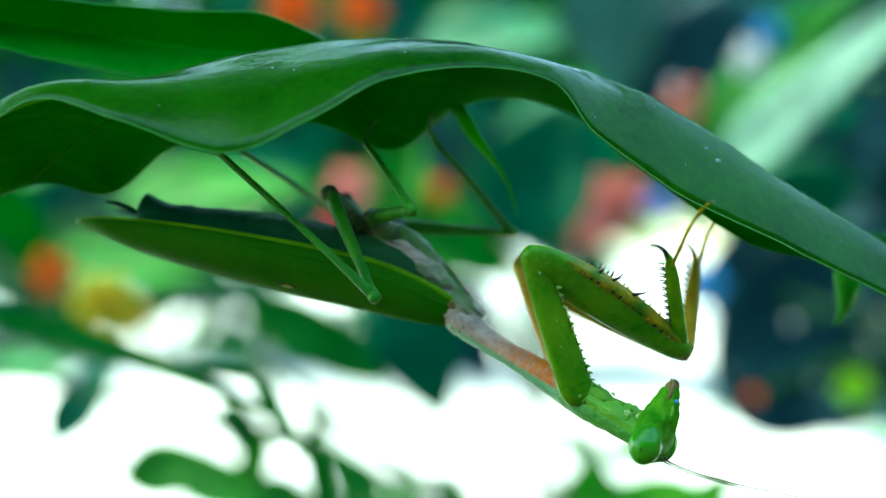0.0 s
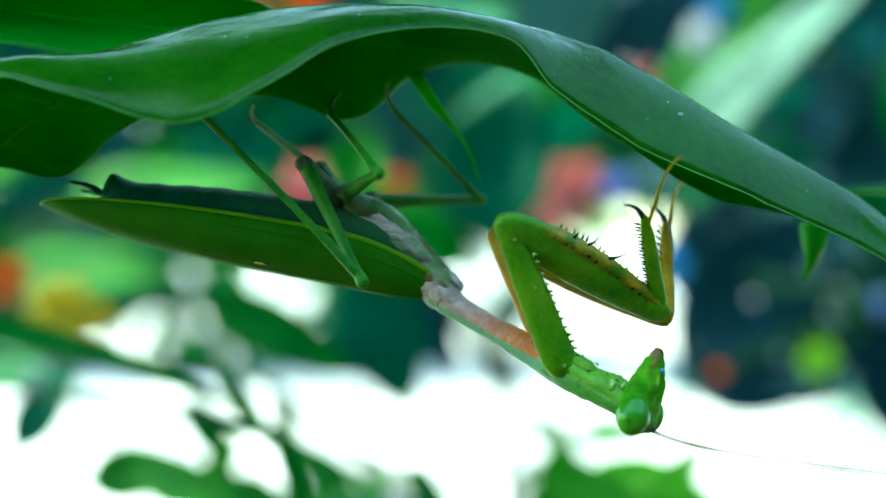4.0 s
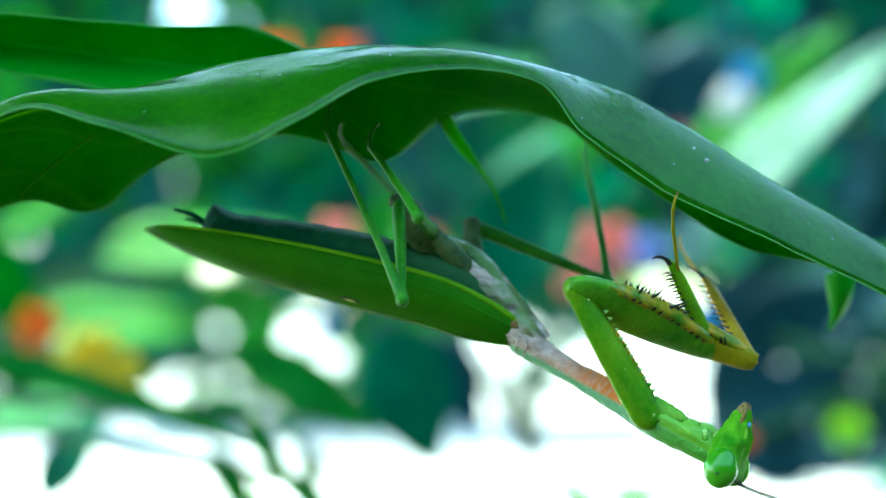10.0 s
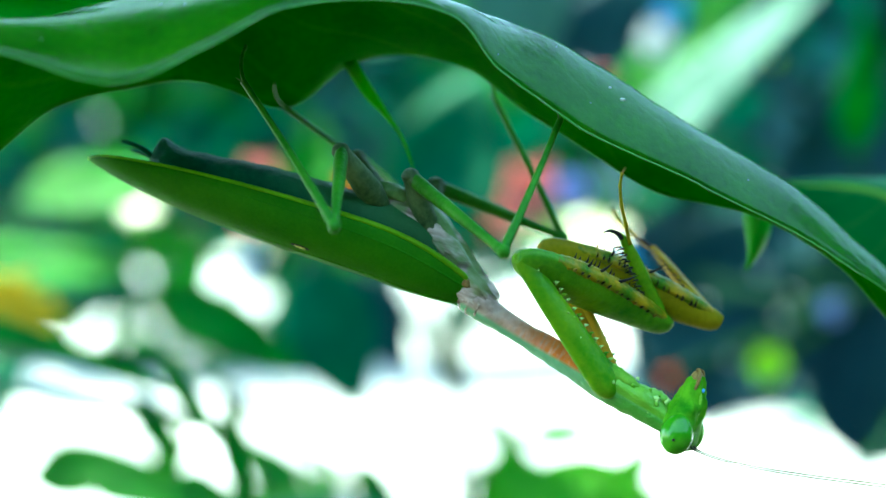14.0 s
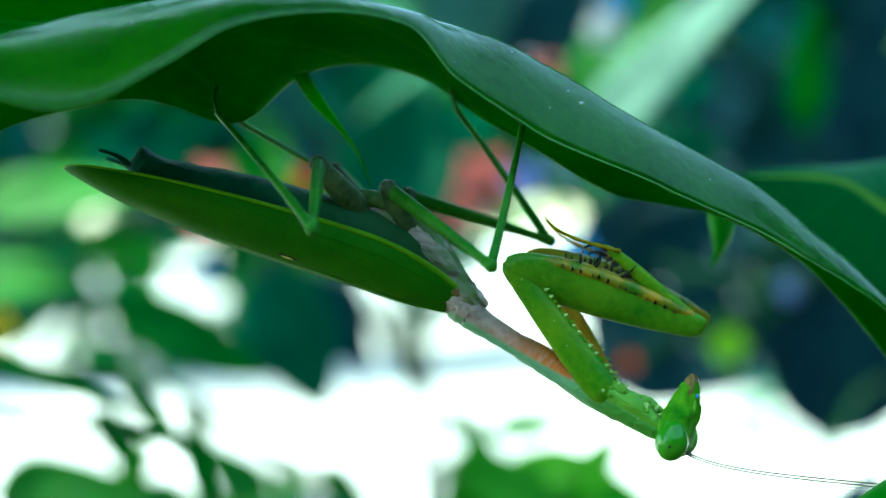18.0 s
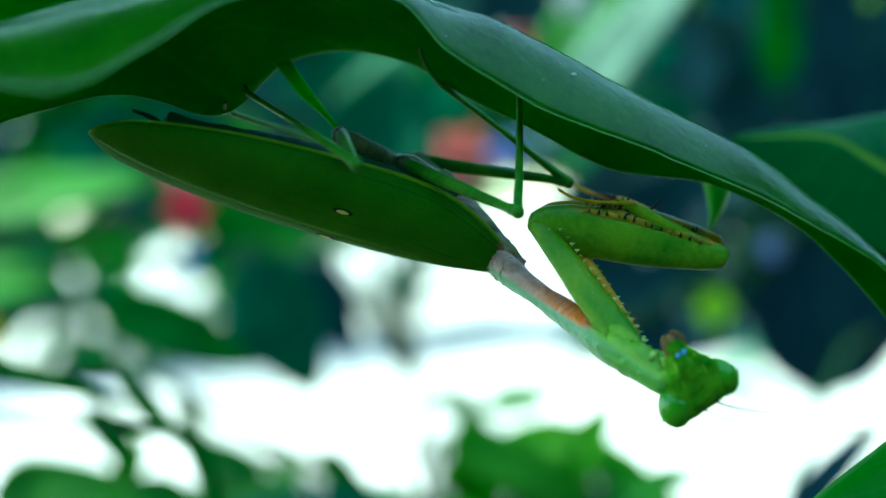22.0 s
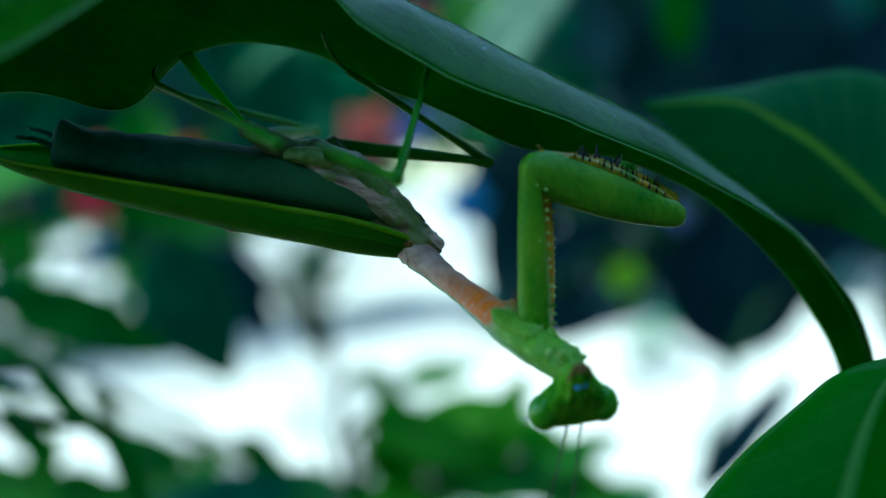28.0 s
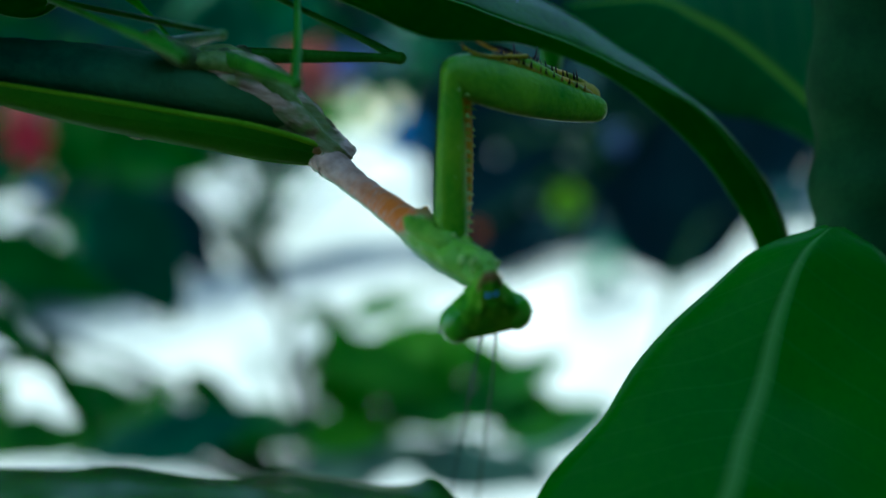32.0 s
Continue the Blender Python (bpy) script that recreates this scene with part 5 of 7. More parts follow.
def tufts():
    """Loose tufts, shade put into their dark colour, thinning out over the gravel before the hedge."""
    bm = bmesh.new()
    rnd = random.Random(15)
    for k in range(6500):
        x, y = rnd.uniform(1.0, 4.2), 5.0 - 1.7 * rnd.random() ** 1.4
        if noise.noise(Vector((x * 3.1, y * 1.3, 3.0))) + 0.3 * noise.noise(Vector((x * 9, y * 4, 1.0))) < 0.24 * (5.0 - y) - 0.08:
            continue
        m = Matrix.Translation((x, y, -0.55 + rnd.uniform(0.0, 0.1))) @ Euler((rnd.uniform(-0.9, 0.9), rnd.uniform(-0.9, 0.9), rnd.uniform(0, 6.28))).to_matrix().to_4x4()
        vs = [bm.verts.new(m @ (Vector(q) * rnd.uniform(0.07, 0.13))) for q in ((0, 0, 0), (0.3, -0.22, 0.04), (0.7, -0.2, 0.02), (1, 0, -0.06), (0.7, 0.2, 0.02), (0.3, 0.22, 0.04))]
        i = rnd.randrange(3)
        for f in ((0, 1, 5), (1, 2, 4, 5), (2, 3, 4)):
            bm.faces.new([vs[q] for q in f]).material_index = i
    return tagged(part("low_tufts", bm, (LEAF_SHADE, LEAF_SHADE, LEAF_TEAL)), "loose tufts on the pale gravel, shade put into their colour", "plants", kind="stuff")


ground_cover()
tufts()
# Unseen hedge behind the camera, added to hold back sky light.
hedge("hedge", -2.4, 2.4, -1.9, -0.5, 1.2, 4000, 0.2, (LEAF_SHADE, LEAF_TEAL), "unseen dark hedge added behind the camera to cut front light")

# Added out of view to darken the insect from one side.
hedge("hedge", -1.7, 0.6, 1.5, -0.5, 0.5, 1500, 0.2, (LEAF_SHADE, LEAF_TEAL), "unseen dark hedge added at the side to cut sky light", across=False)


def canopy():
    """Unseen boughs added overhead to keep the sun off the insect."""
    bm = bmesh.new()
    rnd = random.Random(7)
    for k in range(750):
        c = Vector((rnd.uniform(-0.85, 0.25), rnd.uniform(0.0, 0.5), rnd.uniform(0.42, 0.75)))
        if k > 460:
            c = Vector((min(-0.1, rnd.gauss(-0.26, 0.09)), rnd.gauss(0.15, 0.1), rnd.uniform(0.45, 0.72)))
        s = rnd.uniform(0.08, 0.16)
        m = Matrix.Translation(c) @ Euler((rnd.uniform(-0.6, 0.6), rnd.uniform(-0.6, 0.6), rnd.uniform(0, 6.28))).to_matrix().to_4x4()
        vs = [bm.verts.new(m @ (Vector(q) * s)) for q in ((0, 0, 0), (0.3, -0.2, 0.04), (0.7, -0.2, 0.02), (1, 0, -0.06), (0.7, 0.2, 0.02), (0.3, 0.2, 0.04))]
        for f in ((0, 1, 5), (1, 2, 4, 5), (2, 3, 4)):
            bm.faces.new([vs[q] for q in f])
    for k in range(7):
        x = -0.75 + 0.18 * k
        tube(bm, spline([(-0.95, -0.3, -0.56), (-0.9, -0.25, 0.2), (x * 0.5 - 0.4, 0.0, 0.55), (x, 0.2, 0.6)], 12), [0.02 - 0.0013 * i for i in range(12)], 6, 1)
    return tagged(part("unseen_canopy", bm, (LEAF_MID, BARK)), "unseen leafy boughs added to block the sun above the shrub", "tree", kind="stuff")


canopy()


def key_rows(rows):
    return [(t, pose(x * MM, y * MM, z * MM, rx, ry, rz)) for t, x, y, z, rx, ry, rz in rows]


def motions():
    walk(mantis, key_rows([(0, 1.04, 4.00, -9.92, 168.0, 12.9, -7.2), (0.5, 1.05, 3.70, -9.86, 167.9, 12.9, -7.1), (1, 1.22, 3.51, -9.96, 167.9, 12.8, -7.2), (1.5, 1.19, 3.59, -10.10, 167.9, 12.9, -7.3), (2, 1.40, 3.53, -10.19, 167.9, 12.9, -7.2), (2.5, 1.66, 3.69, -10.11, 168.0, 13.0, -7.2), (4.5, 2.49, 3.16, -10.64, 167.9, 14.0, -7.4), (5, 2.74, 3.38, -10.55, 167.8, 14.0, -7.5), (5.5, 3.10, 3.35, -10.68, 167.9, 14.4, -7.2), (6, 3.53, 3.58, -10.69, 168.1, 15.0, -6.9), (6.5, 3.93, 3.44, -10.66, 168.3, 15.0, -6.9), (7, 4.16, 3.58, -10.63, 168.2, 14.9, -7.0), (7.5, 4.42, 3.67, -10.81, 168.4, 15.0, -7.1), (8, 7.84, 3.48, -11.24, 168.6, 14.8, -7.8), (8.5, 7.41, 3.42, -11.39, 168.4, 15.6, -9.9), (9, 7.07, 3.21, -11.45, 168.5, 16.6, -11.9), (9.5, 8.42, 3.19, -11.41, 168.5, 16.3, -11.4), (10, 9.76, 3.48, -11.39, 168.5, 16.2, -10.9), (10.5, 9.90, 2.73, -12.14, 168.4, 16.9, -11.1), (11, 10.40, 2.63, -12.69, 168.4, 17.5, -11.3), (11.5, 11.12, 2.23, -12.93, 168.3, 18.5, -10.3), (12, 12.10, 2.43, -13.12, 168.3, 19.2, -9.4), (12.5, 12.60, 2.53, -13.28, 168.3, 20.0, -10.1), (13, 13.25, 2.59, -13.40, 168.2, 20.5, -11.0), (13.5, 13.39, 2.67, -13.42, 168.3, 20.6, -10.4), (14, 13.63, 2.97, -13.40, 168.3, 20.6, -9.8), (14.5, 13.38, 3.28, -13.54, 168.4, 21.0, -9.7), (16.5, 14.51, 3.65, -13.49, 168.5, 22.3, -8.6), (17, 15.32, 4.05, -13.33, 168.5, 22.3, -8.5), (17.5, 15.77, 3.80, -13.33, 168.5, 22.2, -7.5), (18, 16.25, 4.43, -13.27, 168.7, 22.5, -6.4), (18.5, 16.22, 4.88, -12.97, 168.7, 23.4, -5.7), (19, 16.90, 4.43, -12.86, 168.8, 23.1, -5.3), (19.5, 16.93, 3.83, -12.78, 169.1, 23.7, -4.2), (20, 17.32, 3.69, -13.39, 169.2, 23.4, -3.1), (20.5, 16.98, 4.08, -13.36, 169.5, 23.5, -2.9), (21, 16.95, 3.90, -13.17, 169.6, 24.0, -2.6), (21.5, 18.46, 4.45, -12.86, 165.5, 24.7, 3.5), (22, 21.38, 5.45, -11.26, 153.8, 23.7, 10.0), (22.5, 21.21, 4.71, -10.49, 153.8, 23.2, 9.7), (23, 21.63, 4.25, -10.19, 153.6, 22.1, 9.6), (23.5, 21.23, 4.04, -9.63, 153.3, 22.2, 9.5), (24, 20.79, 3.46, -9.49, 153.2, 21.9, 9.3), (24.5, 21.30, 3.89, -9.29, 152.6, 21.4, 9.3), (25, 21.13, 4.05, -8.92, 152.6, 21.5, 9.1), (25.5, 20.89, 3.63, -9.67, 152.3, 21.4, 9.1), (26.5, 20.69, 2.61, -10.77, 174.2, 21.7, 0.7), (27.5, 19.98, 1.61, -11.89, -163.8, 22.0, -4.6), (28, 20.04, 1.53, -12.11, -164.1, 21.5, -6.0), (28.5, 19.96, 1.48, -12.32, -164.1, 21.3, -6.1), (29, 19.95, 1.40, -12.48, -164.2, 21.3, -6.2), (29.5, 19.65, 0.76, -12.49, -164.1, 21.3, -6.3), (30, 19.24, -0.34, -12.37, -164.2, 21.0, -6.3), (30.5, 18.60, -1.54, -12.42, -164.4, 22.5, -8.8), (31, 17.68, -2.55, -12.65, -164.6, 23.9, -11.4), (31.5, 17.70, -3.54, -12.73, -164.8, 23.8, -11.9), (32, 17.35, -4.41, -13.12, -165.0, 23.4, -12.2)]))
    walk(MOVING["prothorax"], key_rows([(0, -0.00, 0.00, 0.00, 0.0, -17.0, 17.7), (1, -0.00, 0.00, -0.00, 0.0, -17.0, 17.7), (2, 0.00, 0.00, 0.00, -0.0, -17.0, 17.7), (2.5, 0.00, -0.00, 0.00, 0.0, -17.0, 17.7), (4.5, 0.00, 0.00, -0.00, 0.0, -17.5, 16.0), (5, 0.00, 0.00, 0.00, -0.0, -17.7, 15.6), (6, 0.00, 0.00, 0.00, 0.0, -16.2, 11.2), (7, 0.00, -0.00, 0.00, -0.0, -15.6, 4.9), (7.5, 0.00, 0.00, 0.00, 0.0, -15.2, 1.7), (8, 0.00, 0.00, 0.00, -0.0, -15.5, 9.2), (9, 0.00, -0.00, 0.00, -0.0, -12.7, 5.0), (10, 0.00, 0.00, -0.00, 0.0, -13.0, 8.2), (11, -0.00, 0.00, -0.00, 0.0, -11.7, 3.8), (12, -0.00, -0.00, 0.00, -0.0, -10.8, 3.1), (13, 0.00, 0.00, -0.00, -0.0, -10.2, 2.3), (14, 0.00, 0.00, 0.00, -0.0, -10.3, 3.7), (14.5, 0.00, 0.00, 0.00, -0.0, -10.3, 3.7), (16.5, -0.00, 0.00, -0.00, 0.0, -10.2, 6.1), (17, 0.00, 0.00, -0.00, 0.0, -10.2, 6.1), (18, 0.00, 0.00, 0.00, -0.0, -11.2, 8.5), (19, -0.00, 0.00, 0.00, 0.0, -10.5, 8.0), (20, 0.00, 0.00, 0.00, 0.0, -11.8, 11.5), (21, 0.00, 0.00, 0.00, 0.0, -11.2, 12.3), (21.5, 0.00, 0.00, 0.00, 0.0, -14.4, 16.4), (22, 0.00, 0.00, 0.00, 0.0, -37.4, 46.8), (23, 0.00, 0.00, 0.00, 0.0, -39.5, 50.2), (24, -0.00, 0.00, -0.00, 0.0, -39.6, 51.3), (25, -0.00, 0.00, -0.00, -0.0, -39.6, 52.3), (25.5, -0.00, 0.00, 0.00, 0.0, -39.8, 52.2), (26.5, 0.00, 0.00, -0.00, -0.0, -20.7, 51.2), (27.5, -0.00, -0.00, 0.00, 0.0, -4.0, 49.0), (28, -0.00, -0.00, 0.00, 0.0, -4.8, 48.0), (29, 0.00, 0.00, 0.00, 0.0, -4.8, 48.0), (30, -0.00, 0.00, 0.00, 0.0, -4.8, 48.0), (31, 0.00, 0.00, -0.00, 0.0, -5.7, 42.4), (32, -0.00, -0.00, 0.00, -0.0, -5.7, 41.9)]))
    walk(MOVING["head"], key_rows([(0, 27.10, 8.89, 6.14, 10.6, -1.8, 18.6), (1, 27.10, 8.89, 6.14, 10.6, -1.7, 18.6), (2, 27.10, 8.89, 6.14, 10.7, -1.6, 18.7), (2.5, 27.10, 8.89, 6.14, 10.7, -1.5, 18.7), (4.5, 27.52, 8.05, 6.52, 11.0, -0.4, 18.5), (5, 27.63, 7.84, 6.62, 11.1, -0.1, 18.4), (6, 27.85, 6.03, 6.00, 11.5, 0.6, 19.3), (7, 28.51, 3.17, 5.65, 11.4, 0.4, 19.1), (7.5, 28.84, 1.74, 5.47, 11.4, 0.4, 19.0), (8, 27.67, 5.10, 6.11, 11.1, 0.2, 18.1), (9, 28.61, 3.07, 4.24, 10.9, 3.1, 14.7), (10, 28.29, 4.55, 4.78, 11.1, 2.6, 15.7), (11, 28.81, 2.55, 3.68, 11.5, 4.1, 15.6), (12, 28.70, 2.34, 3.32, 12.5, 5.4, 17.9), (13, 29.47, 1.77, 3.10, 12.5, 7.2, 16.8), (14, 29.36, 2.50, 3.17, 12.9, 7.0, 18.0), (14.5, 29.36, 2.50, 3.17, 13.0, 7.0, 18.0), (16.5, 29.70, 3.59, 3.34, 13.7, 7.8, 19.4), (17, 29.70, 3.59, 3.34, 13.7, 7.9, 19.4), (18, 29.44, 4.90, 3.42, 14.2, 6.8, 21.6), (19, 29.82, 4.60, 3.46, 14.1, 5.8, 22.1), (20, 29.25, 6.45, 3.75, 14.6, 4.8, 24.5), (21, 29.76, 6.88, 3.32, 14.6, 4.4, 25.0), (21.5, 28.64, 9.22, 4.81, 33.8, -2.2, 61.0), (22, 17.89, 17.93, 15.59, 49.5, -31.8, 91.1), (23, 16.45, 18.16, 16.55, 47.5, -32.2, 90.9), (24, 16.18, 18.20, 16.87, 46.9, -32.7, 90.7), (25, 15.92, 18.23, 17.20, 46.3, -33.2, 90.5), (25.5, 15.92, 18.14, 17.29, 46.3, -33.5, 90.5), (26.5, 18.21, 20.56, 10.46, 37.8, -26.4, 78.3), (27.5, 19.45, 21.65, 3.55, 21.4, -23.2, 71.3), (28, 19.70, 21.24, 3.65, 20.7, -23.1, 70.5), (29, 19.70, 21.24, 3.65, 20.7, -23.1, 70.5), (30, 19.70, 21.24, 3.65, 20.7, -23.1, 70.5), (31, 21.53, 19.35, 4.38, 21.0, -21.6, 65.0), (32, 21.66, 19.19, 4.37, 21.1, -21.2, 64.0)]))
    walk(MOVING["fore_coxa_near"], key_rows([(0, 17.77, 7.63, 4.96, 153.6, 44.7, 133.7), (1, 17.77, 7.63, 4.96, 153.6, 44.7, 133.7), (2, 17.77, 7.63, 4.96, 153.6, 44.7, 133.7), (2.5, 17.77, 7.63, 4.96, 153.6, 44.7, 133.7), (4.5, 18.07, 7.06, 5.09, 167.7, 46.0, 143.8), (5, 18.14, 6.92, 5.12, 171.1, 46.1, 146.3), (6, 18.21, 5.66, 4.40, 166.3, 45.1, 143.2), (7, 18.59, 3.62, 4.17, -174.3, 47.8, 154.3), (7.5, 18.77, 2.59, 4.06, -165.0, 48.7, 160.2), (8, 18.31, 4.94, 4.81, -175.3, 41.3, 146.0), (9, 18.73, 3.63, 3.65, -177.8, 38.8, 140.2), (10, 18.64, 4.63, 4.03, -169.4, 35.9, 144.2), (11, 19.48, 3.13, 3.14, -165.6, 32.5, 145.1), (12, 18.93, 2.96, 3.16, -157.8, 35.2, 156.6), (13, 19.95, 2.51, 3.06, -153.4, 32.5, 160.1), (14, 20.20, 2.93, 3.19, -157.2, 31.2, 156.9), (14.5, 20.20, 2.93, 3.19, -157.2, 31.2, 156.9), (16.5, 20.47, 3.76, 2.87, -178.6, 32.4, 165.4), (17, 20.47, 3.76, 2.87, -178.6, 32.4, 165.4), (18, 20.60, 4.59, 3.08, 170.6, 33.1, 174.6), (19, 20.16, 4.47, 2.94, 158.1, 32.4, 174.1), (20, 20.26, 5.73, 3.02, 171.7, 31.9, 177.4), (21, 20.01, 6.02, 2.92, 171.4, 33.2, 178.4), (21.5, 19.69, 7.48, 4.25, 169.6, 33.3, -179.8), (22, 12.61, 13.64, 12.04, -171.3, 49.6, -164.4), (23, 12.15, 14.03, 12.53, -171.3, 53.9, -170.8), (24, 12.20, 14.31, 12.44, -168.8, 56.5, -170.1), (25, 12.27, 14.58, 12.36, -166.2, 59.2, -169.2), (25.5, 12.27, 14.52, 12.43, -166.7, 59.2, -169.7), (26.5, 13.77, 16.07, 6.41, -132.1, 65.1, -153.0), (27.5, 14.57, 16.17, 0.71, -87.9, 60.5, -119.1), (28, 15.03, 15.77, 0.59, -90.9, 62.9, -123.8), (29, 15.03, 15.77, 0.59, -90.9, 62.9, -123.8), (30, 15.03, 15.77, 0.59, -90.9, 62.9, -123.8), (31, 16.83, 14.19, 1.11, -95.0, 69.7, -134.4), (32, 16.85, 14.03, 1.00, -81.8, 65.5, -122.8)]))
    walk(MOVING["fore_femur_near"], key_rows([(0, 8.54, 17.28, -8.27, -121.1, -10.9, -30.7), (1, 8.54, 17.28, -8.27, -121.1, -10.9, -30.7), (2, 8.54, 17.28, -8.27, -121.1, -10.9, -30.7), (2.5, 8.54, 17.28, -8.27, -121.1, -10.9, -30.7), (4.5, 7.55, 14.77, -8.40, -121.3, -9.4, -28.7), (5, 7.30, 14.15, -8.43, -121.3, -9.1, -28.2), (6, 7.59, 13.61, -8.91, -121.8, -7.7, -28.3), (7, 7.27, 9.07, -9.68, -122.1, -6.8, -29.5), (7.5, 7.10, 6.80, -10.07, -122.2, -6.4, -30.1), (8, 6.60, 12.84, -7.60, -124.4, -0.6, -37.1), (9, 7.48, 13.02, -8.13, -127.0, -0.2, -41.2), (10, 6.31, 13.55, -7.00, -127.1, 0.8, -42.2), (11, 6.48, 12.19, -6.97, -128.6, 4.1, -43.6), (12, 4.82, 9.05, -7.67, -127.8, 3.9, -37.9), (13, 5.03, 7.90, -7.03, -128.8, 6.8, -37.7), (14, 5.41, 9.23, -6.56, -128.0, 2.6, -36.3), (14.5, 5.41, 9.23, -6.56, -125.0, 2.6, -36.3), (16.5, 5.12, 7.76, -7.21, -131.6, 3.0, -15.4), (17, 5.12, 7.76, -7.21, -133.9, 3.0, -15.4), (18, 4.93, 6.07, -7.19, -138.4, 2.2, 0.1), (19, 4.37, 6.11, -7.13, -150.8, 2.4, 7.0), (20, 4.32, 6.45, -6.92, -148.6, 4.1, 2.3), (21, 4.29, 6.45, -7.37, -146.5, 3.6, 3.6), (21.5, 3.98, 7.42, -6.07, -143.9, 4.8, 6.7), (22, 0.87, 10.35, -2.27, -135.1, 4.4, 8.5), (23, 1.21, 12.27, -2.66, -160.1, 14.8, 0.8), (24, 2.00, 12.53, -3.23, -160.3, 15.3, -1.2), (25, 2.80, 12.79, -3.79, -160.5, 15.7, -3.1), (25.5, 2.80, 12.80, -3.72, -160.5, 15.7, -3.1), (26.5, 6.93, 12.58, -10.12, 173.4, 7.7, -20.6), (27.5, 10.06, 8.07, -15.65, 151.7, -7.0, -27.5), (28, 10.26, 8.65, -16.14, 151.3, -8.8, -28.3), (29, 10.26, 8.65, -16.14, 150.8, -8.8, -28.3), (30, 10.26, 8.65, -16.14, 150.3, -8.8, -28.3), (31, 12.28, 9.53, -16.52, 148.5, -9.9, -35.3), (32, 12.62, 7.46, -16.10, 147.9, -8.2, -38.1)]))
    walk(MOVING["fore_tibia_near"], key_rows([(0, 27.96, 5.75, -3.91, -63.0, 36.0, 111.8), (1, 27.96, 5.75, -3.91, -63.0, 36.0, 111.8), (2, 27.96, 5.75, -3.91, -63.0, 36.0, 111.8), (2.5, 27.96, 5.75, -3.91, -63.0, 36.0, 111.8), (4.5, 27.44, 3.87, -4.63, -59.8, 37.2, 114.3), (5, 27.30, 3.40, -4.81, -59.0, 37.5, 114.9), (6, 27.65, 2.79, -5.82, -56.9, 33.2, 119.3), (7, 27.14, -2.18, -6.94, -53.7, 32.8, 120.4), (7.5, 26.87, -4.67, -7.51, -52.0, 32.6, 121.0), (8, 24.94, -1.03, -7.37, -48.3, 23.8, 119.0), (9, 24.79, -2.14, -8.04, -31.8, 29.2, 122.1), (10, 23.34, -1.90, -7.30, -21.8, 29.2, 126.5), (11, 23.09, -3.64, -8.63, -31.7, 26.6, 118.7), (12, 22.94, -5.03, -9.24, -23.2, 26.5, 129.8), (13, 23.09, -6.07, -9.74, 2.2, 30.5, 143.6), (14, 23.94, -4.36, -7.60, -21.1, 27.9, 132.7), (14.5, 23.94, -4.36, -7.60, -21.1, 27.9, 132.7), (16.5, 27.26, 1.65, -8.40, -35.0, 23.3, 147.2), (17, 27.26, 1.65, -8.40, -35.0, 23.3, 147.2), (18, 27.91, 6.10, -8.06, -30.1, 19.4, 168.0), (19, 27.17, 8.91, -8.10, -64.3, 10.3, 162.0), (20, 27.25, 7.39, -8.57, -54.1, 10.3, 163.0), (21, 27.20, 7.89, -8.81, -52.8, 10.8, 165.2), (21.5, 26.74, 10.10, -8.01, -46.0, 10.8, 170.9), (22, 23.55, 13.76, -4.04, -50.4, 7.5, 174.3), (23, 23.44, 12.58, -8.54, -27.5, -4.6, 175.3), (24, 24.17, 12.07, -9.28, -23.3, -4.7, 174.1), (25, 24.91, 11.57, -10.01, -19.1, -4.9, 173.0), (25.5, 24.91, 11.62, -9.96, -19.4, -5.0, 173.0), (26.5, 28.17, 4.59, -13.20, 8.7, 5.6, 161.4), (27.5, 30.31, -2.47, -12.84, 33.1, 19.6, 160.6), (28, 30.27, -2.12, -12.61, 34.3, 19.9, 159.2), (29, 30.27, -2.12, -12.61, 34.3, 19.9, 159.2), (30, 30.27, -2.12, -12.61, 34.3, 19.9, 159.2), (31, 30.76, -3.56, -12.55, 33.1, 21.5, 152.2), (32, 30.53, -6.59, -12.84, 25.2, 21.4, 148.1)]))
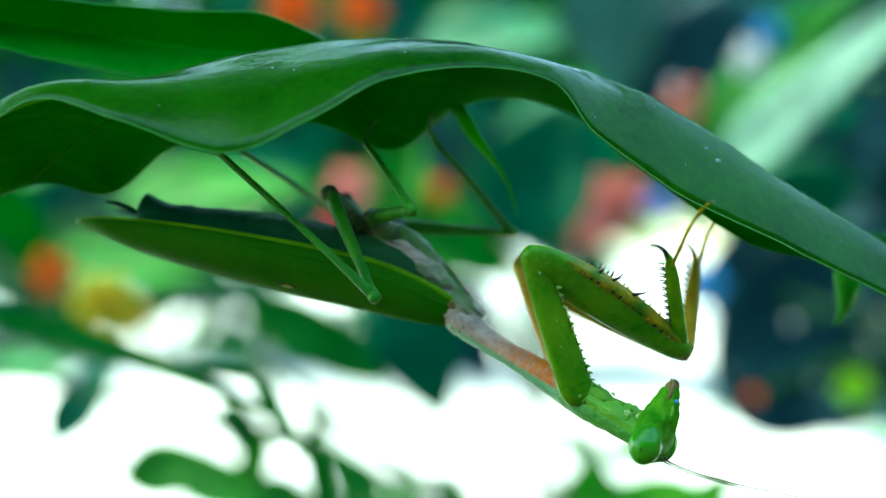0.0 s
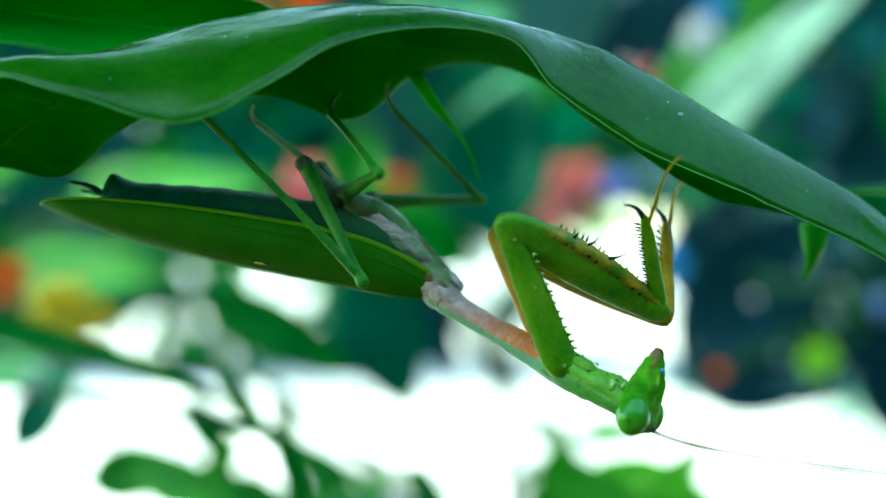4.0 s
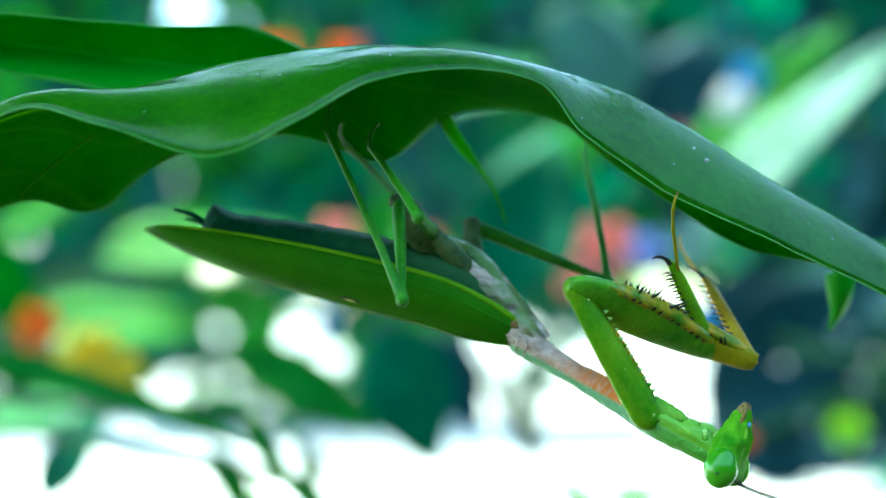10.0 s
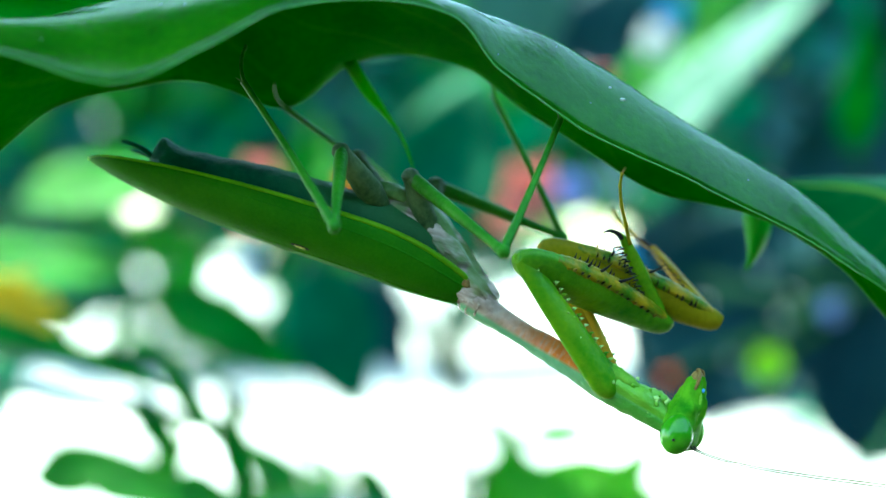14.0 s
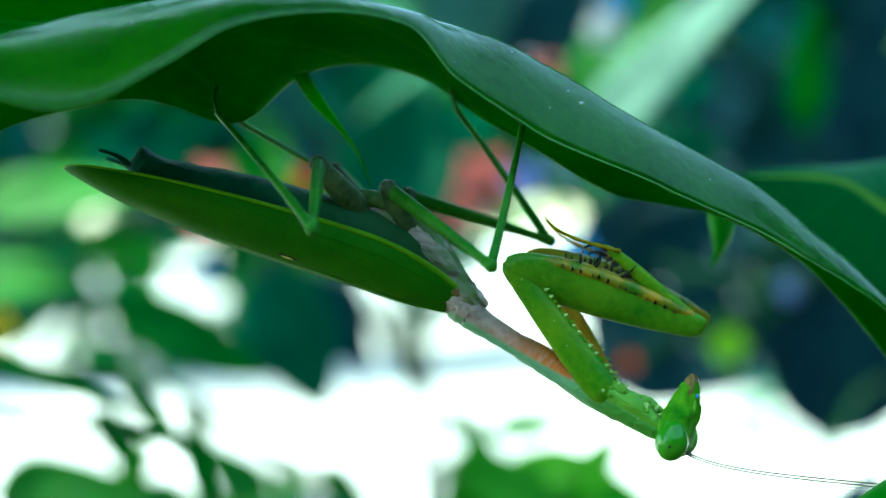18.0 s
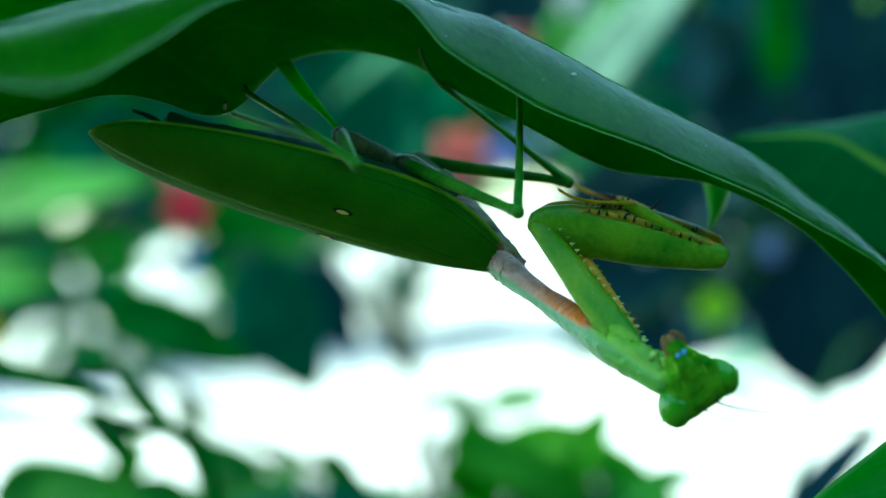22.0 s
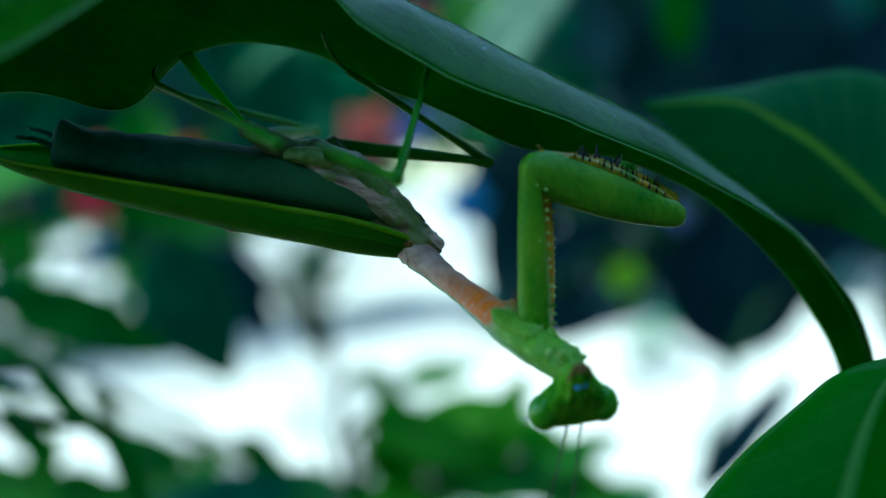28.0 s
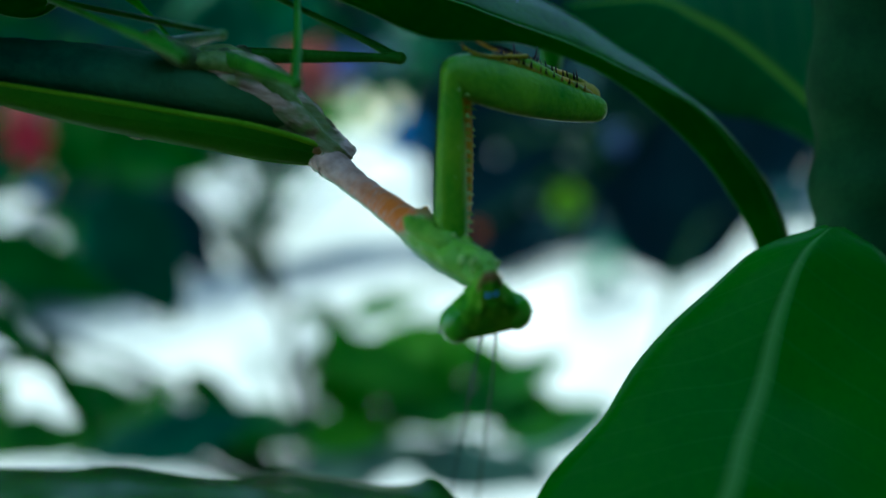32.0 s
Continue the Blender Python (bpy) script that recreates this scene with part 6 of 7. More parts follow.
    walk(MOVING["fore_coxa_far"], key_rows([(0, 17.75, 1.29, 4.30, -156.9, 51.9, -163.3), (1, 17.75, 1.29, 4.30, -156.9, 51.9, -163.3), (2, 17.75, 1.29, 4.30, -156.9, 51.9, -163.3), (2.5, 17.75, 1.29, 4.30, -156.9, 51.9, -163.3), (4.5, 18.11, 0.75, 4.27, -174.6, 50.4, -174.9), (5, 18.19, 0.62, 4.26, -179.1, 49.9, -177.7), (6, 18.32, -0.64, 3.53, 177.2, 49.7, -179.2), (7, 18.70, -2.69, 3.31, 169.2, 48.3, 175.9), (7.5, 18.88, -3.72, 3.21, 165.3, 47.5, 173.6), (8, 18.47, -1.40, 3.98, -171.1, 48.6, -176.5), (9, 18.46, -2.71, 2.92, -168.7, 47.3, -172.9), (10, 18.55, -1.72, 3.27, 178.9, 44.9, -179.4), (11, 19.40, -3.25, 2.47, 171.7, 41.5, 165.1), (12, 19.10, -3.41, 2.41, 173.4, 43.8, 165.7), (13, 20.04, -3.88, 2.32, 179.5, 43.5, 164.9), (14, 20.47, -3.46, 2.44, 177.4, 43.3, 166.5), (14.5, 20.47, -3.46, 2.44, 177.4, 43.3, 166.5), (16.5, 21.03, -2.65, 2.11, 174.8, 40.7, 169.8), (17, 21.03, -2.65, 2.11, 174.8, 40.7, 169.8), (18, 21.44, -1.79, 2.27, -176.6, 40.1, 172.0), (19, 20.91, -1.89, 2.10, -174.4, 35.7, 173.1), (20, 21.45, -0.59, 2.13, -171.4, 35.1, 176.4), (21, 21.26, -0.31, 2.11, -171.1, 36.5, 177.4), (21.5, 21.64, 1.44, 2.73, -177.4, 36.4, 178.7), (22, 15.24, 8.47, 9.05, 179.7, 48.3, -178.0), (23, 14.81, 8.86, 9.54, 174.8, 49.7, 171.1), (24, 14.84, 9.11, 9.47, 177.5, 53.3, 171.9), (25, 14.89, 9.36, 9.40, -179.8, 56.9, 173.0), (25.5, 14.89, 9.31, 9.45, 179.6, 56.9, 172.5), (26.5, 15.50, 9.79, 5.93, -153.4, 67.3, -179.4), (27.5, 15.67, 10.12, 2.90, -96.0, 70.3, -132.4), (28, 16.05, 9.69, 2.77, -96.0, 70.5, -133.6), (29, 16.05, 9.69, 2.77, -96.0, 70.5, -133.6), (30, 16.05, 9.69, 2.77, -96.0, 70.5, -133.6), (31, 17.18, 8.15, 3.49, -86.3, 71.5, -129.3), (32, 17.03, 7.94, 3.20, -85.0, 73.5, -130.6)]))
    walk(MOVING["fore_femur_far"], key_rows([(0, 6.64, -2.04, -10.49, -127.1, -13.7, 1.7), (1, 6.64, -2.04, -10.49, -127.1, -13.7, 1.7), (2, 6.64, -2.04, -10.49, -127.1, -13.7, 1.7), (2.5, 6.64, -2.04, -10.49, -127.1, -13.7, 1.7), (4.5, 6.20, -0.31, -10.19, -127.1, -13.3, 1.7), (5, 6.09, 0.13, -10.11, -127.1, -13.2, 1.7), (6, 6.15, -0.80, -10.80, -127.0, -11.4, 2.6), (7, 6.23, -1.80, -10.70, -127.2, -10.3, 2.7), (7.5, 6.26, -2.30, -10.65, -127.3, -9.8, 2.8), (8, 6.06, -2.16, -10.12, -127.8, -8.0, -2.4), (9, 5.79, -4.28, -10.89, -128.5, -7.0, -0.3), (10, 5.24, -1.87, -10.01, -128.2, -6.5, 1.3), (11, 5.80, 0.36, -9.99, -129.8, -1.4, -9.5), (12, 5.95, -0.06, -10.59, -129.8, -0.7, -9.8), (13, 6.86, -0.33, -10.62, -131.4, -0.2, -14.7), (14, 7.16, -0.26, -10.44, -130.6, -0.1, -11.8), (14.5, 7.16, -0.26, -10.44, -127.3, -0.1, -11.8), (16.5, 7.00, -0.13, -10.15, -132.5, 0.6, -6.7), (17, 7.00, -0.13, -10.15, -133.8, 0.6, -6.7), (18, 7.20, 0.21, -9.85, -140.1, 2.5, -10.3), (19, 5.76, -0.05, -8.88, -138.3, 6.4, -10.7), (20, 6.10, 0.37, -8.70, -135.7, 7.1, -9.4), (21, 6.17, 0.36, -9.08, -133.5, 6.6, -8.7), (21.5, 6.51, 1.77, -8.43, -130.9, 8.8, -3.1), (22, 2.73, 8.03, -4.97, -121.6, 9.8, 2.3), (23, 2.79, 10.75, -4.80, -160.6, 19.5, -3.8), (24, 3.74, 10.69, -5.58, -160.7, 19.8, -5.5), (25, 4.70, 10.62, -6.34, -160.9, 20.2, -7.2), (25.5, 4.70, 10.65, -6.29, -160.9, 20.2, -7.1), (26.5, 8.47, 9.72, -10.87, 173.0, 11.5, -26.2), (27.5, 11.41, 5.45, -14.81, 152.6, -4.6, -34.4), (28, 11.72, 5.15, -14.96, 152.4, -6.0, -35.1), (29, 11.72, 5.15, -14.96, 151.9, -6.0, -35.1), (30, 11.72, 5.15, -14.96, 151.4, -6.0, -35.1), (31, 13.41, 3.54, -14.34, 149.5, -6.4, -41.1), (32, 13.56, 3.88, -14.83, 149.0, -4.9, -44.4)]))
    walk(MOVING["fore_tibia_far"], key_rows([(0, 28.98, -1.39, -5.04, 84.7, 65.9, -100.4), (1, 28.98, -1.39, -5.04, 84.7, 65.9, -100.4), (2, 28.98, -1.39, -5.04, 84.7, 65.9, -100.4), (2.5, 28.98, -1.39, -5.04, 84.7, 65.9, -100.4), (4.5, 28.57, 0.37, -4.91, 74.7, 63.9, -111.5), (5, 28.48, 0.81, -4.88, 72.6, 63.3, -114.0), (6, 28.68, 0.21, -6.27, 67.8, 57.5, -119.9), (7, 28.83, -0.73, -6.59, 67.8, 54.8, -120.4), (7.5, 28.90, -1.20, -6.75, 67.8, 53.5, -120.7), (8, 28.82, -3.10, -6.91, 62.1, 50.0, -132.6), (9, 28.62, -4.41, -8.08, 52.1, 48.1, -141.0), (10, 28.09, -1.35, -7.39, 53.8, 43.5, -140.2), (11, 28.48, -3.42, -9.44, 66.2, 34.7, -138.8), (12, 28.61, -3.96, -10.32, 67.1, 36.8, -135.7), (13, 29.10, -6.19, -10.52, 65.7, 33.5, -144.4), (14, 29.68, -4.95, -10.42, 63.0, 31.9, -145.9), (14.5, 29.68, -4.95, -10.42, 63.0, 31.9, -145.9), (16.5, 29.84, -2.83, -10.41, 12.1, 22.1, 178.0), (17, 29.84, -2.83, -10.41, 12.1, 22.1, 178.0), (18, 29.80, -3.92, -10.84, 32.7, 16.4, -178.6), (19, 28.22, -4.29, -11.45, 43.3, 15.4, -170.9), (20, 28.62, -3.38, -11.55, 53.2, 18.1, -158.5), (21, 28.76, -3.09, -11.73, 52.1, 17.1, -160.3), (21.5, 29.21, 0.52, -11.95, 44.1, 20.7, -156.7), (22, 25.38, 8.93, -8.89, 43.5, 28.9, -145.6), (23, 24.42, 9.32, -12.47, 53.9, 23.6, -132.0), (24, 25.27, 8.61, -13.37, 55.0, 24.2, -131.4), (25, 26.12, 7.91, -14.27, 55.9, 24.7, -130.7), (25.5, 26.12, 7.98, -14.23, 55.7, 24.9, -130.8), (26.5, 28.63, -0.22, -15.44, 74.6, 14.4, -131.9), (27.5, 30.32, -7.51, -12.98, 94.2, 3.0, -132.0), (28, 30.43, -8.01, -12.55, 95.6, 3.1, -132.6), (29, 30.43, -8.01, -12.55, 95.6, 3.1, -132.6), (30, 30.43, -8.01, -12.55, 95.6, 3.1, -132.6), (31, 30.63, -11.48, -11.77, 96.1, 2.6, -137.7), (32, 29.94, -12.14, -12.87, 94.8, 3.6, -136.2)]))
    walk(MOVING["hind_near_coxa"], key_rows([(0, -14.66, 1.18, -9.49, 71.2, 13.0, 114.2), (1, -14.66, 1.18, -9.49, 71.2, 13.0, 114.2), (2, -14.66, 1.18, -9.49, 71.2, 13.0, 114.2), (2.5, -14.66, 1.18, -9.49, 71.2, 13.0, 114.2), (4.5, -13.96, 1.65, -9.60, 70.2, 17.5, 117.2), (5, -13.78, 1.76, -9.63, 70.1, 18.6, 118.0), (6, -13.63, 1.74, -10.14, 71.7, 17.5, 120.2), (7, -13.32, 1.91, -9.95, 71.0, 19.4, 121.1), (7.5, -13.16, 1.99, -9.85, 70.7, 20.4, 121.5), (8, -13.77, 2.25, -8.84, 71.6, 21.0, 122.8), (9, -13.54, 2.84, -9.01, 70.9, 23.7, 116.8), (10, -13.83, 2.86, -9.00, 73.0, 21.9, 120.7), (11, -13.40, 3.30, -8.89, 78.6, 18.9, 128.2), (12, -14.44, 3.30, -8.80, 78.2, 21.5, 131.5), (13, -14.34, 3.45, -8.37, 80.9, 19.0, 131.6), (14, -14.49, 3.27, -8.53, 79.3, 20.7, 131.7), (14.5, -14.49, 3.27, -8.53, 79.3, 20.7, 131.7), (16.5, -14.99, 2.95, -8.51, 81.6, 15.4, 133.6), (17, -14.99, 2.95, -8.51, 81.6, 15.4, 133.6), (18, -15.29, 2.64, -8.37, 79.9, 16.9, 135.8), (19, -15.68, 2.56, -8.48, 80.2, 15.0, 136.9), (20, -16.00, 2.19, -8.81, 79.9, 13.7, 140.5), (21, -15.93, 2.07, -8.90, 80.2, 12.0, 141.6), (21.5, -16.15, 1.50, -8.53, 75.1, 6.4, 146.2), (22, -16.23, 1.95, -8.89, 63.5, -3.9, 153.8), (23, -15.90, 1.71, -8.81, 63.9, -7.7, 153.0), (24, -15.75, 1.96, -8.94, 63.7, -8.9, 153.6), (25, -15.60, 2.21, -9.07, 63.5, -10.2, 154.3), (25.5, -15.60, 2.25, -9.06, 63.3, -10.3, 154.3), (26.5, -15.73, 0.45, -8.83, 84.2, 4.2, 144.8), (27.5, -15.64, -1.73, -8.63, 102.7, 21.3, 144.4), (28, -15.46, -1.44, -8.68, 102.6, 22.1, 143.5), (29, -15.46, -1.44, -8.68, 102.6, 22.1, 143.5), (30, -15.46, -1.44, -8.68, 102.6, 22.1, 143.5), (31, -15.36, -0.19, -8.47, 104.0, 23.9, 139.5), (32, -15.08, -0.08, -8.36, 104.0, 24.6, 138.3)]))
    walk(MOVING["hind_near_femur"], key_rows([(0, -17.66, 7.84, -11.17, -152.6, -42.6, 38.9), (1, -17.66, 7.84, -11.17, -152.6, -42.6, 38.9), (2, -17.66, 7.84, -11.17, -152.6, -42.6, 38.9), (2.5, -17.66, 7.84, -11.17, -152.6, -42.6, 38.9), (4.5, -17.22, 8.00, -11.86, -142.0, -48.1, 15.0), (5, -17.12, 8.04, -12.03, -139.7, -48.6, 8.5), (6, -17.22, 7.93, -12.40, -135.6, -52.6, 6.9), (7, -16.97, 7.96, -12.44, -128.0, -55.2, -10.9), (7.5, -16.84, 7.98, -12.46, -125.2, -55.6, -20.3), (8, -17.57, 8.14, -11.54, -129.9, -54.6, -10.4), (9, -16.63, 8.97, -12.03, -156.8, -47.7, 54.5), (10, -17.38, 8.84, -11.80, -158.6, -46.5, 58.0), (11, -17.80, 8.87, -11.32, -159.9, -40.2, 61.9), (12, -19.06, 8.53, -11.55, -158.7, -41.5, 65.0), (13, -19.05, 8.76, -10.81, -159.0, -35.8, 66.4), (14, -19.16, 8.51, -11.19, -159.6, -37.3, 69.1), (14.5, -19.16, 8.51, -11.19, -159.6, -37.3, 69.1), (16.5, -19.97, 8.19, -10.50, -160.6, -32.6, 73.6), (17, -19.97, 8.19, -10.50, -160.6, -32.6, 73.6), (18, -20.44, 7.64, -10.54, -161.4, -34.1, 76.1), (19, -20.98, 7.50, -10.42, -162.6, -31.8, 76.9), (20, -21.62, 6.83, -10.58, -164.5, -31.2, 82.0), (21, -21.67, 6.63, -10.47, -164.5, -30.9, 81.6), (21.5, -22.35, 5.65, -9.36, -164.5, -33.6, 87.2), (22, -22.95, 5.25, -8.37, -166.5, -42.4, 92.7), (23, -22.52, 5.08, -7.81, -165.8, -35.5, 89.4), (24, -22.38, 5.25, -7.78, -165.4, -34.2, 87.9), (25, -22.25, 5.41, -7.74, -164.9, -33.0, 86.5), (25.5, -22.25, 5.45, -7.72, -164.9, -33.3, 86.5), (26.5, -21.83, 4.76, -9.38, -166.8, -10.0, 80.6), (27.5, -21.32, 2.34, -11.35, -172.8, 12.4, 76.2), (28, -21.04, 2.69, -11.51, -173.4, 11.3, 75.3), (29, -21.04, 2.69, -11.51, -173.4, 11.3, 75.3), (30, -21.04, 2.69, -11.51, -173.4, 11.3, 75.3), (31, -20.58, 4.26, -11.51, -173.0, 12.3, 69.1), (32, -20.17, 4.45, -11.48, -173.0, 10.1, 67.9)]))
    walk(MOVING["hind_near_tibia"], key_rows([(0, -7.64, 15.93, 0.68, 159.1, 27.7, -174.0), (1, -7.64, 15.93, 0.68, 159.1, 27.7, -174.0), (2, -7.64, 15.93, 0.68, 159.1, 27.7, -174.0), (2.5, -7.64, 15.93, 0.68, 159.1, 27.7, -174.0), (4.5, -6.06, 10.98, 1.02, 134.9, 31.8, 161.1), (5, -5.68, 9.74, 1.10, 130.0, 32.1, 154.8), (6, -6.66, 9.21, 1.49, 141.0, 42.4, 164.3), (7, -7.25, 6.10, 1.81, 133.6, 39.6, 156.5), (7.5, -7.56, 4.55, 1.97, 130.2, 38.0, 152.9), (8, -7.59, 6.31, 2.73, 130.7, 42.5, 151.3), (9, -9.78, 18.55, 0.91, -171.2, 46.0, -155.0), (10, -10.99, 19.06, 0.89, -170.0, 43.7, -153.2), (11, -11.50, 20.66, -0.01, -157.9, 35.9, -142.8), (12, -13.52, 20.41, 0.05, -158.6, 33.6, -141.1), (13, -13.36, 21.76, -0.57, -160.1, 30.6, -143.7), (14, -14.20, 21.51, -0.58, -167.3, 32.8, -148.6), (14.5, -14.20, 21.51, -0.58, -167.3, 32.8, -148.6), (16.5, -15.80, 22.32, -1.07, -158.9, 27.0, -140.7), (17, -15.80, 22.32, -1.07, -158.9, 27.0, -140.7), (18, -16.96, 21.71, -0.74, -157.5, 27.0, -137.6), (19, -17.61, 21.99, -1.21, -155.9, 25.6, -136.7), (20, -19.55, 21.65, -1.51, -150.9, 25.3, -130.6), (21, -19.48, 21.49, -1.49, -148.6, 24.3, -128.7), (21.5, -21.64, 20.20, 0.32, -151.6, 27.0, -125.5), (22, -23.56, 18.17, 3.42, -154.5, 38.5, -121.2), (23, -22.36, 19.33, 2.35, -147.1, 36.5, -118.4), (24, -21.87, 19.70, 2.06, -145.5, 36.3, -118.1), (25, -21.36, 20.06, 1.79, -143.8, 36.0, -117.8), (25.5, -21.36, 20.06, 1.89, -144.0, 36.2, -117.9), (26.5, -19.01, 21.76, -6.35, -133.9, 14.2, -121.9), (27.5, -17.25, 18.94, -15.09, -120.5, -4.7, -126.6), (28, -16.68, 19.28, -14.92, -120.4, -3.9, -127.4), (29, -16.68, 19.28, -14.92, -120.4, -3.9, -127.4), (30, -16.68, 19.28, -14.92, -120.4, -3.9, -127.4), (31, -14.46, 20.23, -15.23, -120.6, -4.8, -132.4), (32, -13.69, 20.42, -14.54, -122.9, -4.1, -135.9)]))
    walk(MOVING["hind_far_coxa"], key_rows([(0, -13.46, -4.09, -8.62, 123.3, 42.6, -154.7), (1, -13.46, -4.09, -8.62, 123.3, 42.6, -154.7), (2, -13.46, -4.09, -8.62, 123.3, 42.6, -154.7), (2.5, -13.46, -4.09, -8.62, 123.3, 42.6, -154.7), (4.5, -13.15, -4.63, -9.31, 119.9, 47.2, -161.8), (5, -13.08, -4.77, -9.48, 118.8, 48.3, -163.7), (6, -12.81, -4.88, -10.12, 116.4, 46.0, -164.4), (7, -12.58, -5.05, -10.02, 115.4, 47.1, -166.3), (7.5, -12.46, -5.14, -9.97, 114.9, 47.7, -167.3), (8, -13.03, -5.21, -9.01, 113.4, 47.0, -169.5), (9, -13.45, -4.48, -8.99, 119.2, 51.2, -170.2), (10, -13.45, -4.70, -9.14, 115.2, 47.6, -171.6), (11, -13.04, -5.10, -9.41, 107.1, 37.1, -176.7), (12, -14.00, -5.49, -9.63, 106.5, 39.8, -177.2), (13, -14.02, -5.33, -9.24, 106.4, 36.3, -177.9), (14, -13.99, -5.51, -9.37, 106.9, 39.1, -177.0), (14.5, -13.99, -5.51, -9.37, 106.9, 39.1, -177.0), (16.5, -13.84, -5.59, -9.23, 105.1, 32.9, -174.5), (17, -13.84, -5.59, -9.23, 105.1, 32.9, -174.5), (18, -13.87, -6.05, -9.19, 104.2, 35.0, -173.8), (19, -14.38, -6.06, -9.44, 102.2, 32.1, -173.4), (20, -14.06, -6.49, -9.88, 100.1, 30.6, -171.7), (21, -13.75, -6.58, -9.85, 98.6, 27.5, -170.6), (21.5, -12.90, -6.60, -10.39, 90.6, 27.0, -167.6), (22, -11.85, -4.67, -12.73, 74.1, 27.7, -165.7), (23, -11.41, -4.40, -12.36, 73.2, 25.4, -161.7), (24, -11.22, -4.13, -12.53, 71.2, 22.8, -160.5), (25, -11.04, -3.86, -12.70, 69.1, 20.3, -159.3), (25.5, -11.04, -3.80, -12.71, 68.9, 20.4, -159.4), (26.5, -12.36, -7.37, -9.52, 95.0, 15.0, -162.3), (27.5, -13.15, -9.52, -5.86, 120.5, 12.0, -162.2), (28, -13.09, -9.31, -5.87, 121.6, 13.3, -162.9), (29, -13.09, -9.31, -5.87, 121.6, 13.3, -162.9), (30, -13.09, -9.31, -5.87, 121.6, 13.3, -162.9), (31, -14.12, -8.25, -5.43, 123.2, 13.6, -168.4), (32, -14.14, -8.13, -5.51, 125.0, 15.5, -168.4)]))
    walk(MOVING["hind_far_femur"], key_rows([(0, -18.44, -6.45, -13.70, 168.3, 4.1, -103.1), (1, -18.44, -6.45, -13.70, 168.3, 4.1, -103.1), (2, -18.44, -6.45, -13.70, 168.3, 4.1, -103.1), (2.5, -18.44, -6.45, -13.70, 168.3, 4.1, -103.1), (4.5, -17.98, -6.23, -14.80, 175.0, 8.6, -88.2), (5, -17.87, -6.17, -15.08, 176.6, 9.7, -84.5), (6, -17.83, -6.28, -15.51, 173.3, 14.2, -89.6), (7, -17.54, -6.26, -15.51, 172.6, 13.4, -91.8), (7.5, -17.39, -6.25, -15.51, 172.3, 13.1, -92.9), (8, -18.06, -6.14, -14.49, 168.7, 16.9, -102.4), (9, -18.08, -5.28, -14.83, 165.7, 11.1, -107.6), (10, -18.46, -5.44, -14.67, 172.7, 5.0, -91.2), (11, -19.01, -5.44, -13.93, 176.0, 5.6, -82.2), (12, -19.75, -5.77, -14.44, 178.8, 2.1, -72.2), (13, -20.06, -5.55, -13.68, 177.4, 2.8, -72.8), (14, -19.80, -5.81, -14.10, 177.6, 2.6, -72.0), (14.5, -19.80, -5.81, -14.10, 177.6, 2.6, -72.0), (16.5, -20.11, -6.19, -13.31, 176.2, 8.1, -72.6), (17, -20.11, -6.19, -13.31, 176.2, 8.1, -72.6), (18, -19.97, -6.71, -13.50, 173.2, 5.6, -77.8), (19, -20.69, -6.79, -13.43, 174.3, 7.2, -77.5), (20, -20.45, -7.42, -13.70, 174.1, 6.9, -77.3), (21, -20.31, -7.67, -13.31, 175.5, 6.4, -75.0), (21.5, -19.43, -8.03, -13.80, 172.7, 15.5, -77.6), (22, -18.29, -6.30, -16.21, 166.7, 29.4, -86.2), (23, -17.84, -6.52, -15.57, 166.1, 32.7, -90.1), (24, -17.73, -6.43, -15.44, 167.7, 33.1, -88.9), (25, -17.62, -6.35, -15.30, 169.4, 33.5, -87.7), (25.5, -17.62, -6.27, -15.33, 169.4, 33.8, -87.7), (26.5, -19.24, -9.57, -11.46, 176.7, 14.6, -77.2), (27.5, -20.13, -11.77, -7.42, 174.3, -5.1, -70.5), (28, -20.07, -11.46, -7.60, 174.8, -5.7, -71.8), (29, -20.07, -11.46, -7.60, 174.8, -5.7, -71.8), (30, -20.07, -11.46, -7.60, 174.8, -5.7, -71.8), (31, -21.26, -9.71, -7.19, 173.6, -3.5, -76.4), (32, -21.22, -9.59, -7.52, 173.3, -4.2, -79.3)]))
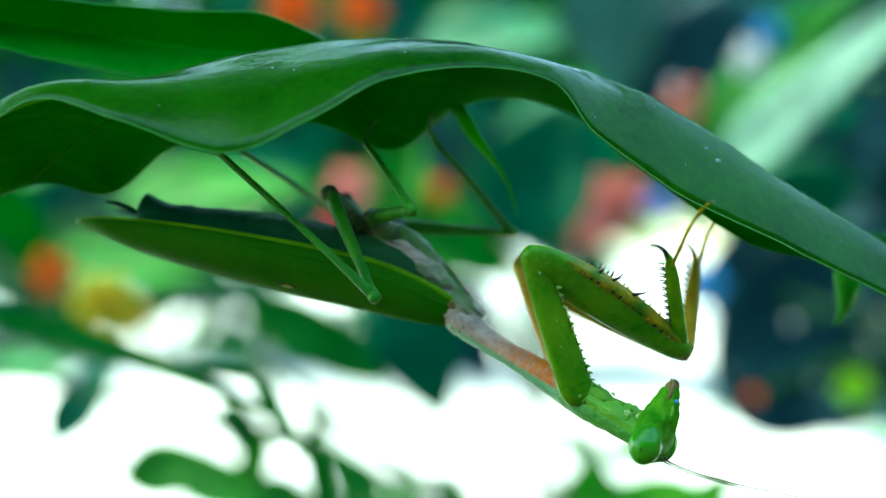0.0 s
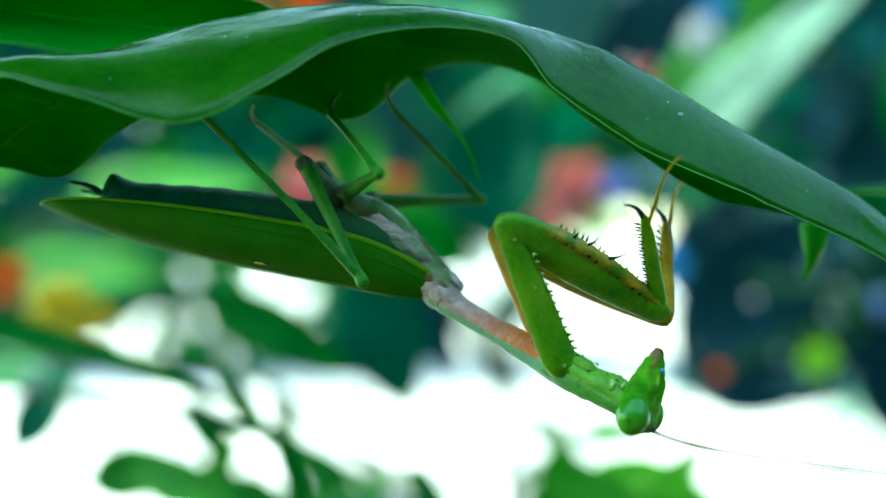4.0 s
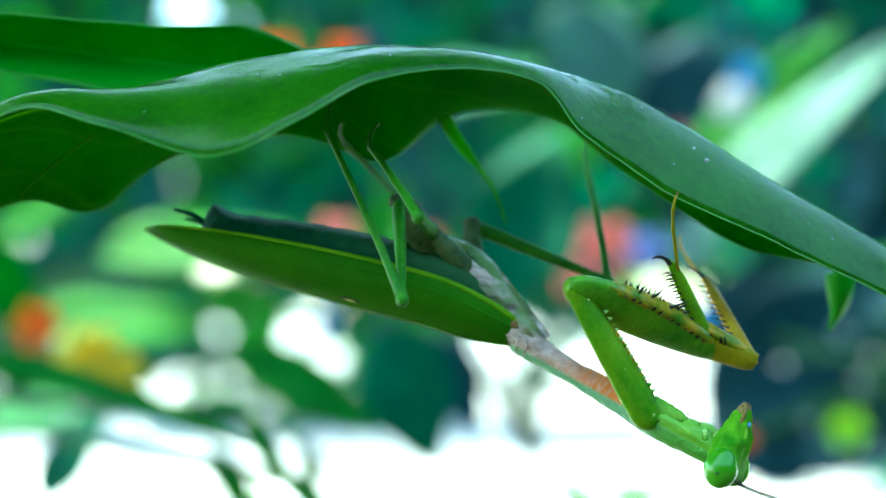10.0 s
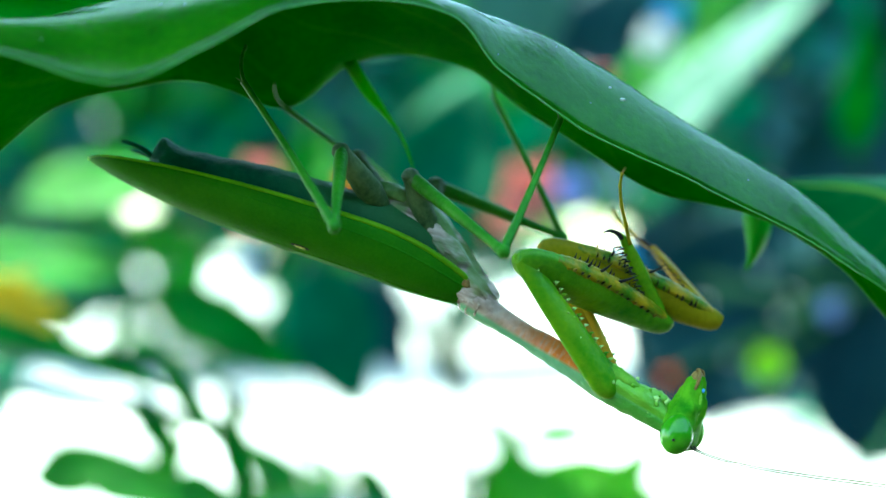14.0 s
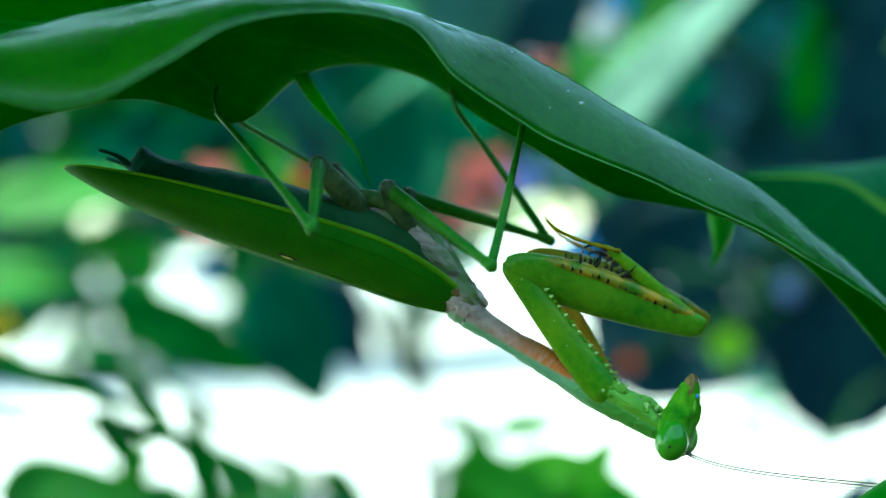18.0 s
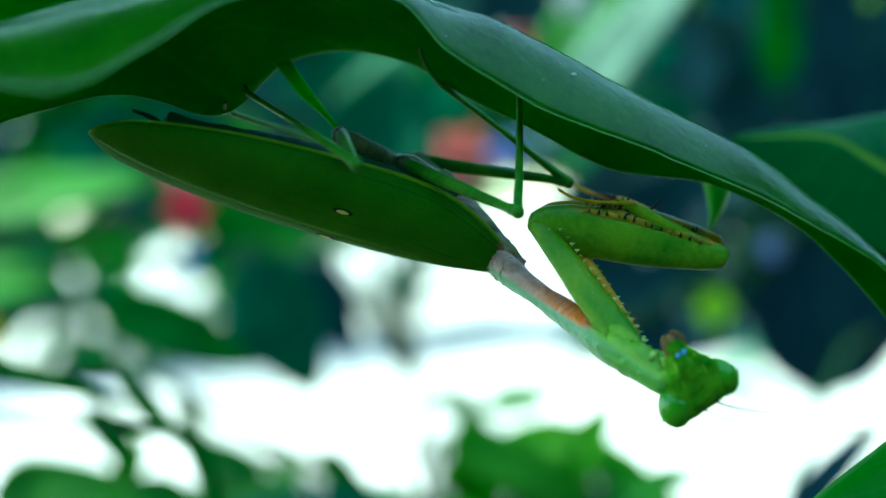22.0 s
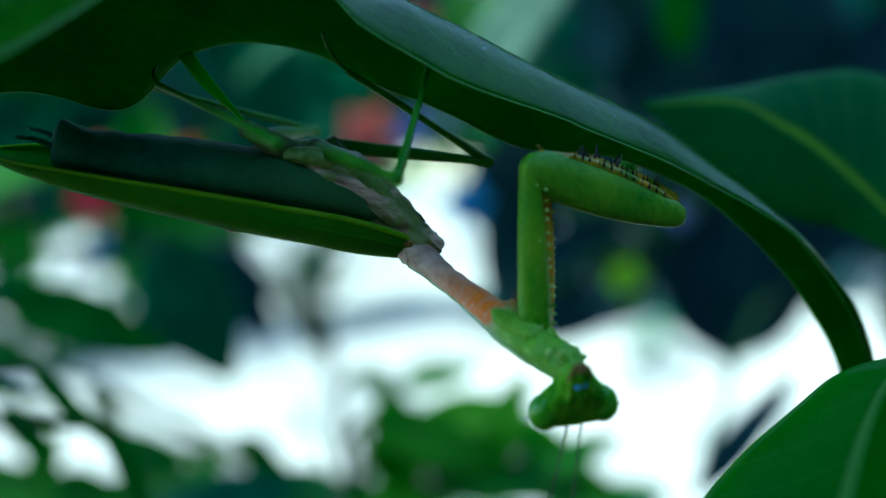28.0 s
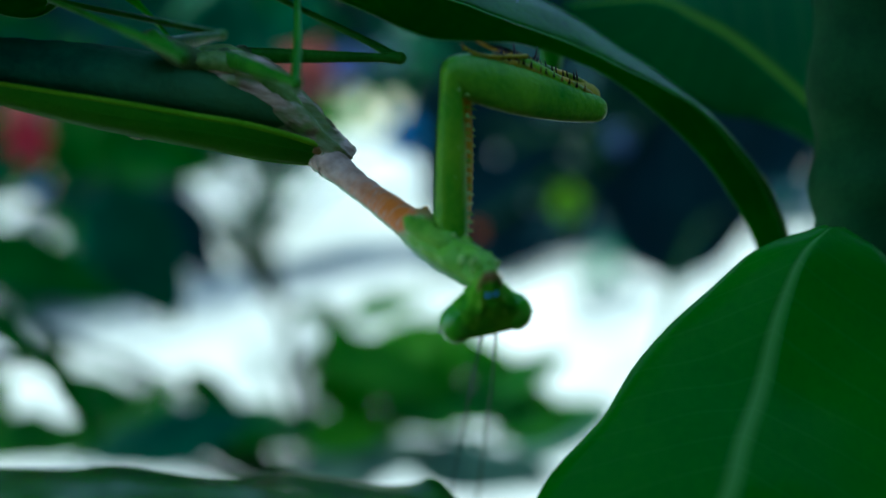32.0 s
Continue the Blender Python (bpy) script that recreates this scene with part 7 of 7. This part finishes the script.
    walk(MOVING["hind_far_tibia"], key_rows([(0, -22.40, -23.45, -14.96, 104.2, 0.3, 110.9), (1, -22.40, -23.45, -14.96, 104.2, 0.3, 110.9), (2, -22.40, -23.45, -14.96, 104.2, 0.3, 110.9), (2.5, -22.40, -23.45, -14.96, 104.2, 0.3, 110.9), (4.5, -17.44, -23.36, -17.39, 105.0, 1.9, 103.2), (5, -16.21, -23.34, -18.02, 105.1, 2.4, 101.2), (6, -17.71, -23.25, -19.80, 106.1, 0.5, 98.8), (7, -18.06, -23.27, -19.57, 105.4, 2.7, 101.2), (7.5, -18.24, -23.28, -19.46, 105.1, 3.8, 102.4), (8, -21.66, -22.49, -19.59, 105.4, 0.2, 102.4), (9, -23.29, -21.65, -18.21, 108.2, 1.2, 95.8), (10, -18.83, -22.87, -16.20, 107.8, 6.2, 111.6), (11, -16.63, -22.69, -15.63, 109.1, 2.4, 113.0), (12, -14.40, -22.42, -15.09, 111.1, 3.4, 123.0), (13, -14.90, -22.25, -14.55, 113.3, 3.3, 125.5), (14, -14.41, -22.45, -14.88, 112.9, 3.0, 127.0), (14.5, -14.41, -22.45, -14.88, 112.9, 3.0, 127.0), (16.5, -14.94, -22.72, -15.78, 112.7, -1.2, 131.5), (17, -14.94, -22.72, -15.78, 112.7, -1.2, 131.5), (18, -16.29, -23.73, -15.22, 111.4, -0.6, 131.4), (19, -16.92, -23.74, -15.61, 109.8, -0.5, 125.4), (20, -16.62, -24.37, -15.82, 108.4, -1.9, 128.6), (21, -15.80, -24.46, -15.25, 108.1, -1.0, 130.0), (21.5, -15.81, -24.51, -18.48, 103.0, -9.3, 130.6), (22, -17.28, -21.52, -24.80, 90.1, -25.3, 137.7), (23, -17.87, -21.25, -25.02, 90.2, -27.5, 132.7), (24, -17.44, -21.09, -24.99, 89.8, -27.0, 131.6), (25, -17.02, -20.93, -24.95, 89.5, -26.6, 130.6), (25.5, -17.02, -20.81, -25.06, 89.3, -26.8, 130.6), (26.5, -15.62, -25.48, -15.70, 104.1, -6.6, 133.9), (27.5, -14.32, -28.20, -5.88, 122.4, 9.8, 139.7), (28, -14.63, -28.00, -5.87, 121.9, 9.9, 138.5), (29, -14.63, -28.00, -5.87, 121.9, 9.9, 138.5), (30, -14.63, -28.00, -5.87, 121.9, 9.9, 138.5), (31, -17.16, -26.69, -6.13, 120.9, 10.6, 126.6), (32, -17.99, -26.74, -6.25, 121.3, 9.6, 127.1)]))
    walk(MOVING["mid_near_coxa"], key_rows([(0, -8.01, -1.03, -7.90, 74.0, 19.6, 128.7), (1, -8.01, -1.03, -7.90, 74.0, 19.6, 128.7), (2, -8.01, -1.03, -7.90, 74.0, 19.6, 128.7), (2.5, -8.01, -1.03, -7.90, 74.0, 19.6, 128.7), (4.5, -7.19, -0.70, -7.71, 77.6, 17.7, 134.1), (5, -6.98, -0.62, -7.67, 78.4, 17.2, 135.4), (6, -6.61, -0.55, -8.43, 80.8, 12.0, 138.6), (7, -6.71, -0.08, -8.17, 80.2, 16.8, 141.0), (7.5, -6.77, 0.16, -8.05, 80.1, 19.3, 142.2), (8, -7.64, 0.47, -7.10, 80.3, 22.0, 143.0), (9, -7.17, 0.32, -7.11, 82.2, 18.9, 137.6), (10, -7.69, 0.75, -7.35, 81.6, 22.6, 140.3), (11, -5.89, 0.37, -7.24, 72.3, 40.4, 129.7), (12, -6.83, 0.77, -7.47, 72.2, 43.9, 132.8), (13, -6.69, 0.75, -7.29, 76.3, 40.4, 134.9), (14, -6.86, 0.64, -7.15, 75.1, 40.6, 134.9), (14.5, -6.86, 0.64, -7.15, 75.1, 40.6, 134.9), (16.5, -7.12, 0.37, -7.26, 77.2, 34.8, 137.2), (17, -7.12, 0.37, -7.26, 77.2, 34.8, 137.2), (18, -7.33, 0.33, -7.04, 76.5, 35.1, 139.8), (19, -7.39, 0.18, -7.16, 77.1, 31.6, 140.9), (20, -7.50, 0.15, -7.54, 78.2, 28.0, 145.6), (21, -7.26, 0.07, -7.67, 78.6, 25.9, 146.8), (21.5, -7.41, 0.23, -7.58, 73.5, 18.9, 151.2), (22, -7.37, 1.51, -8.14, 62.9, 2.4, 161.7), (23, -7.34, 1.28, -8.20, 62.5, -0.0, 160.4), (24, -7.02, 1.51, -8.44, 62.3, -2.3, 161.1), (25, -6.69, 1.74, -8.67, 62.1, -4.6, 161.9), (25.5, -6.69, 1.78, -8.66, 61.9, -4.7, 161.9), (26.5, -7.13, -0.97, -7.99, 83.7, 11.2, 153.3), (27.5, -7.33, -3.28, -6.83, 105.5, 27.9, 156.5), (28, -7.27, -3.11, -6.82, 105.6, 29.7, 156.1), (29, -7.27, -3.11, -6.82, 105.6, 29.7, 156.1), (30, -7.27, -3.11, -6.82, 105.6, 29.7, 156.1), (31, -7.28, -2.55, -6.36, 107.0, 33.9, 152.2), (32, -7.17, -2.46, -6.12, 107.3, 33.7, 151.2)]))
    walk(MOVING["mid_near_femur"], key_rows([(0, -12.43, 4.49, -10.41, -164.4, -4.5, 68.0), (1, -12.43, 4.49, -10.41, -164.4, -4.5, 68.0), (2, -12.43, 4.49, -10.41, -164.4, -4.5, 68.0), (2.5, -12.43, 4.49, -10.41, -164.4, -4.5, 68.0), (4.5, -12.15, 4.43, -9.99, -165.8, -1.8, 73.5), (5, -12.08, 4.42, -9.88, -166.2, -1.1, 74.9), (6, -12.11, 4.31, -9.98, -166.8, -1.2, 78.4), (7, -12.28, 4.43, -10.34, -168.1, -1.0, 80.3), (7.5, -12.36, 4.50, -10.52, -168.7, -0.9, 81.2), (8, -13.19, 4.66, -9.91, -171.4, -1.1, 85.2), (9, -12.41, 5.11, -9.53, -170.2, -0.4, 84.3), (10, -13.01, 5.17, -10.23, -170.9, -8.1, 84.5), (11, -9.54, 4.77, -12.09, -159.9, -13.9, 59.4), (12, -10.50, 4.74, -12.68, -152.2, -16.5, 37.7), (13, -10.72, 4.80, -12.15, -151.3, -19.9, 36.8), (14, -10.88, 4.67, -12.03, -151.0, -20.0, 37.3), (14.5, -10.88, 4.67, -12.03, -151.0, -20.0, 37.3), (16.5, -11.64, 4.55, -11.55, -150.0, -20.0, 36.8), (17, -11.64, 4.55, -11.55, -150.0, -20.0, 36.8), (18, -12.01, 4.29, -11.36, -149.6, -20.1, 36.6), (19, -12.34, 4.21, -11.09, -150.1, -19.6, 36.7), (20, -12.96, 3.88, -11.07, -149.3, -20.4, 35.5), (21, -12.90, 3.77, -10.95, -150.0, -19.0, 37.7), (21.5, -13.63, 3.64, -10.01, -144.9, -20.9, 41.5), (22, -14.49, 3.85, -8.46, -139.1, -30.8, 50.5), (23, -14.41, 3.79, -8.20, -143.9, -30.1, 56.7), (24, -14.10, 3.93, -8.13, -146.1, -31.0, 59.8), (25, -13.79, 4.07, -8.06, -148.5, -31.7, 63.0), (25.5, -13.79, 4.11, -8.04, -148.4, -32.0, 62.9), (26.5, -13.65, 2.32, -9.44, -160.5, -10.8, 62.8), (27.5, -13.41, -0.65, -10.34, -173.0, 9.2, 60.3), (28, -13.23, -0.47, -10.53, -173.6, 9.0, 60.7), (29, -13.23, -0.47, -10.53, -173.6, 9.0, 60.7), (30, -13.23, -0.47, -10.53, -173.6, 9.0, 60.7), (31, -12.79, 0.35, -10.55, -173.6, 10.1, 56.2), (32, -12.64, 0.54, -10.28, -173.4, 9.7, 57.6)]))
    walk(MOVING["mid_near_tibia"], key_rows([(0, -5.32, 22.04, -8.91, -136.9, 28.5, -124.1), (1, -5.32, 22.04, -8.91, -136.9, 28.5, -124.1), (2, -5.32, 22.04, -8.91, -136.9, 28.5, -124.1), (2.5, -5.32, 22.04, -8.91, -136.9, 28.5, -124.1), (4.5, -6.76, 22.61, -9.40, -134.7, 26.8, -122.1), (5, -7.12, 22.75, -9.52, -134.2, 26.4, -121.5), (6, -8.29, 22.91, -9.58, -137.5, 28.2, -123.0), (7, -9.07, 23.15, -10.01, -137.9, 28.0, -124.0), (7.5, -9.46, 23.27, -10.23, -138.1, 28.0, -124.5), (8, -11.59, 23.59, -9.54, -137.9, 27.9, -125.4), (9, -10.53, 24.02, -9.39, -137.0, 26.2, -126.4), (10, -11.20, 23.89, -7.55, -141.8, 28.6, -130.0), (11, -0.15, 20.64, -7.54, -125.9, 25.9, -110.1), (12, 3.91, 15.87, -7.27, -107.7, 64.2, -79.9), (13, 3.59, 15.48, -5.68, -110.6, 69.6, -85.0), (14, 3.33, 15.48, -5.53, -114.9, 67.3, -88.2), (14.5, 3.33, 15.48, -5.53, -114.9, 67.3, -88.2), (16.5, 2.66, 15.24, -5.05, -126.7, 68.1, -100.0), (17, 2.66, 15.24, -5.05, -126.7, 68.1, -100.0), (18, 2.32, 14.92, -4.82, -130.9, 66.6, -102.7), (19, 2.01, 14.90, -4.71, -136.6, 63.7, -109.0), (20, 1.54, 14.22, -4.44, -142.6, 68.4, -113.6), (21, 1.31, 14.76, -4.75, -136.8, 66.1, -106.9), (21.5, -0.33, 15.40, -3.23, -142.0, 66.5, -106.8), (22, -4.11, 16.44, 1.28, -129.2, 76.5, -88.4), (23, -5.38, 17.53, 1.33, -111.2, 68.5, -72.2), (24, -5.92, 18.00, 1.63, -105.0, 65.5, -66.7), (25, -6.46, 18.47, 1.93, -100.1, 62.3, -62.5), (25.5, -6.46, 18.46, 2.02, -99.8, 62.5, -62.2), (26.5, -5.14, 18.89, -5.89, -114.1, 45.0, -80.6), (27.5, -4.12, 15.65, -13.37, -115.8, 24.9, -86.4), (28, -4.05, 15.89, -13.51, -114.8, 25.0, -86.1), (29, -4.05, 15.89, -13.51, -114.8, 25.0, -86.1), (30, -4.05, 15.89, -13.51, -114.8, 25.0, -86.1), (31, -2.38, 15.90, -13.87, -117.4, 21.2, -96.1), (32, -2.61, 16.36, -13.49, -119.6, 20.4, -102.4)]))
    walk(MOVING["mid_far_coxa"], key_rows([(0, -9.02, -0.70, -6.76, -178.6, 44.6, -112.5), (1, -9.02, -0.70, -6.76, -178.6, 44.6, -112.5), (2, -9.02, -0.70, -6.76, -178.6, 44.6, -112.5), (2.5, -9.02, -0.70, -6.76, -178.6, 44.6, -112.5), (4.5, -7.65, -1.40, -6.61, 164.2, 46.4, -124.3), (5, -7.31, -1.58, -6.58, 160.0, 46.7, -127.4), (6, -6.63, -1.92, -7.59, 141.2, 41.8, -138.6), (7, -6.66, -2.80, -7.89, 129.3, 44.4, -150.3), (7.5, -6.67, -3.24, -8.04, 123.6, 45.2, -156.5), (8, -7.72, -3.65, -7.53, 139.7, 65.1, -150.4), (9, -8.15, -3.15, -7.58, 155.0, 68.2, -140.8), (10, -8.00, -3.33, -7.73, 148.0, 67.3, -146.1), (11, -6.40, -3.79, -7.73, 129.7, 57.2, -161.1), (12, -6.78, -4.09, -7.70, 138.0, 66.8, -153.8), (13, -6.59, -4.00, -7.34, 139.8, 64.8, -153.2), (14, -6.72, -4.06, -7.28, 144.3, 67.8, -148.3), (14.5, -6.72, -4.06, -7.28, 144.3, 67.8, -148.3), (16.5, -6.90, -3.83, -7.31, 133.9, 58.2, -154.5), (17, -6.90, -3.83, -7.31, 133.9, 58.2, -154.5), (18, -6.74, -4.09, -6.99, 132.0, 59.1, -154.2), (19, -6.78, -3.78, -6.68, 142.5, 61.6, -144.1), (20, -6.50, -4.06, -7.47, 125.7, 53.5, -154.5), (21, -6.14, -3.93, -7.20, 135.7, 59.1, -146.4), (21.5, -5.90, -3.66, -8.08, 108.0, 45.2, -157.8), (22, -5.42, -1.58, -9.71, 85.9, 41.3, -159.9), (23, -5.67, -1.38, -9.48, 86.5, 39.8, -156.1), (24, -5.31, -0.99, -9.59, 85.4, 37.7, -153.9), (25, -4.95, -0.60, -9.70, 83.9, 35.6, -151.8), (25.5, -4.95, -0.55, -9.70, 83.6, 35.7, -152.0), (26.5, -5.76, -4.17, -7.86, 115.5, 32.2, -148.9), (27.5, -6.30, -6.50, -5.19, 144.1, 26.3, -141.4), (28, -6.35, -6.53, -5.17, 145.9, 28.7, -141.9), (29, -6.35, -6.53, -5.17, 145.9, 28.7, -141.9), (30, -6.35, -6.53, -5.17, 145.9, 28.7, -141.9), (31, -6.97, -6.10, -4.68, 149.8, 30.9, -145.1), (32, -7.05, -6.04, -4.61, 150.2, 31.1, -145.8)]))
    walk(MOVING["mid_far_femur"], key_rows([(0, -11.06, -5.63, -12.02, -162.3, 16.5, -39.8), (1, -11.06, -5.63, -12.02, -162.3, 16.5, -39.8), (2, -11.06, -5.63, -12.02, -162.3, 16.5, -39.8), (2.5, -11.06, -5.63, -12.02, -162.3, 16.5, -39.8), (4.5, -10.56, -5.66, -12.03, -166.3, 20.1, -48.3), (5, -10.44, -5.67, -12.03, -167.4, 20.9, -50.5), (6, -10.83, -5.62, -12.58, -168.3, 23.0, -50.9), (7, -11.29, -5.44, -13.10, -155.5, 9.2, -16.8), (7.5, -11.51, -5.34, -13.37, -152.4, 1.2, -1.8), (8, -10.46, -5.20, -14.34, -152.2, -4.8, -2.5), (9, -10.31, -4.91, -14.55, -153.3, -3.7, -6.2), (10, -10.40, -4.94, -14.65, -152.8, -5.2, -5.0), (11, -10.24, -5.11, -14.03, -156.6, -0.6, -20.5), (12, -9.44, -5.39, -14.59, -160.7, 2.9, -30.0), (13, -9.44, -5.44, -14.13, -160.0, 4.2, -26.2), (14, -9.13, -5.55, -14.23, -159.3, 3.6, -24.7), (14.5, -9.13, -5.55, -14.23, -159.3, 3.6, -24.7), (16.5, -10.47, -5.53, -13.68, -153.5, 2.0, -5.6), (17, -10.47, -5.53, -13.68, -153.5, 2.0, -5.6), (18, -10.20, -5.76, -13.43, -153.4, 4.0, -5.5), (19, -9.68, -5.87, -13.27, -155.6, 9.7, -13.0), (20, -10.53, -5.98, -13.49, -152.3, 7.9, -1.7), (21, -9.35, -6.07, -13.64, -155.6, 10.8, -13.9), (21.5, -10.79, -5.65, -13.40, -143.6, 6.1, 15.5), (22, -10.72, -3.52, -14.65, -131.1, -1.8, 22.5), (23, -10.93, -3.71, -14.28, -131.3, -4.1, 21.0), (24, -10.62, -3.59, -14.18, -131.0, 0.9, 11.2), (25, -10.32, -3.48, -14.07, -132.1, 6.1, 1.4), (25.5, -10.32, -3.41, -14.08, -131.8, 6.1, 1.5), (26.5, -11.13, -7.41, -11.82, -154.3, 6.7, 4.1), (27.5, -11.55, -10.70, -8.51, -177.3, 9.4, 4.2), (28, -11.53, -10.59, -8.77, -177.6, 8.7, 3.5), (29, -11.53, -10.59, -8.77, -177.6, 8.7, 3.5), (30, -11.53, -10.59, -8.77, -177.6, 8.7, 3.5), (31, -12.25, -9.78, -8.53, -179.1, 9.9, -3.3), (32, -12.36, -9.65, -8.48, 179.6, 9.3, -12.9)]))
    walk(MOVING["mid_far_tibia"], key_rows([(0, 2.93, -17.30, -17.42, 108.3, 17.1, 126.2), (1, 2.93, -17.30, -17.42, 108.3, 17.1, 126.2), (2, 2.93, -17.30, -17.42, 108.3, 17.1, 126.2), (2.5, 2.93, -17.30, -17.42, 108.3, 17.1, 126.2), (4.5, 1.27, -18.96, -18.55, 109.9, 15.0, 129.4), (5, 0.84, -19.37, -18.82, 110.3, 14.4, 130.2), (6, 0.20, -19.18, -20.02, 111.3, 14.5, 132.5), (7, 5.04, -10.35, -15.86, 127.6, 44.7, 147.9), (7.5, 7.47, -5.95, -13.77, 141.8, 57.9, 161.9), (8, 8.45, -6.04, -12.75, -134.4, 64.1, -112.2), (9, 8.54, -6.97, -13.31, -154.3, 62.4, -136.4), (10, 8.45, -6.60, -12.93, -164.6, 59.3, -146.7), (11, 7.55, -11.77, -13.85, 168.0, 57.8, -174.8), (12, 7.00, -14.87, -15.55, 155.5, 51.7, 174.9), (13, 7.57, -13.80, -15.52, 139.9, 42.0, 157.0), (14, 8.10, -13.46, -15.42, 140.1, 40.3, 159.2), (14.5, 8.10, -13.46, -15.42, 140.1, 40.3, 159.2), (16.5, 8.43, -7.38, -14.35, 141.7, 35.0, 163.6), (17, 8.43, -7.38, -14.35, 141.7, 35.0, 163.6), (18, 8.67, -7.58, -14.74, 140.9, 33.0, 166.3), (19, 8.57, -10.08, -16.49, 139.2, 29.9, 166.8), (20, 8.28, -6.53, -16.10, 139.1, 29.4, 170.2), (21, 8.77, -10.55, -17.19, 139.3, 29.2, 171.4), (21.5, 7.41, -0.60, -15.42, 132.1, 24.6, 176.0), (22, 6.83, 3.74, -14.06, 115.9, 21.7, 178.7), (23, 6.76, 3.10, -12.92, 126.8, 28.0, -174.0), (24, 7.68, 0.04, -14.48, 133.7, 30.8, -169.8), (25, 8.57, -3.01, -16.08, 141.3, 33.4, -165.3), (25.5, 8.57, -2.93, -16.10, 141.0, 33.5, -165.5), (26.5, 7.37, -6.08, -13.99, 149.6, 21.2, -172.2), (27.5, 7.15, -9.31, -11.60, 164.3, 18.9, -176.7), (28, 7.22, -9.43, -11.63, 164.7, 19.1, -177.5), (29, 7.22, -9.43, -11.63, 164.7, 19.1, -177.5), (30, 7.22, -9.43, -11.63, 164.7, 19.1, -177.5), (31, 6.43, -10.87, -11.81, 165.1, 18.6, 176.7), (32, 5.91, -13.84, -11.56, -166.1, 9.3, -164.5)]))
    for side, bends in (("near", ((0, 22), (10, 14), (14.5, 8), (16.5, -5), (18, -28), (32, -28))), ("far", ((0, 6), (8, 0), (11, -18), (32, -22)))):
        s = 1 if side == "near" else -1
        walk(MOVING["fore_tarsus_" + side], key_rows([(t, 13.6, -0.3 * s, -0.35, 0, bend, 0) for t, bend in bends]))
    for name, y in (("antenna_near", 0.75), ("antenna_far", -0.75)):
        walk(MOVING[name], key_rows([(t, 1.2, y, 2.7, 0, 0, turn) for t, turn in ((0, -20), (21, -20), (23, 0), (25.5, 5), (27.5, 24), (32, 24))]))
    walk(main_leaf, key_rows([(0, 0.00, 0.00, 0.00, 0.00, 0.00, 0.00), (11, 0.00, 0.00, 0.00, 0.00, 0.00, 0.00), (13, -0.20, -2.24, -0.19, -3.05, -0.10, 1.88), (20, -0.95, -5.53, -0.42, -3.89, 0.14, 4.12), (22, -1.10, -7.22, -0.22, -5.72, 0.55, 5.16), (24, -0.92, -7.89, 0.40, -7.79, 1.22, 6.84), (28, -0.69, -9.06, -0.41, -9.24, 0.50, 8.94), (30, -1.89, -5.20, 0.36, -9.50, 0.10, 7.20), (32, -1.89, -5.20, 0.36, -9.50, 0.10, 7.20)]))


motions()
